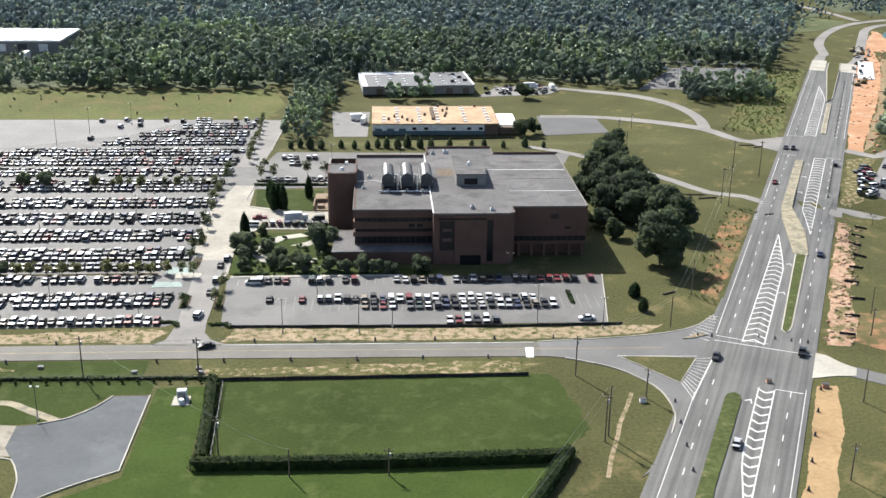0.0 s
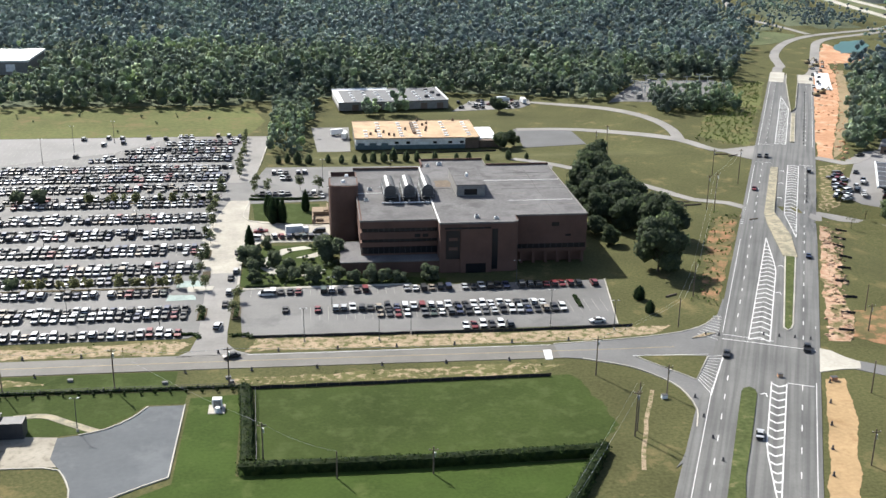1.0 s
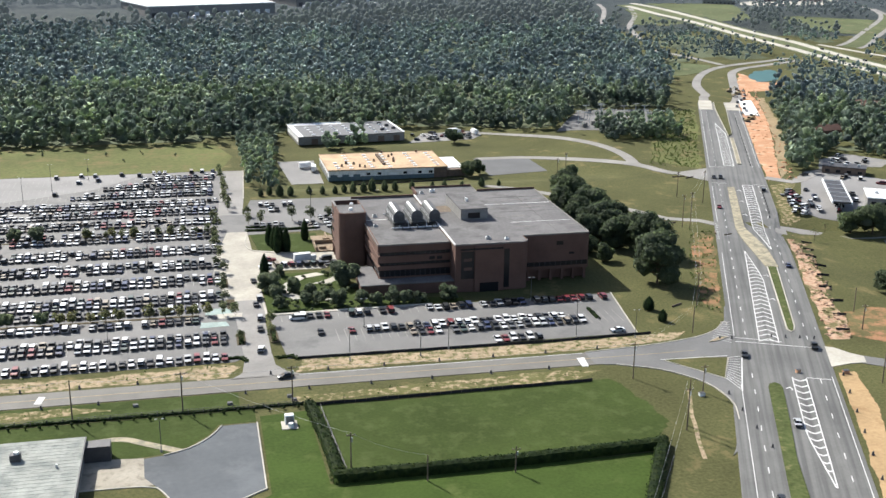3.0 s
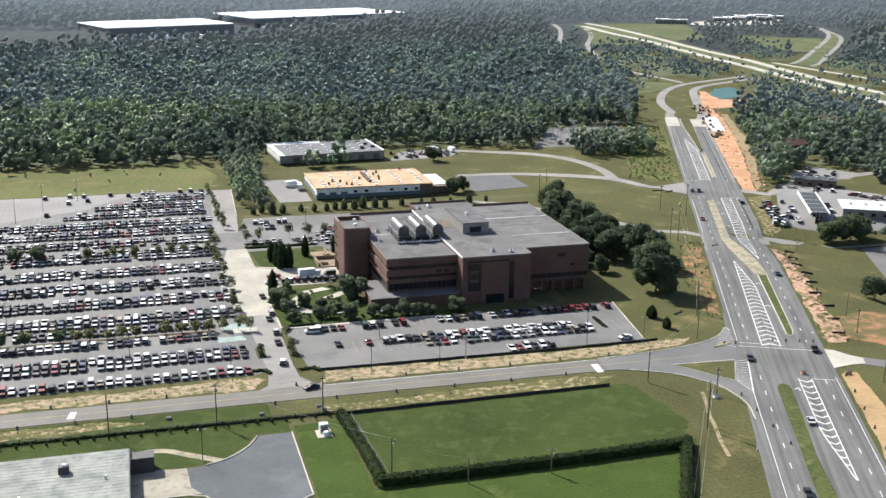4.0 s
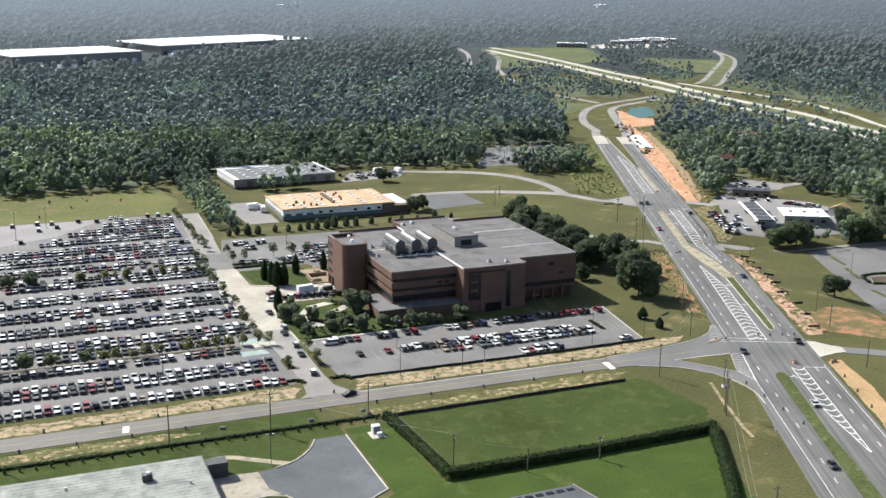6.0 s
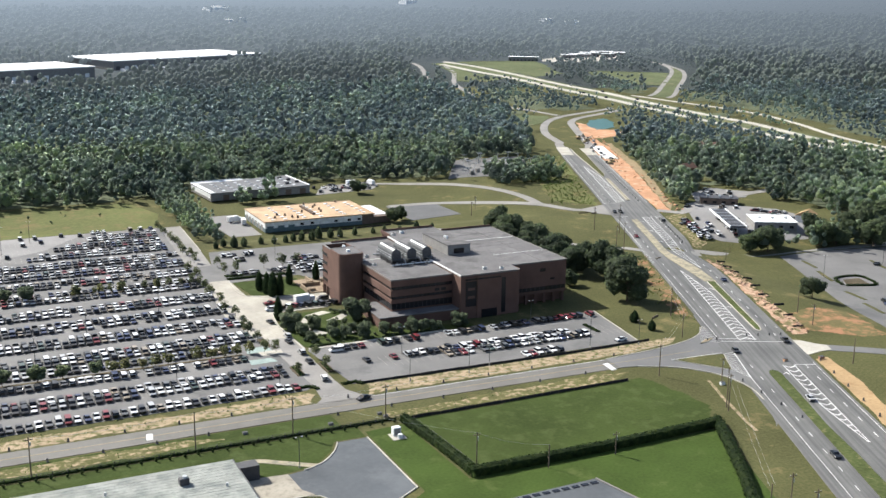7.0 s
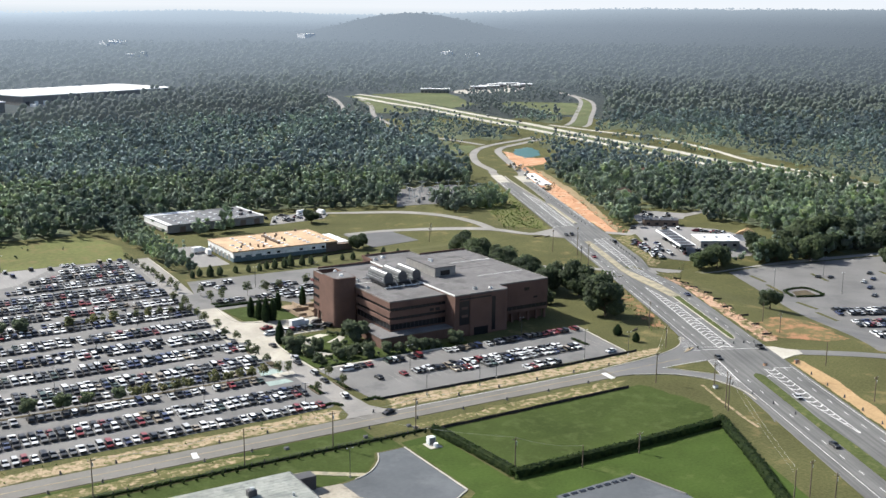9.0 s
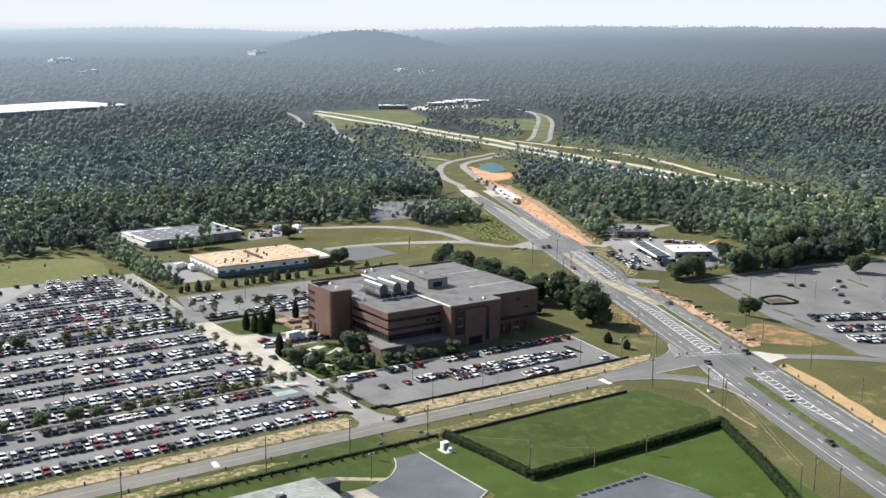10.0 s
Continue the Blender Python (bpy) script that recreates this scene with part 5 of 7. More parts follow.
low_building("house", 486, 512, 34, 18, 5, -40, GREYWALL, GREYROOF, "grey roofed building among trees", 2, "house")
low_building("far_block", 652, 1419, 44, 16, 6, -30, GREYWALL, WHITE, "far long white building beside a yard")
for x, y, w, d in ((770, 1448, 34, 16), (800, 1470, 30, 18), (832, 1482, 34, 16), (846, 1455, 26, 18), (745, 1440, 26, 14), (815, 1440, 22, 12)):
    low_building("far_block", x, y, w, d, 5, -25, GREYWALL, WHITE, "far white building beside a yard")


# white blocks added to stand in for bright clearings in the far woods
for x, y, w, d in ((512, 2707, 60, 30), (442, 2294, 26, 20), (470, 2330, 20, 16), (1113, 2130, 30, 20), (1129, 2040, 24, 18), (1079, 2830, 40, 30), (530, 2760, 30, 20), (1150, 2090, 24, 16)):
    low_building("far_block", x, y, w, d, 10, 20, WHITE, WHITE, "white block standing in for a bright far clearing", windows=False)


def fuel_canopy():
    ob = thing("fuel_canopy", "dark fuel station canopy with white edges", "canopy", (238, 452, 0))
    ob.matrix_world = pose(231.5, 443, 0, 0, 0, -25.7)
    part("deck", box(-4.4, 4.4, -23.5, 23.5, 4.6, 5.3), DARKSTEEL, ob)
    for x in (-4.7, 4.0):
        part("fascia", box(x, x + 0.7, -23.8, 23.8, 4.5, 5.5), WHITE, ob)
    for k in range(6):
        y = -22 + k * 8.6
        part("beam", box(-4.4, 4.4, y, y + 0.5, 5.3, 5.5), GALV, ob)
        part("post", box(-0.2, 0.2, y, y + 0.4, 0, 4.6), GALV, ob)


fuel_canopy()


def near_depot():
    ob = thing("depot_building", "flat roofed depot with weathered pale grey roof", "building")
    part("wall", box(-240, -101, 180, 243, 0, 4.6), GREYWALL, ob)
    part("roof", box(-240.3, -100.7, 180, 243.3, 4.6, 5.0), RUSTYROOF, ob, "weathered pale grey roof")
    part("loading_dock", box(-101, -94.6, 238.5, 242.5, 0, 4.2), DARKSTEEL, ob, "dark loading dock box")
    u = part("roof_unit", box(-117, -114.5, 232.5, 234.5, 5.0, 6.8, 0.15), DARKSTEEL, ob)
    part("fan", tube((-115.5, 233.5, 6.8), (-115.5, 233.5, 7.3), 0.7, 0.6, 8), GALV, u)
    part("gutter", box(-100.7, -100.4, 180, 243.2, 4.5, 5.05), DARKSTEEL, ob)
    seam = mesh_of("roof_seam", [(x, y, z) for x in (-240, -101) for y in (-0.07, 0.07) for z in (-0.02, 0.045)], [(0, 1, 3, 2), (4, 6, 7, 5), (0, 4, 5, 1), (2, 3, 7, 6), (1, 5, 7, 3)], RUSTYROOF)
    for k in range(36):
        shared("roof_seam", seam, ob, (0, 182 + k * 1.7, 5.0))
    for x, y in ((-106, 228), (-125, 222), (-135, 235)):
        part("vent", tube((x, y, 5.0), (x, y, 5.9), 0.35, 0.3, 8), GALV, ob)


RUSTYROOF = surface("weathered_pale_roof", (0.20, 0.215, 0.20), (0.33, 0.34, 0.31), 0.85, 0.6, 0.12, 0.4, 0.0, 0, 0.25, (0.165, 0.18, 0.17), (0.48, 0.6), 0.3)
near_depot()


def near_shed():
    ob = thing("flat_shed", "low flat shed with pale blue grey roof and dark rooflights", "building")
    ob.matrix_world = pose(-15.5, 196.5, 0, 0, 0, 0)
    part("wall", prism([(0, 0), (-27, -1), (-27, -60), (3, -60), (4, -18)], 0, 2.8), GREYWALL, ob)
    part("roof", prism([(0.2, 0.2), (-27.3, -0.8), (-27.3, -60.2), (3.3, -60.2), (4.3, -18)], 2.8, 3.1), BLUEPAD, ob)
    part("coping", prism([(0.3, 0.3), (4.4, -18), (3.9, -18), (-0.2, 0)], 3.1, 3.35), COPING, ob)
    for k in range(9):
        part("rooflight", box(-26 + k * 2.9, -24 + k * 2.9, -2.6, -1.4, 3.1, 3.3), DARKGLASS, ob)


near_shed()


# ---- cars ----
KINDS = {
    # stations: x, bottom, waist, top, half width, half top width
    "sedan": [(-2.35, 0.38, 0.80, 0.90, 0.82, 0.74), (-2.15, 0.25, 0.85, 0.98, 0.88, 0.80), (-1.55, 0.22, 0.92, 1.04, 0.90, 0.80), (-0.95, 0.22, 0.93, 1.42, 0.90, 0.62), (0.35, 0.22, 0.92, 1.45, 0.90, 0.62),
              (1.15, 0.22, 0.88, 0.98, 0.90, 0.80), (2.1, 0.25, 0.74, 0.84, 0.86, 0.76), (2.4, 0.28, 0.62, 0.72, 0.80, 0.72)],
    "suv": [(-2.35, 0.42, 0.95, 1.06, 0.88, 0.8), (-2.2, 0.35, 1.0, 1.12, 0.92, 0.84), (-2.0, 0.32, 1.05, 1.70, 0.93, 0.72), (-1.0, 0.3, 1.05, 1.76, 0.93, 0.72), (0.4, 0.3, 1.05, 1.74, 0.93, 0.72),
            (1.15, 0.3, 1.02, 1.12, 0.93, 0.84), (2.15, 0.32, 0.92, 1.02, 0.90, 0.80), (2.42, 0.34, 0.80, 0.92, 0.84, 0.76)],
    "pickup": [(-2.75, 0.5, 0.95, 1.0, 0.90, 0.86), (-2.7, 0.42, 1.0, 1.05, 0.94, 0.90), (-0.85, 0.4, 1.02, 1.07, 0.94, 0.90), (-0.75, 0.4, 1.05, 1.74, 0.94, 0.74), (0.5, 0.4, 1.05, 1.74, 0.94, 0.74),
               (1.2, 0.4, 1.02, 1.12, 0.94, 0.86), (2.45, 0.42, 0.98, 1.08, 0.92, 0.84), (2.7, 0.42, 0.9, 1.0, 0.88, 0.8)],
    "van": [(-2.5, 0.5, 1.0, 1.7, 0.88, 0.76), (-2.45, 0.3, 1.0, 1.78, 0.95, 0.78), (-2.3, 0.3, 1.05, 1.84, 0.96, 0.78), (-1.0, 0.28, 1.05, 1.86, 0.96, 0.78), (0.8, 0.28, 1.05, 1.82, 0.96, 0.78),
            (1.75, 0.28, 1.0, 1.10, 0.95, 0.84), (2.25, 0.3, 0.85, 0.95, 0.90, 0.80), (2.5, 0.45, 0.7, 0.76, 0.80, 0.74)],
}


def car_shell(kind):
    """Vertices and faces of a car's shell; returns the painted faces, the glazed ones and the two ends."""
    st = KINDS[kind]
    v, paint_f, glass_f = [], [], []
    for x, zb, zw, zt, w, wt in st:
        v += [(x, -w * 0.94, zb), (x, -w, zw), (x, -wt, zt), (x, wt, zt), (x, w, zw), (x, w * 0.94, zb)]
    for i in range(len(st) - 1):
        for k in range(6):
            a, b = i * 6 + k, i * 6 + (k + 1) % 6
            f = (a, b, b + 6, a + 6)
            d0, d1 = st[i][3] - st[i][2], st[i + 1][3] - st[i + 1][2]
            tall0, tall1 = d0 > 0.35, d1 > 0.35
            if k in (1, 3) and (tall0 and tall1):
                glass_f.append(f)
            elif k == 2 and (tall0 != tall1):
                glass_f.append(f)
            elif k in (1, 3) and (tall0 or tall1) and kind != "pickup":
                glass_f.append(f)
            else:
                paint_f.append(f)
    n = (len(st) - 1) * 6
    return np.array(v), paint_f, glass_f, [[(5, 4, 3, 2, 1, 0)], [tuple(range(n, n + 6))]]


def wheel_shape(r=0.33, w=0.22, sides=8):
    v, f = [], []
    for y in (-w / 2, w / 2):
        v += [(r * math.cos(k * 2 * math.pi / sides), y, r * math.sin(k * 2 * math.pi / sides)) for k in range(sides)]
    for k in range(sides):
        f.append((k, (k + 1) % sides, (k + 1) % sides + sides, k + sides))
    f += [tuple(range(sides))[::-1], tuple(range(sides, 2 * sides))]
    return np.array(v), f


def compact(v, faces):
    used = sorted({i for f in faces for i in f})
    m = {a: b for b, a in enumerate(used)}
    return v[used], [tuple(m[i] for i in f) for f in faces]


WHEELS = {"sedan": (-1.4, 1.42), "suv": (-1.4, 1.42), "pickup": (-1.7, 1.65), "van": (-1.5, 1.55)}
CAR_MESH = {}
wheel_me = mesh_of("wheel", *wheel_shape(), RUBBER)
for kind in KINDS:
    v, pf, gf, ends = car_shell(kind)
    CAR_MESH[kind] = ({c: mesh_of("car_body", *compact(v, pf), CARBODY[c]) for c in CARBODY}, mesh_of("car_window", *compact(v, gf), CARGLASS), [mesh_of("car_end", *compact(v, f), CARGLASS) for f in ends])
CAR_WORDS = {"sedan": ("car", "parked %s saloon car with dark windows"), "suv": ("car", "parked %s tall estate car with dark windows"), "pickup": ("pickup_truck", "parked %s pickup truck with open bed"), "van": ("van", "parked %s people carrier with dark windows")}
car_rng = random.Random(5)


def pick_kind():
    return car_rng.choices(("sedan", "suv", "pickup", "van"), (4.5, 3.5, 2, 1))[0]


def put_car(x, y, rz, kind=None, group="cars in the car park", label=None, z=None, reds=0.0):
    kind = kind or pick_kind()
    colour = car_rng.choices([c[0] for c in COLOURS], [c[2] for c in COLOURS])[0]
    if car_rng.random() < reds:
        colour = "red"
    if label:
        colour = next((c for w, c in (("white", "white"), ("silver", "silver"), ("grey", "grey"), ("blue", "dark_blue"), ("red", "red"), ("dark", "black"), ("black", "black")) if w in label.split()), colour)
    if label and "dark red" in label:
        colour = "red"
    name, words = CAR_WORDS[kind]
    z = float(terr(x, y)) + 0.09 if z is None else z
    ob = thing(name, label or words % colour.replace("_", " "), name.replace("_", " "), (0, 0, 0), group)
    ob.matrix_world = pose(x, y, z, 0, 0, rz) @ Matrix.Diagonal((1.03, 1.1, 1.04, 1))
    body, glass, (tail, front) = CAR_MESH[kind]
    shared("body", body[colour], ob, (0, 0, 0))
    shared("glasshouse", glass, ob, (0, 0, 0))
    shared("grille", front, ob, (0, 0, 0))
    shared("rear_panel", tail, ob, (0, 0, 0))
    for wx in WHEELS[kind]:
        for wy in (-0.8, 0.8):
            shared("wheel", wheel_me, ob, (wx, wy, 0.33))
    return ob


far_cars = []


def row(y, x0, x1, facing, fill, near_from=None, gaps=(), group="cars in the car park"):
    """A parking row along x. Cars from near_from on stand as things of their own, the rest join the far ones."""
    x = x0
    while x < x1:
        if car_rng.random() < fill and not any(a < x < b for a, b in gaps):
            rz = (90 if facing > 0 else -90) + (180 if car_rng.random() < 0.12 else 0) + car_rng.uniform(-2, 2)
            cx, cy = x + car_rng.uniform(-0.12, 0.12), y + car_rng.uniform(-0.35, 0.35)
            if near_from is not None and x >= near_from:
                put_car(cx, cy, rz, None, group, reds=0.5 if group == F and x > 52 else 0.0)
            else:
                far_cars.append((cx, cy, rz, pick_kind()))
        x += 2.75


# front car park
F = "cars in the front car park"
row(331.2, -38, 71, 1, 0.96, -99, ((-28.5, -25.5), (-5.5, 4.5), (21, 23.5)), F)
row(315.1, -23.5, 50, 1, 0.95, -99, ((-1, 0.5),), F)
row(309.5, -4, 55, -1, 0.94, -99, (), F)
row(298.0, 21, 37, -1, 1.0, -99, (), F)
put_car(62, 298.2, 185, "sedan", F, "white saloon car parked askew")
put_car(-40, 329.5, 178, "van", F, "white van in the front car park")
put_car(-33.6, 315.5, 90, "sedan", F, "dark saloon car parked alone in the front car park")
for x, y, rz, k in ((-52, 332, 88, "suv"), (-52.5, 346, 92, "sedan"), (-51, 352, 90, "suv"), (-53.5, 303.5, 80, "suv"), (-52.6, 322, 90, "sedan"), (-51.8, 372, 95, "sedan")):
    put_car(x, y, rz, k, "cars on the forecourt")
for k in range(9):
    put_car(-42 + k * 2.75, 389.6 - 0.18 * k, 100 + (k % 3) * 3, "van" if k % 4 == 0 else None, "cars on the forecourt")
put_car(-22.4, 394.6, 182, "van", "cars on the forecourt", "dark van parked under the stair wing")
put_car(-44.5, 396.5, 186, "pickup", "cars on the forecourt", "dark red pickup truck beside the lawn")
put_car(-46.5, 388, 175, "van", "cars on the forecourt", "white van at the garden corner")
# west car park
W = "cars in the west car park"
row(299.6, -205, -64, -1, 0.97, -140, (), W)
row(318.9, -205, -63, 1, 0.96, -118, (), W)
row(313.4, -205, -62, -1, 0.96, -128, (), W)
row(333.2, -205, -72, 1, 0.95, -115, (), W)
row(345.0, -205, -72, -1, 0.95, -110, (), W)
for yy in (357, 377, 396.5, 416.5):
    row(yy + 2.8, -205, -64, 1, 0.96)
    row(yy - 2.8, -205, -64, -1, 0.96)
row(435.4, -205, -64, -1, 0.95)
row(444.8, -205, -64, 1, 0.95)
for yy, xa in ((461, -215), (478.5, -215), (494.5, -170), (514, -128), (530.5, -114), (547, -96)):
    row(yy + 2.8, xa + 6, -62, 1, 0.93)
    row(yy - 2.8, xa, -62, -1, 0.95)
row(561, -92, -60, 1, 0.7)
for x, y in ((-128, 545), (-119, 549), (-140, 558), (-128, 560), (-121, 559), (-108, 560), (-137, 521), (-99, 557)):
    far_cars.append((x, y, 90, "suv"))
# behind the offices
row(484, -42, -28, 1, 0.9)
row(474, -38, -34, 1, 1)
row(449, -46, 8, 1, 0.9)
row(443.5, -26, 12, -1, 0.85)
row(457, -20, 14, 1, 0.7)
row(466, -12, 40, -1, 0.5)
row(446, 12, 60, 1, 0.6)
# about the brick shop
for k, (x, y, rz) in enumerate(((280, 518, 20), (284, 516.5, 22), (289, 515, 18), (297, 520, 70), (301, 525, 65), (290, 530, 110), (283, 527, 100), (262, 486, 55), (266, 489, 58), (270, 482, 60), (246, 497, 20), (292, 538, 30))):
    put_car(x, y, rz, ("van", "pickup", None)[k % 3], "cars behind the shop")
# behind the hall, forecourts and the eastern car park
for k in range(26):
    far_cars.append((66 + car_rng.uniform(0, 42), 652 + car_rng.uniform(0, 22), car_rng.uniform(60, 120), pick_kind()))
def slant_row(x0, y0, n, dx, dy, rz, fill=0.9):
    for k in range(n):
        if car_rng.random() < fill:
            far_cars.append((x0 + dx * k, y0 + dy * k, rz + car_rng.uniform(-3, 3), pick_kind()))


for x0, y0 in ((209, 309), (205.5, 303.5), (200, 290), (197, 285), (191, 273), (188, 268)):
    slant_row(x0, y0, 26, 2.45, -1.25, 63)
for x, y in ((258, 360), (263, 356), (280, 342), (270, 340), (290, 352), (250, 318), (262, 330)):
    far_cars.append((x, y, 20, "sedan"))
for k in range(12):
    far_cars.append((204 + 1.2 * k + car_rng.uniform(-3, 3), 424 + 3.6 * k, car_rng.uniform(-30, 60), pick_kind()))
for k in range(14):
    far_cars.append((272 + car_rng.uniform(0, 18), 425 + car_rng.uniform(0, 60), car_rng.uniform(0, 180), pick_kind()))
for k in range(22):
    t, s = car_rng.uniform(0, 46), car_rng.choice((-10, -13, 9, -1, 1))
    far_cars.append((221.5 + 0.434 * t + 0.9 * s, 421 + 0.9 * t - 0.434 * s, 64 + car_rng.uniform(-12, 12), pick_kind()))
for k in range(7):
    far_cars.append((*hw(150 + 6 * k, 36 + (k % 2)), 66, "suv"))
for k in range(16):
    far_cars.append((*hw(400 + k * 9, 32 + car_rng.uniform(-6, 4)), 66, "pickup"))
for k in range(40):
    far_cars.append((car_rng.uniform(720, 850), car_rng.uniform(1385, 1450), 0, "van"))
# traffic
R = "vehicles on the roads"
for u, v, rz, k, lab in ((-37, 2.4, 246, "sedan", "dark saloon car at the crossing"), (-25, 24.5, 66, "pickup", "black pickup truck at the crossing"), (-84, 13.5, 66, "sedan", "silver car waiting in the turning lane"),
                         (62, 24.9, 66, "sedan", "blue car on the highway"), (-128, 5.4, 246, "sedan", "dark car on the highway"), (214, 5.0, 246, "suv", "dark car waiting at the far crossing"), (214, 1.6, 246, "sedan", "dark car waiting at the far crossing"),
                         (150, 2.0, 246, "sedan", "dark red car on the highway"), (190, 25, 66, "suv", "grey car on the highway")):
    x, y = hw(u, v)
    put_car(x, y, rz, k, R, lab, float(terr(x, y)) + 0.18)
put_car(-48, 281.5, 200, "sedan", R, "dark saloon car on the side road", 0.15)
for x, y in INTER_A[3:8] + INTER_B[4:8]:
    far_cars.append((x + 2, y + 11, 80, "van"))


def join_cars():
    V, F, M = [], [], []
    base = 0
    for x, y, rz, kind in far_cars:
        v, pf, gf, ends = car_shell(kind)
        gf = gf + ends[0] + ends[1]
        faces, mats = list(pf) + list(gf), [0] * len(pf) + [1] * len(gf)
        for wx in WHEELS[kind]:
            for wy in (-0.8, 0.8):
                wv, wf = wheel_shape(sides=6)
                faces += [tuple(i + len(v) for i in f) for f in wf]
                mats += [2] * len(wf)
                v = np.vstack([v, wv + (wx, wy, 0.33)])
        c, s = math.cos(radians(rz)), math.sin(radians(rz))
        v = v * (1.05, 1.13, 1.05)
        p = np.stack([v[:, 0] * c - v[:, 1] * s + x, v[:, 0] * s + v[:, 1] * c + y, v[:, 2] + float(terr(x, y)) + 0.1], 1)
        V.append(p)
        F += [tuple(i + base for i in f) for f in faces]
        M += mats
        base += len(v)
    me = bpy.data.meshes.new("parked_cars")
    me.from_pydata(np.vstack(V).tolist(), [], F)
    for m in (CARSTUFF, CARGLASS, RUBBER):
        me.materials.append(m)
    me.polygons.foreach_set("material_index", M)
    me.update()
    tagged(new("parked_cars", me), "rows of parked cars of many colours in the far car park", "cars", "", "stuff")


join_cars()


def box_truck(x, y, rz, label):
    ob = thing("truck", label, "truck")
    ob.matrix_world = pose(x, y, float(terr(x, y)) + 0.12, 0, 0, rz)
    part("cargo_box", box(-4.5, 2.0, -1.2, 1.2, 0.9, 3.6, 0.06), WHITE, ob)
    part("cab", box(2.2, 4.2, -1.1, 1.1, 0.5, 2.6, 0.2), WHITE, ob)
    part("windscreen", box(4.15, 4.25, -0.95, 0.95, 1.5, 2.4), DARKGLASS, ob)
    part("chassis", box(-4.5, 4.2, -0.5, 0.5, 0.5, 0.9), DARKSTEEL, ob)
    for wx in (-3.2, 3.0):
        for wy in (-1.0, 1.0):
            shared("wheel", wheel_me, ob, (wx, wy, 0.45), 0, (1.4, 1.2, 1.4))


box_truck(-30.5, 393.6, 8, "white box truck on the forecourt")
box_truck(-7, 575, 80, "white box truck beside the workshop")
box_truck(-10, 583, 20, "white box truck beside the workshop")
box_truck(96, 672, 10, "white box truck behind the hall")
box_truck(108, 668, 95, "white box truck behind the hall")


# ---- trees ----


def ico(sub):
    bm = bmesh.new()
    bmesh.ops.create_icosphere(bm, subdivisions=sub, radius=1.0)
    v = np.array([tuple(p.co) for p in bm.verts])
    f = np.array([[q.index for q in p.verts] for p in bm.faces])
    bm.free()
    return v, f


ICO1, ICO2 = ico(1), ico(2)


def crown_shape(seed, height, radius, base, lobes, n_leaf, leaf, core=None, cone=0.0, rough=0.18, wild=0.4):
    """A crown: lumpy lobes, each clad in small leaf sprays that stand out unevenly. Returns vertices and faces."""
    r = np.random.RandomState(seed)
    V, F = [], []
    mid, half = (base + height) / 2, (height - base) / 2
    cs = []
    for k in range(lobes):
        a, t = r.uniform(0, 2 * math.pi), r.uniform(-0.75, 0.8)
        wide = radius * (math.sqrt(max(0.05, 1 - t * t)) if not cone else (0.95 - 0.5 * (t + 1) * cone))
        rr = wide * r.uniform(0.25, 0.72)
        lr = radius * r.uniform(0.32, 0.5) * (1 if not cone else (1.0 - 0.35 * (t + 1) * cone))
        cs.append((rr * math.cos(a), rr * math.sin(a), mid + t * half * 0.85, lr))
    base_i = 0
    if core is not None:
        cv, cf = core
        for cx, cy, cz, lr in (cs if lobes <= 4 else cs):
            p = cv * lr * 0.95 * (1 + r.uniform(-rough, rough, (len(cv), 1))) * (1, 1, 0.85) + (cx, cy, cz)
            V.append(p)
            F += (cf + base_i).tolist()
            base_i += len(p)
    if n_leaf:
        which = r.randint(0, lobes, n_leaf)
        d = r.normal(size=(n_leaf, 3))
        d /= np.linalg.norm(d, axis=1)[:, None]
        d[:, 2] = np.where(d[:, 2] < -0.4, -d[:, 2], d[:, 2])
        C = np.array(cs)[which]
        P = C[:, :3] + d * C[:, 3:] * r.uniform(0.8, 1.1, (n_leaf, 1)) * (1, 1, 0.88)
        nrm = d + r.normal(size=(n_leaf, 3)) * wild
        nrm /= np.linalg.norm(nrm, axis=1)[:, None]
        u = np.cross(nrm, r.normal(size=(n_leaf, 3)))
        u /= np.linalg.norm(u, axis=1)[:, None]
        w = np.cross(nrm, u)
        s = leaf * r.uniform(0.55, 1.25, (n_leaf, 1))
        q = np.stack([P - u * s * 0.5 - w * s * 0.2, P + w * s * -0.55, P + u * s * 0.5 + w * s * 0.1, P + w * s * 0.6], 1).reshape(-1, 3)
        V.append(q)
        F += (np.arange(n_leaf)[:, None] * 4 + np.arange(4) + base_i).tolist()
    return np.vstack(V), F


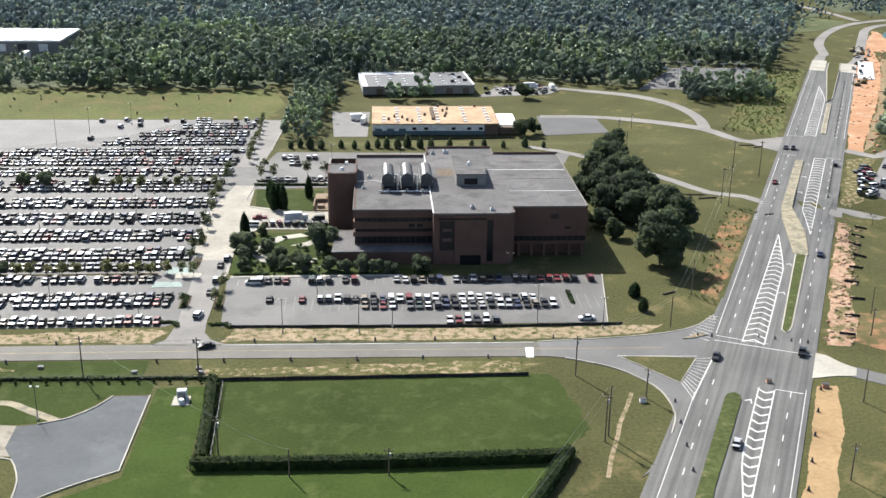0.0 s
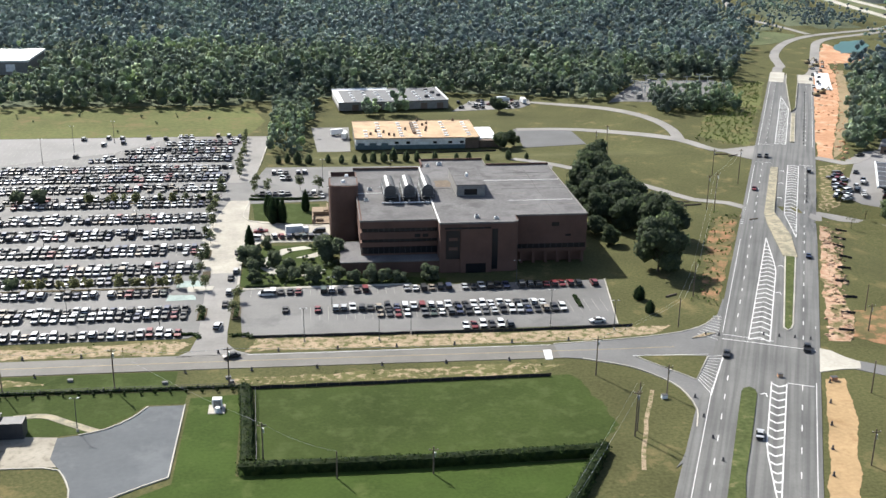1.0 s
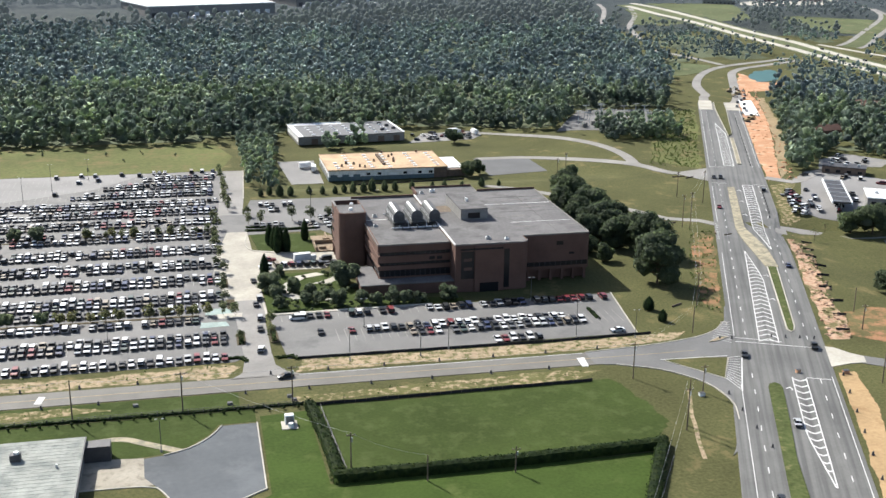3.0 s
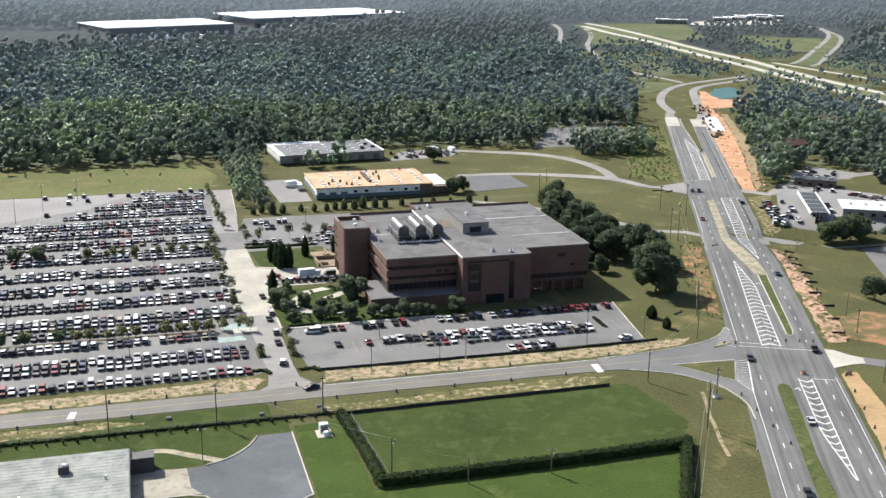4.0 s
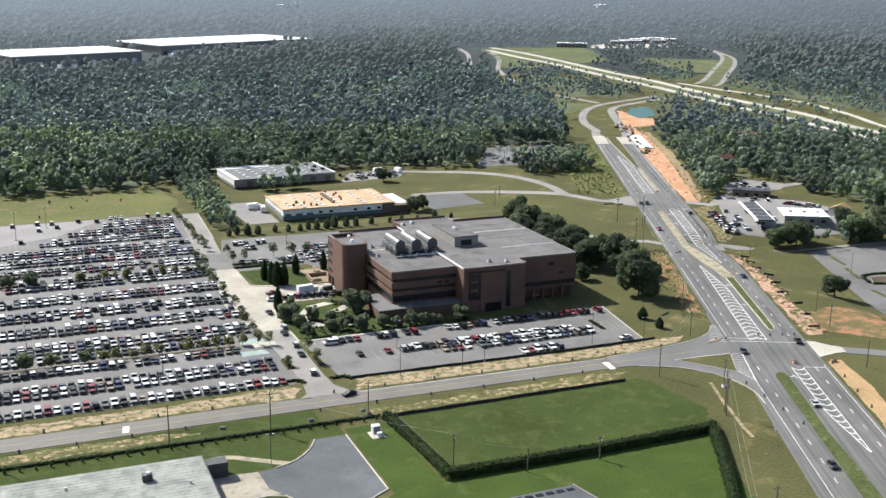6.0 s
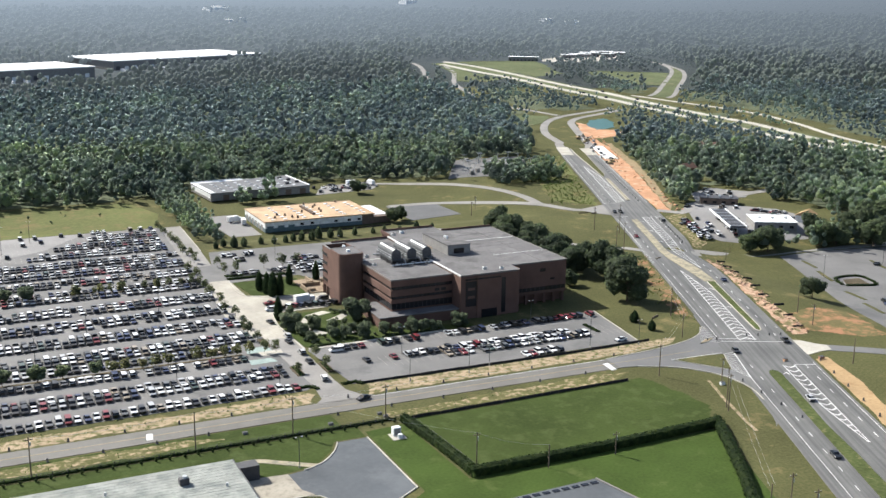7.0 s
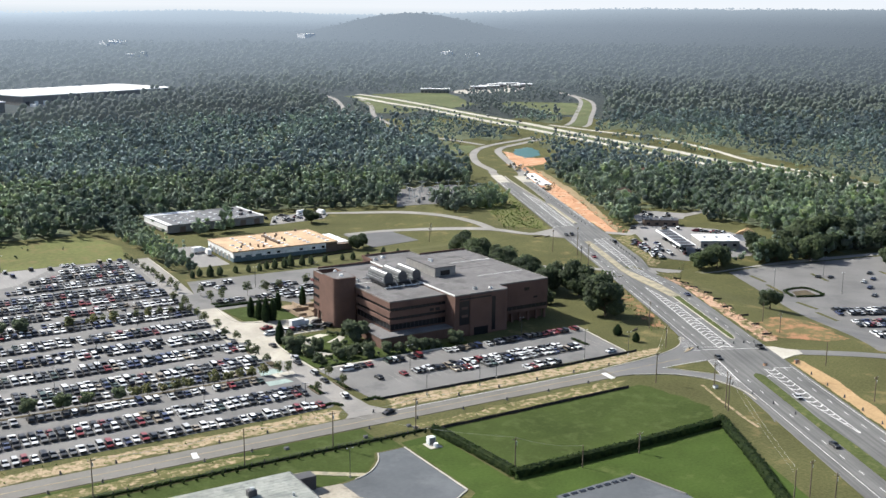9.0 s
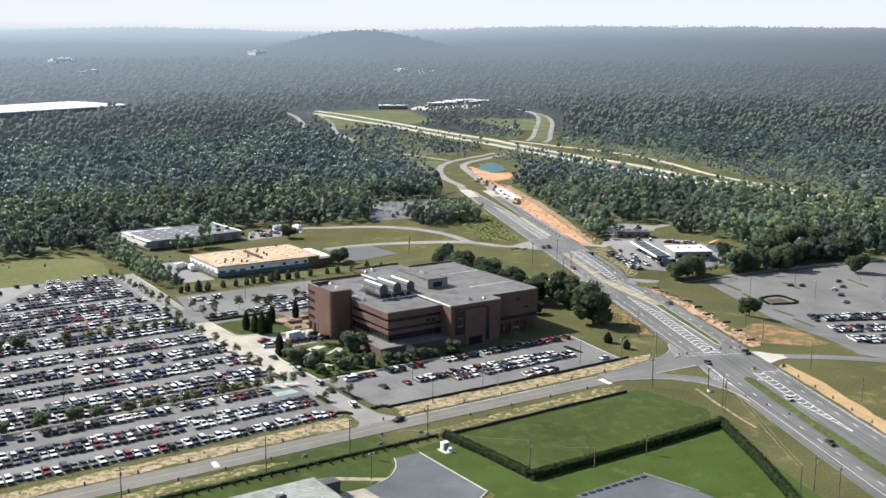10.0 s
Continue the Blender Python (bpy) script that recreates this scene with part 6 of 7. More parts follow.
def column_shape(seed, height, radius, n_leaf, leaf):
    """A narrow column of foliage from the ground up: a lumpy spindle under upright sprays."""
    r = np.random.RandomState(seed)
    prof = [(0.0, 0.55), (0.08, 0.85), (0.2, 1.0), (0.4, 0.98), (0.6, 0.85), (0.76, 0.62), (0.9, 0.32), (1.0, 0.03)]
    V, F = [], []
    for i, (t, w) in enumerate(prof):
        for k in range(9):
            a, j = k * 2 * math.pi / 9, radius * w * r.uniform(0.72, 0.98)
            V.append((j * math.cos(a), j * math.sin(a), t * height))
            if i:
                o = (i - 1) * 9
                F.append([o + k, o + (k + 1) % 9, o + 9 + (k + 1) % 9, o + 9 + k])
    t, a = r.uniform(0.01, 1.0, n_leaf) ** 1.15, r.uniform(0, 2 * math.pi, n_leaf)
    w = np.interp(t, [p[0] for p in prof], [p[1] for p in prof]) * radius * r.uniform(0.85, 1.08, n_leaf)
    P = np.stack([w * np.cos(a), w * np.sin(a), t * height], 1)
    tan = np.stack([-np.sin(a), np.cos(a), np.zeros(n_leaf)], 1)
    up = np.stack([np.cos(a) * 0.25, np.sin(a) * 0.25, np.ones(n_leaf)], 1) + r.normal(size=(n_leaf, 3)) * 0.25
    s = leaf * r.uniform(0.6, 1.3, (n_leaf, 1))
    q = np.stack([P - tan * s * 0.4, P - up * s * 0.6, P + tan * s * 0.4, P + up * s], 1).reshape(-1, 3)
    F += (np.arange(n_leaf)[:, None] * 4 + np.arange(4) + len(V)).tolist()
    return np.vstack([np.array(V), q]), F


def conifer_kind(name, label, category, seed, height, radius, group, n_leaf=900, mat=CYPRESS):
    ob = thing(name, label, category, (0, 0, 0), group)
    part("trunk", trunk_bm(height * 0.8, 0.2, 0.15, seed, 0), BARK, ob)
    shared("crown", mesh_of("crown", *column_shape(seed, height, radius, n_leaf, 0.5), mat), ob, (0, 0, 0))
    return ob


def trunk_bm(height, base, r0, seed, limbs=5):
    r = random.Random(seed)
    bm = bmesh.new()
    add_tube(bm, (0, 0, -0.3), (0.1, 0.05, base + 0.4), r0, r0 * 0.7, 7)
    add_tube(bm, (0.1, 0.05, base + 0.4), (0, 0, height * 0.8), r0 * 0.7, r0 * 0.2, 6)
    for k in range(limbs):
        a, z = r.uniform(0, 6.28), base + (height - base) * r.uniform(0.0, 0.5)
        l = (height - base) * r.uniform(0.25, 0.42)
        add_tube(bm, (0.05, 0, z), (l * math.cos(a), l * math.sin(a), z + l * 0.7), r0 * 0.35, r0 * 0.1, 5)
    return bm


def tree_kind(name, label, category, mat, seed, height, radius, base, lobes, n_leaf, leaf, core, trunk, group, cone=0.0):
    ob = thing(name, label, category, (0, 0, 0), group)
    part("trunk", trunk_bm(height, base, trunk, seed), BARK, ob)
    me = mesh_of("crown", *crown_shape(seed, height, radius, base, lobes, n_leaf, leaf, core, cone), mat)
    shared("crown", me, ob, (0, 0, 0))
    return ob


tree_rng = random.Random(11)


def plant(kinds, spots, lo=0.85, hi=1.15):
    """The first spot of each kind takes the tree itself, the others copies of it."""
    for k, (x, y, *s) in enumerate(spots):
        src = kinds[k % len(kinds)]
        sc = (s[0] if s else 1.0) * tree_rng.uniform(lo, hi)
        m = Matrix.LocRotScale((x, y, float(terr(x, y)) + 0.05), Euler((0, 0, tree_rng.uniform(0, 6.28))), (sc, sc, sc * tree_rng.uniform(0.92, 1.1)))
        if k < len(kinds):
            src.matrix_basis = m
        else:
            c = copy_thing(src, Matrix.Identity(4))
            c.matrix_basis = m


G = "large trees beside the offices"
oaks = [tree_kind("oak_tree", "large dark green broad-crowned tree on grass", "tree", OAK, 20 + k, 13.0, 7.8, 0.6, 18, 2000, 0.95, ICO1, 0.42, G) for k in range(3)]
plant(oaks, [(95, 342, 1.35), (108, 377, 1.25), (86, 372, 0.55), (97, 390, 1.0), (88, 398, 1.0), (106, 396, 0.95), (99, 406, 1.15), (89, 414, 1.1), (106, 415, 1.0), (96, 424, 1.15), (104, 436, 1.1), (92, 439, 1.05), (99, 452, 1.1), (106, 479, 1.1), (101, 464, 0.9), (84, 424, 0.7), (83, 384, 0.6)], 0.92, 1.08)
G = "large trees on open grass"
lone = [tree_kind("lone_tree", "dark green round-crowned tree standing alone on grass", "tree", OAK, 40 + k, 10.5, 6.8, 0.6, 15, 1500, 0.95, ICO1, 0.4, G) for k in range(2)]
plant(lone, [(178, 321), (76, 548, 0.85), (88, 640, 0.85), (82, 552, 0.55), (216, 405, 1.0), (225, 402, 1.45), (234, 408, 1.1), (268, 398, 1.2), (261, 403, 1.2), (276, 402, 1.3), (288, 391, 1.2), (296, 398, 1.4), (320, 362, 0.95), (308, 398, 1.4), (322, 402, 1.5), (338, 398, 1.5), (352, 392, 1.5), (300, 412, 1.5), (318, 416, 1.6), (336, 412, 1.6), (268, 415, 1.2), (290, 410, 1.4)])
G = "small evergreens on the lawn"
small = [conifer_kind("evergreen_shrub", "small dark egg-shaped evergreen on grass", "shrub", 50 + k, 4.6, 1.9, G, 500) for k in range(2)]
plant(small, [(80.5, 316), (80.6, 304.5), (-18, 374, 1.0)])
G = "columnar cypresses at the entrance"
cyp = [conifer_kind("cypress_tree", "tall narrow dark green cypress at the entrance", "tree", 60 + k, 9.8, 1.85, G) for k in range(2)]
plant(cyp, [(-41, 413), (-38.5, 411), (-36.5, 408.5), (-42.5, 419), (-27.5, 424), (-14.5, 426), (-47.5, 375), (-40, 408)], 0.9, 1.05)
G = "garden trees in front of the offices"
garden = [tree_kind("garden_tree", "leafy garden tree before the brick offices", "tree", GARDEN, 70 + k, 5.6, 3.9, 0.0, 13, 900, 0.55, ICO1, 0.16, G) for k in range(3)]
plant(garden, [(-47, 361, 1.15), (-46, 352, 0.95), (-46, 369, 0.85), (-38, 359, 0.8), (-36, 345, 0.85), (-31, 343, 0.8), (-25, 341, 0.85), (-33, 352, 0.7), (-19, 363, 1.5), (-42, 378, 0.6), (-16, 341, 0.8), (-11, 340, 0.75), (-6, 339.5, 0.8), (-1, 339.5, 0.8), (4, 339, 0.8), (14, 338, 0.9), (-27, 347, 0.7), (-45, 344, 0.65)])
G = "low shrubs in the front garden"
shrubs = [tree_kind("garden_shrub", "low rounded green shrub in the front garden", "shrub", GARDEN, 76 + k, 1.7, 1.4, 0.0, 6, 160, 0.4, ICO1, 0.05, G) for k in range(2)]
plant(shrubs, [(tree_rng.uniform(-47, -16), tree_rng.uniform(340, 377)) for k in range(34)] + [(x, 337.6, 0.7) for x in range(-34, 10, 4)], 0.6, 1.3)
G = "young trees along the lanes"
young = [tree_kind("young_tree", "thin young tree with sparse pale foliage", "tree", YOUNG, 80 + k, 5.8, 2.5, 1.2, 11, 460, 0.5, None, 0.09, G) for k in range(3)]
spots = [(-63.5 + tree_rng.uniform(-1.2, 1.2), y + tree_rng.uniform(-2, 2), 0.85) for y in range(350, 470, 11)] + [(-58 + tree_rng.uniform(-1, 1), y, 0.8) for y in range(478, 560, 9)] + [(-49.2 + tree_rng.uniform(-0.5, 0.5), y, 0.8) for y in (313, 326, 452, 466)] + [(-59.2, 313, 0.8), (-60, 337, 0.9), (-64, 338, 0.8)]
spots += [(x, 440, 0.75) for x in (-144, -136, -116, -108, -102, -97, -87, -82, -77, -72, -67)]
spots += [(-30, 455), (-22, 452), (-44, 452), (-14, 455), (2, 458)]
plant(young, spots)
G = "olive trees in the car park strip"
olive = [tree_kind("olive_tree", "small rounded olive green tree in the car park strip", "tree", OLIVE, 86 + k, 4.6, 2.5, 0.7, 9, 520, 0.55, None, 0.1, G) for k in range(2)]
plant(olive, [(-117, 339.3), (-112.5, 339.3), (-107, 339.3), (-102.5, 339.3), (-98, 339.3, 1.1), (-88, 339.3), (-83, 339.3, 0.9), (-78.5, 339.3), (-74, 339.3), (-69, 340, 0.9), (-116, 440), (-106, 440), (-97, 440), (-82, 440)], 0.85, 1.1)
G = "dark trees in the car park"
plant([tree_kind("car_park_tree", "dark round tree in a planted strip of the car park", "tree", GARDEN, 90, 6.0, 3.3, 1.4, 9, 600, 0.6, ICO1, 0.15, G)], [(-122, 339.3, 1.0), (-141, 339.3, 1.15), (-133, 339.3, 0.8), (-144, 440, 1.1), (-136, 440, 1.1), (-160, 440, 1.0), (-165, 339.3, 1.0), (-152, 339.3, 0.9)])
G = "row of young evergreens behind the offices"
backrow = [conifer_kind("young_evergreen", "small conical young evergreen in a row on grass", "tree", 95 + k, 3.9, 1.5, G, 260, OAK) for k in range(2)]
plant(backrow, [(x + tree_rng.uniform(-1.5, 1.5), 504 + tree_rng.uniform(-1.5, 1.5), tree_rng.uniform(0.75, 1.35)) for x in (-42, -37, -31, -25, -17, -11.5, -5, -0.5, 5.5, 10, 14, 19, 26, 33, 51, 60, 70, 78, 44)])
G = "trees beside the roads"
plant([tree_kind("dead_tree", "bare thin dead tree with few leaves", "tree", YOUNG, 99, 7, 2.5, 2.0, 7, 70, 0.4, None, 0.14, G)], [(*hw(120, 42), 1.0), (*hw(134, 48), 0.8)])


def hedge(name, pts, width, height, label):
    """A clipped hedge: a solid uneven body under a coat of leaf sprays."""
    ob = thing(name, label, "hedge")
    L = smooth_line(pts, 1.5)
    r = np.random.RandomState(len(pts) * 7 + int(abs(pts[0][0])))
    d = np.gradient(L, axis=0)
    d /= np.linalg.norm(d, axis=1)[:, None]
    side = np.stack([-d[:, 1], d[:, 0]], 1)
    prof = [(-0.5, -0.1), (-0.52, 0.45), (-0.42, 0.9), (0.0, 1.0), (0.42, 0.9), (0.52, 0.45), (0.5, -0.1)]
    V, F = [], []
    for i, (p, s) in enumerate(zip(L, side)):
        for a, b in prof:
            j = r.uniform(0.88, 1.06)
            V.append((p[0] + s[0] * a * width * j * 0.9, p[1] + s[1] * a * width * j * 0.9, float(terr(*p)) + b * height * 0.93 * r.uniform(0.94, 1.05)))
        if i:
            o = i * 7
            F += [(o - 7 + k, o - 6 + k, o + 1 + k, o + k) for k in range(6)]
    shared("body", mesh_of("hedge_body", V, F, HEDGE), ob, (0, 0, 0))
    n = int(len(L) * 40)
    i = r.randint(0, len(L), n)
    ang = r.uniform(-0.15, math.pi + 0.15, n)
    off, z = np.cos(ang) * width * 0.5, (0.12 + np.abs(np.sin(ang)) * 0.88) * height
    z = np.where(r.uniform(size=n) < 0.35, r.uniform(0.1, 0.9, n) * height, z)
    P = np.stack([L[i, 0] + side[i, 0] * off + r.uniform(-0.8, 0.8, n) * d[i, 0], L[i, 1] + side[i, 1] * off + r.uniform(-0.8, 0.8, n) * d[i, 1], z + terr(L[i, 0], L[i, 1])], 1)
    u = r.normal(size=(n, 3))
    u /= np.linalg.norm(u, axis=1)[:, None]
    w = np.cross(u, r.normal(size=(n, 3)))
    w /= np.linalg.norm(w, axis=1)[:, None]
    s = r.uniform(0.18, 0.42, (n, 1))
    q = np.stack([P - u * s, P - w * s * 0.6, P + u * s, P + w * s * 0.6], 1).reshape(-1, 3)
    shared("sprays", mesh_of("hedge_sprays", q, (np.arange(n)[:, None] * 4 + np.arange(4)).tolist(), HEDGE), ob, (0, 0, 0))


hedge("hedge", [(-43.2, 260), (-41.6, 240), (-40.6, 220)], 3.2, 2.6, "clipped dark green hedge beside a lawn")
hedge("hedge", [(-42.2, 217.6), (0, 217.2), (42.5, 218.4)], 3.4, 2.7, "long clipped dark green hedge across a lawn")
hedge("hedge", [(43.8, 220), (28, 190.5), (12.5, 164.5), (6, 152)], 3.2, 2.6, "clipped dark green hedge parallel to the highway")
hedge("hedge", [(-250, 265.2), (-150, 263.6), (-45, 262.4)], 0.8, 0.7, "long low dark hedge along a rail fence")
hedge("hedge", [(-46.5, 337.2), (-36, 337.4)], 1.2, 0.9, "low clipped hedge beside the car park")
hedge("hedge", [(-50.5, 441.5), (-22, 441)], 1.4, 1.0, "low clipped hedge behind the lawn")
hedge("hedge", [(213, 338), (219, 348), (232, 346.5), (228, 332), (214, 336)], 1.2, 0.9, "low hedge round a planted bed")
for k, pts in enumerate((((-49, 297), (-45, 297.5), (-43, 295)), ((-66, 299), (-60, 299), (-58.5, 296)), ((60, 311), (60, 320)), ((-59.2, 311), (-59.2, 319)), ((-48.8, 311), (-48.8, 319)), ((-62.5, 368), (-62.5, 376)), ((-50, 447), (-43, 446)))):
    hedge("hedge", pts, 1.3, 0.7, "low dark planting at a car park corner")


# ---- poles, lamps, fences ----
def utility_pole(x, y, h, arm=True, label="weathered timber utility pole"):
    ob = thing("utility_pole", label, "utility pole", (x, y, float(terr(x, y))), "utility poles along the roads")
    part("pole", tube((0, 0, -0.3), (0, 0, h), 0.2, 0.14, 8), TIMBER, ob)
    if arm:
        a = part("crossarm", box(-1.1, 1.1, -0.07, 0.07, h - 0.9, h - 0.7), TIMBER, ob)
        for px in (-0.95, 0, 0.95):
            part("insulator", tube((px, 0, h - 0.7), (px, 0, h - 0.4), 0.07, 0.05, 6), GALV, a)
        part("transformer", tube((0.3, 0.1, h - 2.6), (0.3, 0.1, h - 1.5), 0.24, 0.24, 8), GALV, ob)


POLES = [(-77.3, 263.6, 12.1), (-47.5, 264.2, 11.1), (-106, 263.8, 12), (-150, 263.8, 12), (52.2, 260.9, 11.6), (54.5, 228.5, 13.5), (53.2, 226, 12.5), (68.1, 247.5, 8.8), (85.9, 292.3, 9.5), (139.4, 409.3, 17), (137.5, 413, 15), (123.3, 243.4, 9.5), (104.8, 207, 9.5), (-37, 223.5, 9.5),
         (14.9, 164, 10), (22.4, 164.9, 11), (23.2, 157, 10), (99, 317, 12), (166, 452, 16), (158.5, 465, 13), (118, 500, 9), (124, 545, 9), (134, 560, 8), (-20, 213, 7), (2, 213, 7), (143, 284, 9), (150, 300, 9)]
for k, p in enumerate(POLES):
    utility_pole(*p, arm=k % 3 != 2)


def lamp_post(x, y, h, heads=2):
    ob = thing("lamp_post", "tall slim car park lamp post", "lamp post", (x, y, float(terr(x, y)) + 0.05), "car park lamp posts")
    part("base", tube((0, 0, 0), (0, 0, 0.7), 0.3, 0.26, 8), CONCRETE, ob)
    part("pole", tube((0, 0, 0.7), (0, 0, h), 0.11, 0.08, 6), DARKSTEEL, ob)
    for k in range(heads):
        s = -1 if k else 1
        a = part("arm", tube((0, 0, h - 0.1), (s * 0.8, 0, h), 0.05, 0.05, 5), DARKSTEEL, ob)
        part("lamp_head", box(s * 0.85 - 0.28, s * 0.85 + 0.28, -0.15, 0.15, h - 0.08, h + 0.1, 0.03), GALV, a)


for p in ((-27.6, 291, 10.5), (-5.7, 290.4, 10.9), (4, 294, 9), (46.9, 296, 12), (65.7, 292, 9.5), (-19, 318, 10), (43, 333, 8.6), (-82.6, 241.3, 9), (-150, 510, 12), (-139, 528, 14), (-124, 552, 11), (-90, 396, 10), (-120, 377, 10), (-70, 300, 9), (-100, 316, 10), (-140, 357, 10), (-90, 430, 10), (-20, 470, 10), (10, 465, 10),
          (240, 330, 11), (270, 310, 11), (215, 352, 11), (262, 360, 11), (300, 345, 11), (-110, 470, 10), (-80, 500, 10)):
    lamp_post(*p)


def cable(name, a, b, sag=1.0, n=10):
    ob = thing(name, "thin sagging overhead cable", "cable", (0, 0, 0), "overhead cables")
    bm = bmesh.new()
    P = [Vector(a).lerp(Vector(b), k / n) - Vector((0, 0, sag * 4 * (k / n) * (1 - k / n))) for k in range(n + 1)]
    side = (Vector(b) - Vector(a)).cross(Vector((0, 0, 1))).normalized() * 0.016
    rings = [[bm.verts.new(p + o) for o in (side, Vector((0, 0, 0.016)), -side, Vector((0, 0, -0.016)))] for p in P]
    for p, q in zip(rings, rings[1:]):
        for k in range(4):
            bm.faces.new((p[k], p[(k + 1) % 4], q[(k + 1) % 4], q[k]))
    part("wire", bm, GALV, ob)


for (xa, ya, ha), (xb, yb, hb) in ((POLES[0], POLES[1]), (POLES[2], POLES[0]), (POLES[3], POLES[2]), (POLES[1], POLES[4]), (POLES[4], POLES[8]), (POLES[5], POLES[14]), (POLES[8], POLES[17]), (POLES[17], POLES[9]), (POLES[9], POLES[18])):
    for o in (-0.9, 0.9):
        cable("overhead_cable", (xa + o, ya, ha - 0.45 + float(terr(xa, ya))), (xb + o, yb, hb - 0.45 + float(terr(xb, yb))))
cable("overhead_cable", (-77, 263.6, 11.5), (-37, 223.5, 9.3))
cable("overhead_cable", (-37, 223.5, 9.3), (-20, 213, 7))


def panel_fence(name, a, b, h, mat, label, step=3.0):
    """Fabric stretched between stakes, sagging unevenly."""
    ob = thing(name, label, "fence")
    r = random.Random(int(a[0] * 3 + a[1]))
    d = Vector((b[0] - a[0], b[1] - a[1]))
    n = max(2, int(d.length / step))
    post = None
    bm = bmesh.new()
    side = Vector((-d.y, d.x)).normalized() * 0.03
    prev = None
    for k in range(n + 1):
        x, y = a[0] + d.x * k / n + r.uniform(-0.1, 0.1), a[1] + d.y * k / n + r.uniform(-0.12, 0.12)
        z = float(terr(x, y))
        if post is None:
            post = part("stake", box(-0.05, 0.05, -0.05, 0.05, -0.2, h + 0.15), TIMBER, ob)
            post.location = (x, y, z)
            pm = post.data
        else:
            shared("stake", pm, ob, (x, y, z))
        hh = h * r.uniform(0.85, 1.05)
        cur = [bm.verts.new((x + s * side.x, y + s * side.y, zz)) for s in (-1, 1) for zz in (z, z + hh)]
        if prev:
            for i, j in ((0, 1), (1, 3), (3, 2), (2, 0)):
                bm.faces.new((prev[i], prev[j], cur[j], cur[i]))
        prev = cur
    bmesh.ops.recalc_face_normals(bm, faces=bm.faces)
    part("fabric", bm, mat, ob)


panel_fence("silt_fence", (-42.5, 261.0), (39.8, 261.6), 0.95, BLACKCLOTH, "black silt fence along the lawn")
panel_fence("silt_fence", (-43, 295.4), (38, 293.6), 0.8, BLACKCLOTH, "black silt fence along the car park")
panel_fence("silt_fence", (38, 293.6), (72, 294.4), 0.8, BLACKCLOTH, "black silt fence along the car park")
panel_fence("silt_fence", (10, 537), (70, 541), 0.8, BLACKCLOTH, "dark fence behind the young evergreens")
for k in range(9):
    x, y = hw(-6 + 15 * k, 36 + (k % 3))
    panel_fence("silt_fence", (x - 2.2, y + 0.7), (x + 2.2, y - 0.4), 0.8, BLACKCLOTH, "short black silt fence across a ditch", 1.5)


def rail_fence(name, a, b, h, label, step=4.0, bars=(0.5, 0.95, 1.4)):
    ob = thing(name, label, "fence")
    d = Vector((b[0] - a[0], b[1] - a[1]))
    n = max(1, int(d.length / step))
    pm = None
    for k in range(n + 1):
        x, y = a[0] + d.x * k / n, a[1] + d.y * k / n
        if pm is None:
            o = part("post", box(-0.08, 0.08, -0.08, 0.08, -0.2, h), DARKSTEEL, ob)
            o.location, pm = (x, y, float(terr(x, y))), o.data
        else:
            shared("post", pm, ob, (x, y, float(terr(x, y))))
    for z in bars:
        part("rail", tube((*a, z), (*b, z), 0.045, 0.045, 5), DARKSTEEL, ob)


rail_fence("rail_fence", (-250, 264.5), (-43.5, 262.0), 1.5, "dark rail fence beside the side road")
rail_fence("rail_fence", (-40.4, 259), (-38.4, 221), 1.5, "dark rail fence along the hedge")


def shrub_row():
    """The low clipped shrubs planted at even steps along the rail fence."""
    r = random.Random(3)
    me = mesh_of("shrub", *crown_shape(5, 0.95, 0.62, 0.05, 4, 40, 0.4, ICO1), HEDGE)
    for k in range(52):
        x = -248 + k * 3.95
        ob = thing("clipped_shrub", "small dark clipped shrub along a rail fence", "shrub", (x, 260.6 + (248 + x) * -0.008 + 1.2, 0), "shrubs along the rail fence")
        shared("foliage", me, ob, (0, 0, 0), r.uniform(0, 6), (1.1, 1.0, r.uniform(0.9, 1.2)))


shrub_row()


def utility_box(x, y):
    ob = thing("utility_cabinet", "white utility cabinet and tank on a concrete pad", "utility cabinet", (x, y, 0.03))
    part("pad", box(-2.2, 2.0, -2.6, 2.4, 0, 0.15), CONCRETE, ob)
    part("cabinet", box(-1.2, 1.2, 0.2, 2.0, 0.15, 2.6, 0.08), WHITE, ob)
    part("door", box(-0.9, 0.9, 0.12, 0.2, 0.4, 2.3), GREYWALL, ob)
    part("tank", tube((0.2, -1.5, 0.15), (0.2, -1.5, 1.3), 0.8, 0.7, 12), WHITE, ob)
    part("pipe", tube((1.0, -0.4, 0.15), (1.0, -0.4, 1.4), 0.12, 0.12, 6), DARKSTEEL, ob)


utility_box(-49.6, 250)


def small_box(name, x, y, s, h, mat, label, cat):
    ob = thing(name, label, cat, (x, y, float(terr(x, y)) + 0.03))
    part("case", box(-s, s, -s * 0.7, s * 0.7, 0, h, 0.05), mat, ob)
    part("lid", box(-s * 1.05, s * 1.05, -s * 0.75, s * 0.75, h, h + 0.08), DARKSTEEL, ob)


for x, y in ((-64.6, 266.3), (-48, 268), (-90, 270), (-47, 265.5)):
    small_box("ground_box", x, y, 0.7, 0.6, GREYWALL, "small grey roadside service box", "service box")
small_box("junction_box", 66.8, 245.5, 0.8, 1.0, WHITE, "pale service box beside a pole", "service box")
small_box("road_barrel", *hw(-47, 17.4), 0.7, 1.1, ORANGE, "orange barrier in the turning lane", "barrier")
small_box("road_barrel", *hw(-44, 31.5), 0.9, 1.0, ORANGE, "orange barrier beside the highway", "barrier")


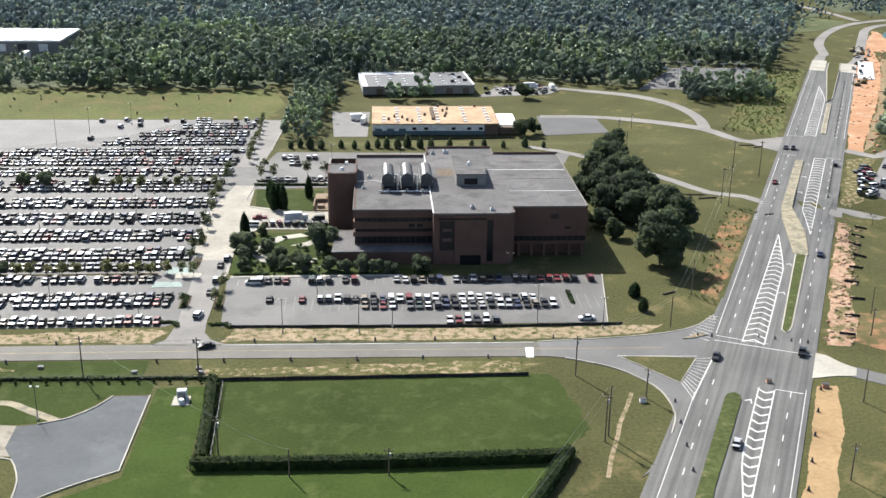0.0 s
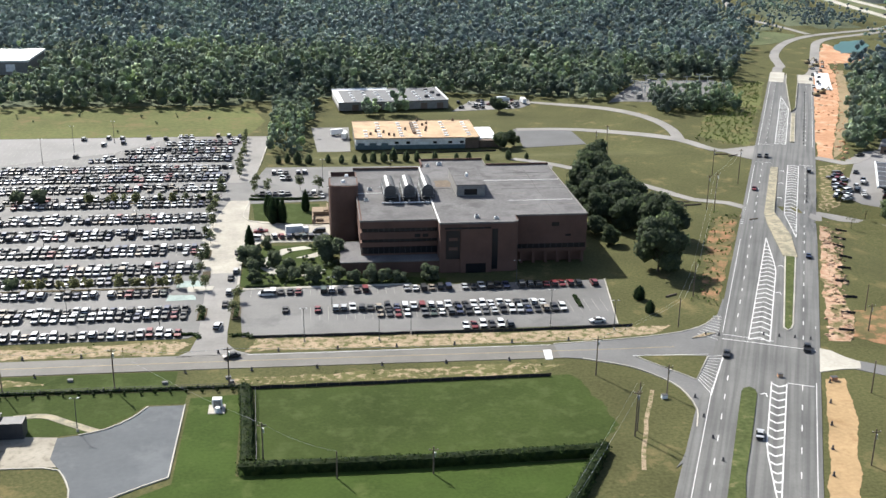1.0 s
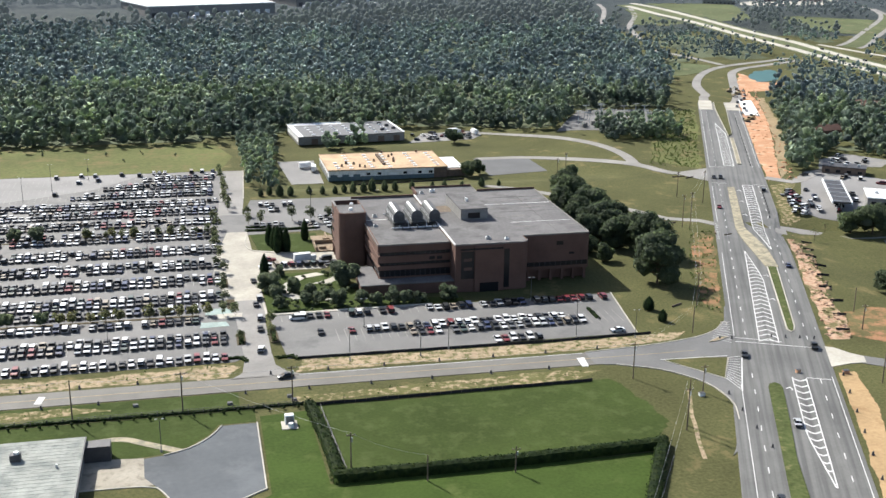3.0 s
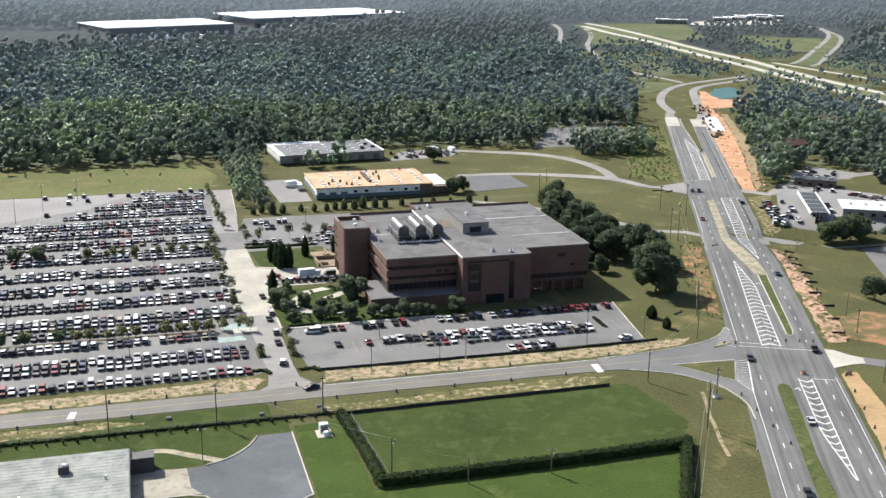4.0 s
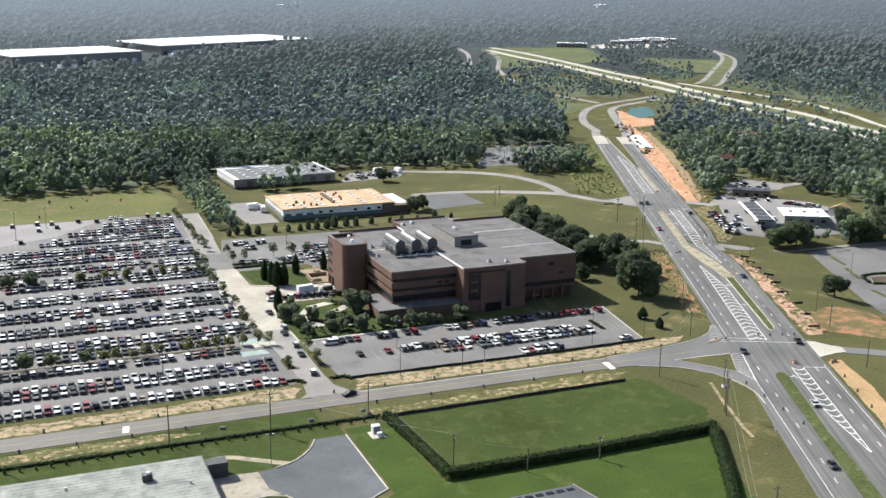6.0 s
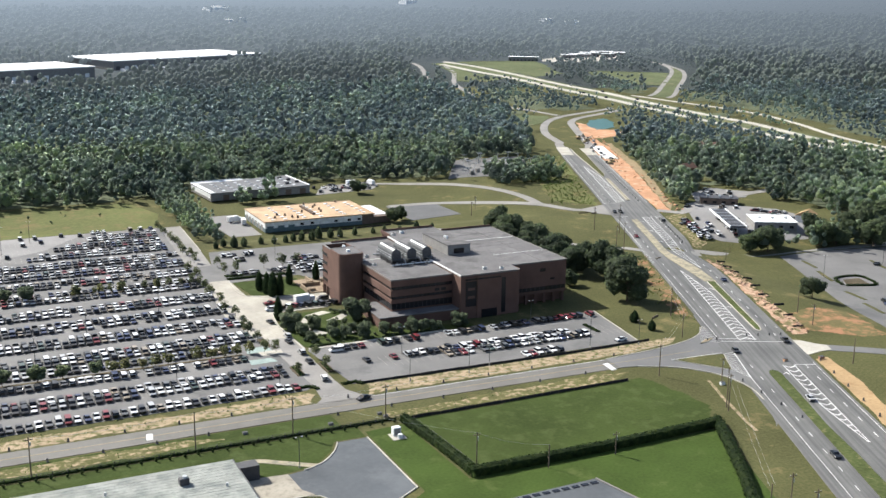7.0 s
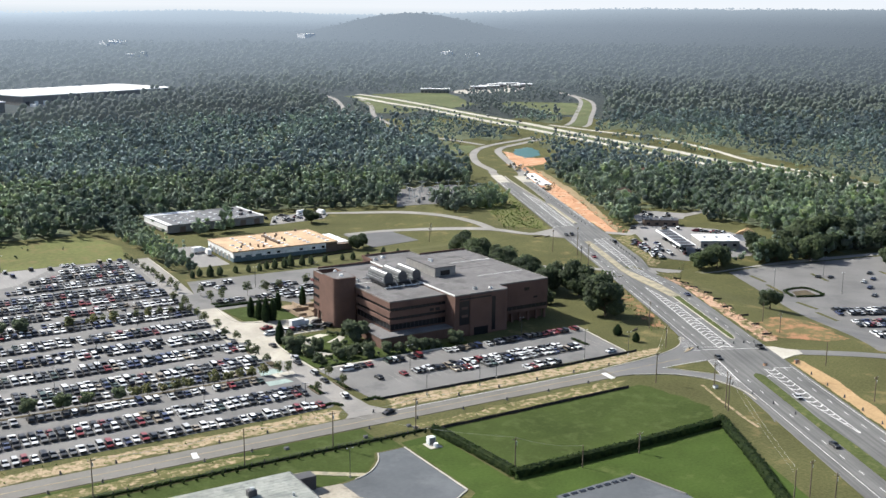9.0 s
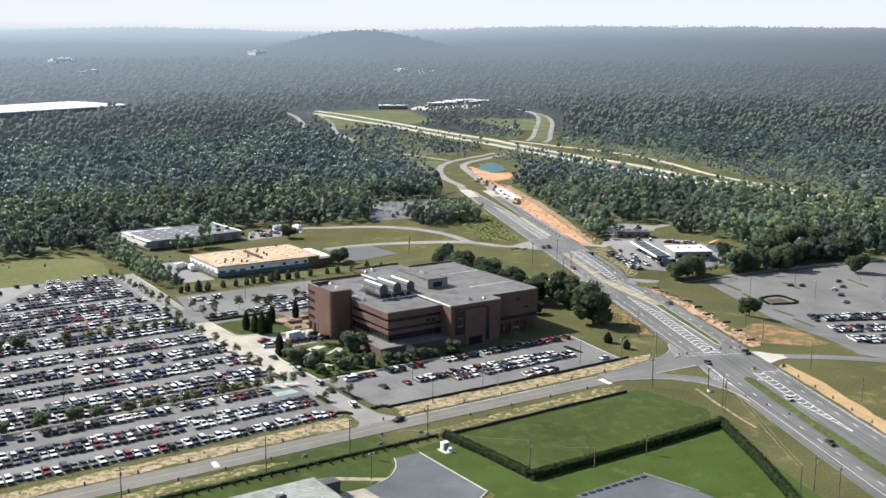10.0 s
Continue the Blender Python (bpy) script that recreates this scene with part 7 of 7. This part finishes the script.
def marker_posts():
    """Construction drums and stakes along the road edges."""
    bm = tube((0, 0, 0), (0, 0, 1.0), 0.28, 0.22, 8)
    me = bpy.data.meshes.new("drum")
    bm.to_mesh(me)
    bm.free()
    me.materials.append(DARKSTEEL)
    spots = [(-60 + 18 * k, 272.6) for k in range(6)] + [(-52 + 17 * k, 285.0) for k in range(7)] + [(-90 - 16 * k, 285.2) for k in range(5)] + [(-100 - 15 * k, 273.2) for k in range(5)]
    spots += [hw(-150 + 13 * k, 30.5) for k in range(9)] + [hw(140 + 5.5 * k, 24.2) for k in range(11)] + [hw(250 + 9 * k, 22.5) for k in range(18)] + [(75 - k * 1.5, 245 - 11 * k) for k in range(4)]
    spots += [hw(-18 + 0.4 * k, 12 + 4.5 * k) for k in range(4)] + [(96, 284.5), (92, 285)]
    for x, y in spots:
        ob = thing("road_marker", "dark weighted road marker post", "road marker", (x, y, float(terr(x, y)) + 0.15), "markers along the roads")
        shared("post", me, ob, (0, 0, 0))
        shared("foot", me, ob, (0, 0, 0), 0, (1.7, 1.7, 0.15))


marker_posts()


def substation():
    ob = thing("substation", "electrical substation of grey steel frames in a gravel yard", "substation", (0, 0, 0))
    r = random.Random(8)
    for k in range(34):
        x, y = r.uniform(172, 238), r.uniform(652, 712)
        z = float(terr(x, y))
        h = r.uniform(4, 9)
        f = part("frame", tube((x, y, z), (x, y, z + h), 0.25, 0.2, 5), GALV, ob)
        part("beam", box(x - 2.5, x + 2.5, y - 0.15, y + 0.15, z + h - 0.4, z + h), GALV, f)
        if k % 3 == 0:
            part("transformer", box(x + 1, x + 3.6, y - 1.2, y + 1.2, z, z + 2.8, 0.15), GREYWALL, f)
    x, y = 196, 660
    part("control_house", box(x, x + 7, y, y + 4, float(terr(x, y)), float(terr(x, y)) + 3.4), WHITE, ob)


substation()


def excavator(u, v):
    x, y = hw(u, v)
    ob = thing("excavator", "yellow excavator on the earthwork", "excavator", (x, y, float(terr(x, y)) + 0.15), "construction machines")
    for s in (-1, 1):
        part("track", box(-2, 2, s * 1.2 - 0.3, s * 1.2 + 0.3, 0, 0.9, 0.2), DARKSTEEL, ob)
    part("house", box(-2, 1.4, -1.3, 1.3, 1.0, 2.2, 0.1), PAINTYELLOW, ob)
    part("cab", box(0.2, 1.5, 0.2, 1.3, 2.2, 3.2, 0.1), DARKGLASS, ob)
    part("boom", tube((1.2, -0.3, 1.8), (4.2, -0.3, 4.6), 0.3, 0.25, 6), PAINTYELLOW, ob)
    part("dipper", tube((4.2, -0.3, 4.6), (6.0, -0.3, 1.4), 0.25, 0.2, 6), PAINTYELLOW, ob)


for u, v in ((395, 30), (405, 33), (500, 27), (512, 30), (522, 24)):
    excavator(u, v)


def litter_log(x, y, rz, l):
    ob = thing("log", "dark log lying on grass", "log", (x, y, float(terr(x, y)) + 0.3))
    ob.rotation_euler = (0, 0, radians(rz))
    part("trunk", tube((-l / 2, 0, 0), (l / 2, 0, 0), 0.35, 0.28, 7), TIMBER, ob)


for a in ((128, 425, -5, 12), (134, 420, 10, 8), (178, 506, 0, 7), (183, 503, 25, 6), (148, 402, 70, 5), (152, 398, 20, 4), (92, 318, 30, 5)):
    litter_log(*a)


# ---- the woods ----
HOLES = [
    [(-420, 560), (-58, 560), (-48, 600), (-62, 640), (-420, 640)],
    [(-24, 540), (-20, 630), (-30, 640), (-22, 690), (62, 700), (122, 684), (160, 645), (196, 722), (256, 722), (250, 690), hw(345, -10), hw(345, 47), hw(238, 43), hw(200, 40), (228, 400), (-30, 400)],
    [(-420, 0), (-420, 562), (-48, 562), (-48, 520), (210, 520), (210, 400), (440, 380), (440, 0)],
    [hw(200, -60), hw(330, -60), hw(390, -30), hw(470, -22), hw(560, -22), (395, 900), (420, 890), (420, 850), hw(520, 50), hw(460, 50), hw(400, 50), hw(323, 46), hw(220, 42)],
    [(190, 400), (200, 500), (300, 515), (312, 480), (312, 405)], [(-60, 500), (-10, 500), (-10, 640), (-22, 656), (-56, 656)],
    [(70, 1455), (372, 1585), (290, 1800), (20, 1690)], [(-250, 1275), (95, 1400), (30, 1600), (-310, 1490)],
    FARW_NORTH + FARE_NORTH[::-1], FAR_YARD, MEADOW_EAST, MEADOW_LOOP, MEADOW_WEST, MEADOW_BEND,
    [(330, 755), (352, 842), (402, 876), (440, 880), (440, 848), (420, 800), (372, 750)],
    [(385, 668), (412, 672), (412, 690), (385, 690)], [(300, 566), (322, 580), (336, 600), (330, 612), (310, 608)], [(262, 505), (300, 500), (322, 522), (302, 552), (272, 536)],
    [(380, 560), (395, 560), (395, 580), (380, 580)], [(-420, 735), (-205, 735), (-205, 815), (-420, 815)],
]
CENTRE = smooth_line([((a[0] + b[0]) / 2, (a[1] + b[1]) / 2) for a, b in zip(INTER_A, INTER_B)], 15)
INTER_LINES = [(CENTRE, 19.0), (CENTRE[CENTRE[:, 1] > 1180] - (14, 0), 38.0), (CENTRE[CENTRE[:, 1] > 930] - (20, 0), 22.0), (CENTRE[CENTRE[:, 1] < 900] - (4, 0), 17.5), (smooth_line(INTER_C, 15), 12.0), (smooth_line(FARW, 15), 11.0), (smooth_line(FARE, 15), 11.0), (smooth_line(FARW_NORTH, 15), 10.0), (smooth_line(FARE_NORTH, 15), 10.0)]
INTER_LINES += [(smooth_line(q, 15), 9.0) for q in RAMPS] + [(smooth_line([(232, 484), (262, 505), (320, 520), (420, 540)], 15), 1.0)]
# younger, lower trees round the motorway junction
LOW_EDGE = [(-420, 650), (-190, 650), (-190, 745), (-420, 745)]
LOW_ZONE = [(360, 900), (480, 560), (640, 560), (640, 1000), (780, 1160), (900, 1400), (920, 1540), (640, 1480), (480, 1470), (380, 1250)]


def sparse(x, y):
    """Where the woods open into lawns and scattered trees."""
    return inside(x, y, [(300, 500), (460, 540), (500, 480), (480, 400), (300, 400)])


def scatter(r0, r1, step, a0, a1, seed):
    r = np.random.RandomState(seed)
    n = int((r1 * r1 - r0 * r0) * (a1 - a0) / 2 / (step * step))
    rad, ang = np.sqrt(r.uniform(r0 * r0, r1 * r1, n)), r.uniform(a0, a1, n)
    x, y = -100 + rad * np.sin(ang), rad * np.cos(ang)
    keep = np.ones(n, bool)
    for h in HOLES:
        keep &= ~inside(x, y, h)
    for L, w in INTER_LINES:
        d2 = np.full(n, 1e12)
        for p in L:
            d2 = np.minimum(d2, (x - p[0]) ** 2 + (y - p[1]) ** 2)
        keep &= d2 > (w + 5) ** 2
    s = sparse(x, y)
    keep &= ~s | (r.uniform(size=n) < np.where(y > 900, 0.3, 0.95))
    keep &= ~((y < 640) & (x < -62)) & ~((y < 345) & (x < 330))
    return x[keep], y[keep], r


def woods(name, label, bands, material):
    """Joins many trees of a few shapes into one stand."""
    V, F, base = [], [], 0
    for (x, y, r), shapes, lo, hi in bands:
        pick = r.randint(0, len(shapes), len(x))
        for k, (sv, sf) in enumerate(shapes):
            m = pick == k
            n = int(m.sum())
            if not n:
                continue
            a, s, t = r.uniform(0, 2 * math.pi, n), r.uniform(lo, hi, n), r.uniform(0.85, 1.3, n)
            s = s * np.where((inside(x[m], y[m], LOW_ZONE) | inside(x[m], y[m], LOW_EDGE)), 0.62, 1.0)
            c, d = np.cos(a) * s, np.sin(a) * s
            P = np.empty((n, len(sv), 3))
            P[:, :, 0] = sv[:, 0] * c[:, None] - sv[:, 1] * d[:, None] + x[m][:, None]
            P[:, :, 1] = sv[:, 0] * d[:, None] + sv[:, 1] * c[:, None] + y[m][:, None]
            P[:, :, 2] = sv[:, 2] * (s * t)[:, None] + terr(x[m], y[m])[:, None]
            V.append(P.reshape(-1, 3))
            size = np.array([len(f) for f in sf])
            flat = np.concatenate([np.asarray(f) for f in sf])
            F.append((np.tile(size, n), (flat[None, :] + (np.arange(n) * len(sv))[:, None] + base).ravel()))
            base += n * len(sv)
    V = np.vstack(V).astype(np.float32)
    sizes, loops = np.concatenate([f[0] for f in F]), np.concatenate([f[1] for f in F])
    me = bpy.data.meshes.new(name)
    me.vertices.add(len(V))
    me.vertices.foreach_set("co", V.ravel())
    me.loops.add(len(loops))
    me.loops.foreach_set("vertex_index", loops.astype(np.int32))
    me.polygons.add(len(sizes))
    me.polygons.foreach_set("loop_start", np.concatenate([[0], np.cumsum(sizes)[:-1]]).astype(np.int32))
    me.polygons.foreach_set("use_smooth", np.ones(len(sizes), bool))
    me.update(calc_edges=True)
    me.materials.append(material)
    tagged(new(name, me), label, "woods", "", "stuff")


A0, A1 = radians(-29), radians(62)
L0 = [crown_shape(200 + k, h, rr, b, 3, 40, 1.3, (ICO1[0] * 1.2, ICO1[1]), cn, 0.3, 0.3) for k, (h, rr, b, cn) in enumerate(((14, 3.6, 1, 0), (16, 3.2, 2, 0.1), (12, 3.8, 0, 0), (19, 2.8, 2, 0.5), (10, 3.6, 0, 0), (16, 3.0, 1, 0.4), (18, 3.3, 3, 0.2), (13, 4.2, 0, 0), (20, 2.6, 3, 0.6), (14, 3.8, 0, 0), (17, 4.6, 2, 0)))]
L1 = [crown_shape(220 + k, h, rr, b, 2, 9, 1.8, (ICO1[0] * 1.4, ICO1[1]), cn, 0.35, 0.3) for k, (h, rr, b, cn) in enumerate(((14, 3.8, 1, 0), (16, 4.2, 2, 0), (12, 3.9, 0, 0.2), (19, 3.2, 3, 0.5), (14, 4.0, 0, 0.2), (17, 3.5, 2, 0.4)))]
L1B = [crown_shape(230 + k, h, rr, b, 1, 4, 2.2, (ICO1[0] * (2.0, 2.0, 2.2), ICO1[1]), cn, 0.35, 0.3) for k, (h, rr, b, cn) in enumerate(((14, 4.6, 0, 0), (17, 4.8, 0, 0), (13, 4.5, 0, 0.2), (20, 4.0, 0, 0.4)))]
L2 = [crown_shape(240 + k, h, rr, b, 1, 0, 5.0, (ICO1[0] * (1.8, 1.8, 1.5), ICO1[1]), cn, 0.45) for k, (h, rr, b, cn) in enumerate(((16, 8, 0, 0), (19, 8.5, 0, 0.2), (15, 8, 0, 0)))]
L3 = [crown_shape(260 + k, h, rr, b, 1, 0, 6, (ICO1[0] * (2.1, 2.1, 0.9), ICO1[1]), cn, 0.4) for k, (h, rr, b, cn) in enumerate(((18, 15, -16, 0), (21, 16, -16, 0), (16, 16, -16, 0)))]
# leaf litter under the trees
fx, fy = (gx[:-1, :-1] + gx[1:, 1:]) / 2, (gy[:-1, :-1] + gy[1:, 1:]) / 2
wooded = (fy > 400) & ~((fy < 650) & (fx < -50)) & (np.hypot(fx + 100, fy) < 1700)
for h in HOLES:
    for ox, oy in ((0, 0), (-7, -7), (7, -7), (-7, 7), (7, 7)):
        wooded &= ~inside((fx + ox).ravel(), (fy + oy).ravel(), h).reshape(fx.shape)
for L, w in INTER_LINES:
    for p in L:
        wooded &= (fx - p[0]) ** 2 + (fy - p[1]) ** 2 > (w + 12) ** 2
ground.data.materials.append(WOODFLOOR)
whole = near[:-1, :-1] & near[1:, 1:] & near[1:, :-1] & near[:-1, 1:]
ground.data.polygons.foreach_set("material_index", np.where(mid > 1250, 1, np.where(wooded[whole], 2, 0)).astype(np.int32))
woods("near_woods", "dense dark green mixed woodland", [(scatter(380, 830, 4.7, A0, A1, 1), L0, 0.62, 1.25)], WOODS)
woods("middle_woods", "dense dark green mixed woodland farther off", [(scatter(830, 1250, 6.3, A0, A1, 2), L1, 0.68, 1.25)], HAZEWOODS)
# the haze on these trees is emission in their material
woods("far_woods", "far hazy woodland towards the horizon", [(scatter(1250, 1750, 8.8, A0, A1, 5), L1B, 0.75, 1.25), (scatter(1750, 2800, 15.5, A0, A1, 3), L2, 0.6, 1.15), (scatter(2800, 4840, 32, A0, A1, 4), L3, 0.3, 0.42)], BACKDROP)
tuft = mesh_of("sapling", *crown_shape(7, 2.6, 1.3, 0.1, 4, 60, 0.6, ICO1), GARDEN)
sap = random.Random(6)
for k in range(14):
    x, y = sap.uniform(-200, -75), sap.uniform(570, 632)
    ob = thing("sapling", "small green sapling in a meadow", "sapling", (x, y, float(terr(x, y))), "saplings in the meadow")
    shared("foliage", tuft, ob, (0, 0, 0), sap.uniform(0, 6), (sap.uniform(0.4, 0.9),) * 3)
scr = np.random.RandomState(12)
su, sv = scr.uniform(238, 435, 900), scr.uniform(-32, -5, 900)
sx, sy = 106 + 0.4095 * su + 0.9123 * sv, 305 + 0.9123 * su - 0.4095 * sv
BUSH = [crown_shape(300 + k, 2.4, 1.6, 0, 2, 14, 0.8, (ICO1[0] * 1.2, ICO1[1]), 0, 0.3) for k in range(3)]
woods("scrub", "bright green scrub bushes beside the highway", [((sx, sy, scr), BUSH, 0.2, 0.55)], SCRUB)
bu, bv = scr.uniform(2, 110, 130), scr.uniform(-13, -3, 130)
woods("bank_scrub", "low scrub and weeds on the dry bank", [((106 + 0.4095 * bu + 0.9123 * bv, 305 + 0.9123 * bu - 0.4095 * bv, scr), BUSH, 0.2, 0.5)], SCRUB)
ROCK = [(ICO1[0] * np.random.RandomState(k).uniform(0.5, 1.1, (len(ICO1[0]), 1)) * (1.3, 1.0, 0.6), ICO1[1].tolist()) for k in range(3)]
ru, rv = scr.uniform(-14, 124, 260), scr.uniform(30, 37.5, 260)
woods("clay_clods", "clods and broken lumps of red clay on the bank", [((106 + 0.4095 * ru + 0.9123 * rv, 305 + 0.9123 * ru - 0.4095 * rv, scr), ROCK, 0.25, 1.1)], CLAY)
ru, rv = scr.uniform(220, 540, 160), scr.uniform(29, 45, 160)
woods("earth_clods", "clods of orange earth on the earthwork", [((106 + 0.4095 * ru + 0.9123 * rv, 305 + 0.9123 * ru - 0.4095 * rv, scr), ROCK, 0.4, 1.6)], ORANGE)
TUFT = [crown_shape(320 + k, 0.9, 0.9, 0, 2, 10, 0.6, (ICO1[0] * (1.0, 1.0, 0.7), ICO1[1]), 0, 0.3) for k in range(3)]
tx = np.concatenate([scr.uniform(-210, -64, 90), scr.uniform(-42, 78, 70), scr.uniform(-46, 40, 50), scr.uniform(-210, -96, 40)])
ty = np.concatenate([scr.uniform(286, 295.5, 90), scr.uniform(286, 293, 70), scr.uniform(263, 270, 50), scr.uniform(266, 272.5, 40)])
woods("verge_tufts", "tufts of weeds on the bare verges", [((tx, ty, scr), TUFT, 0.15, 0.55)], SCRUB)
r_clump = np.random.RandomState(9)
cx, cy = r_clump.uniform(-52, -14, 380), r_clump.uniform(520, 668, 380)
keep = (cx > -46) & ~((cx > -29) & (cy > 538) & (cy < 612)) & ~((cx > -17) & (cy > 600)) & (cx < -33 + 0.1 * (cy - 520)) & (cx > -50 + 0.12 * np.maximum(0, 560 - cy))
woods("tree_clump", "clump of dark trees beside the lane", [((cx[keep], cy[keep], r_clump), L0, 0.5, 0.85)], WOODS)
hx = np.concatenate([r_clump.uniform(7, 14, 9), r_clump.uniform(20, 31, 13), r_clump.uniform(178, 228, 200)])
hy = np.concatenate([r_clump.uniform(632, 640, 9), r_clump.uniform(632, 640, 13), r_clump.uniform(606, 642, 200)])
woods("yard_trees", "dark trees beside the hall and the substation", [((hx[:22], hy[:22], r_clump), L0[:3], 0.8, 1.05), ((hx[22:], hy[22:], r_clump), L0, 0.6, 0.9)], WOODS)
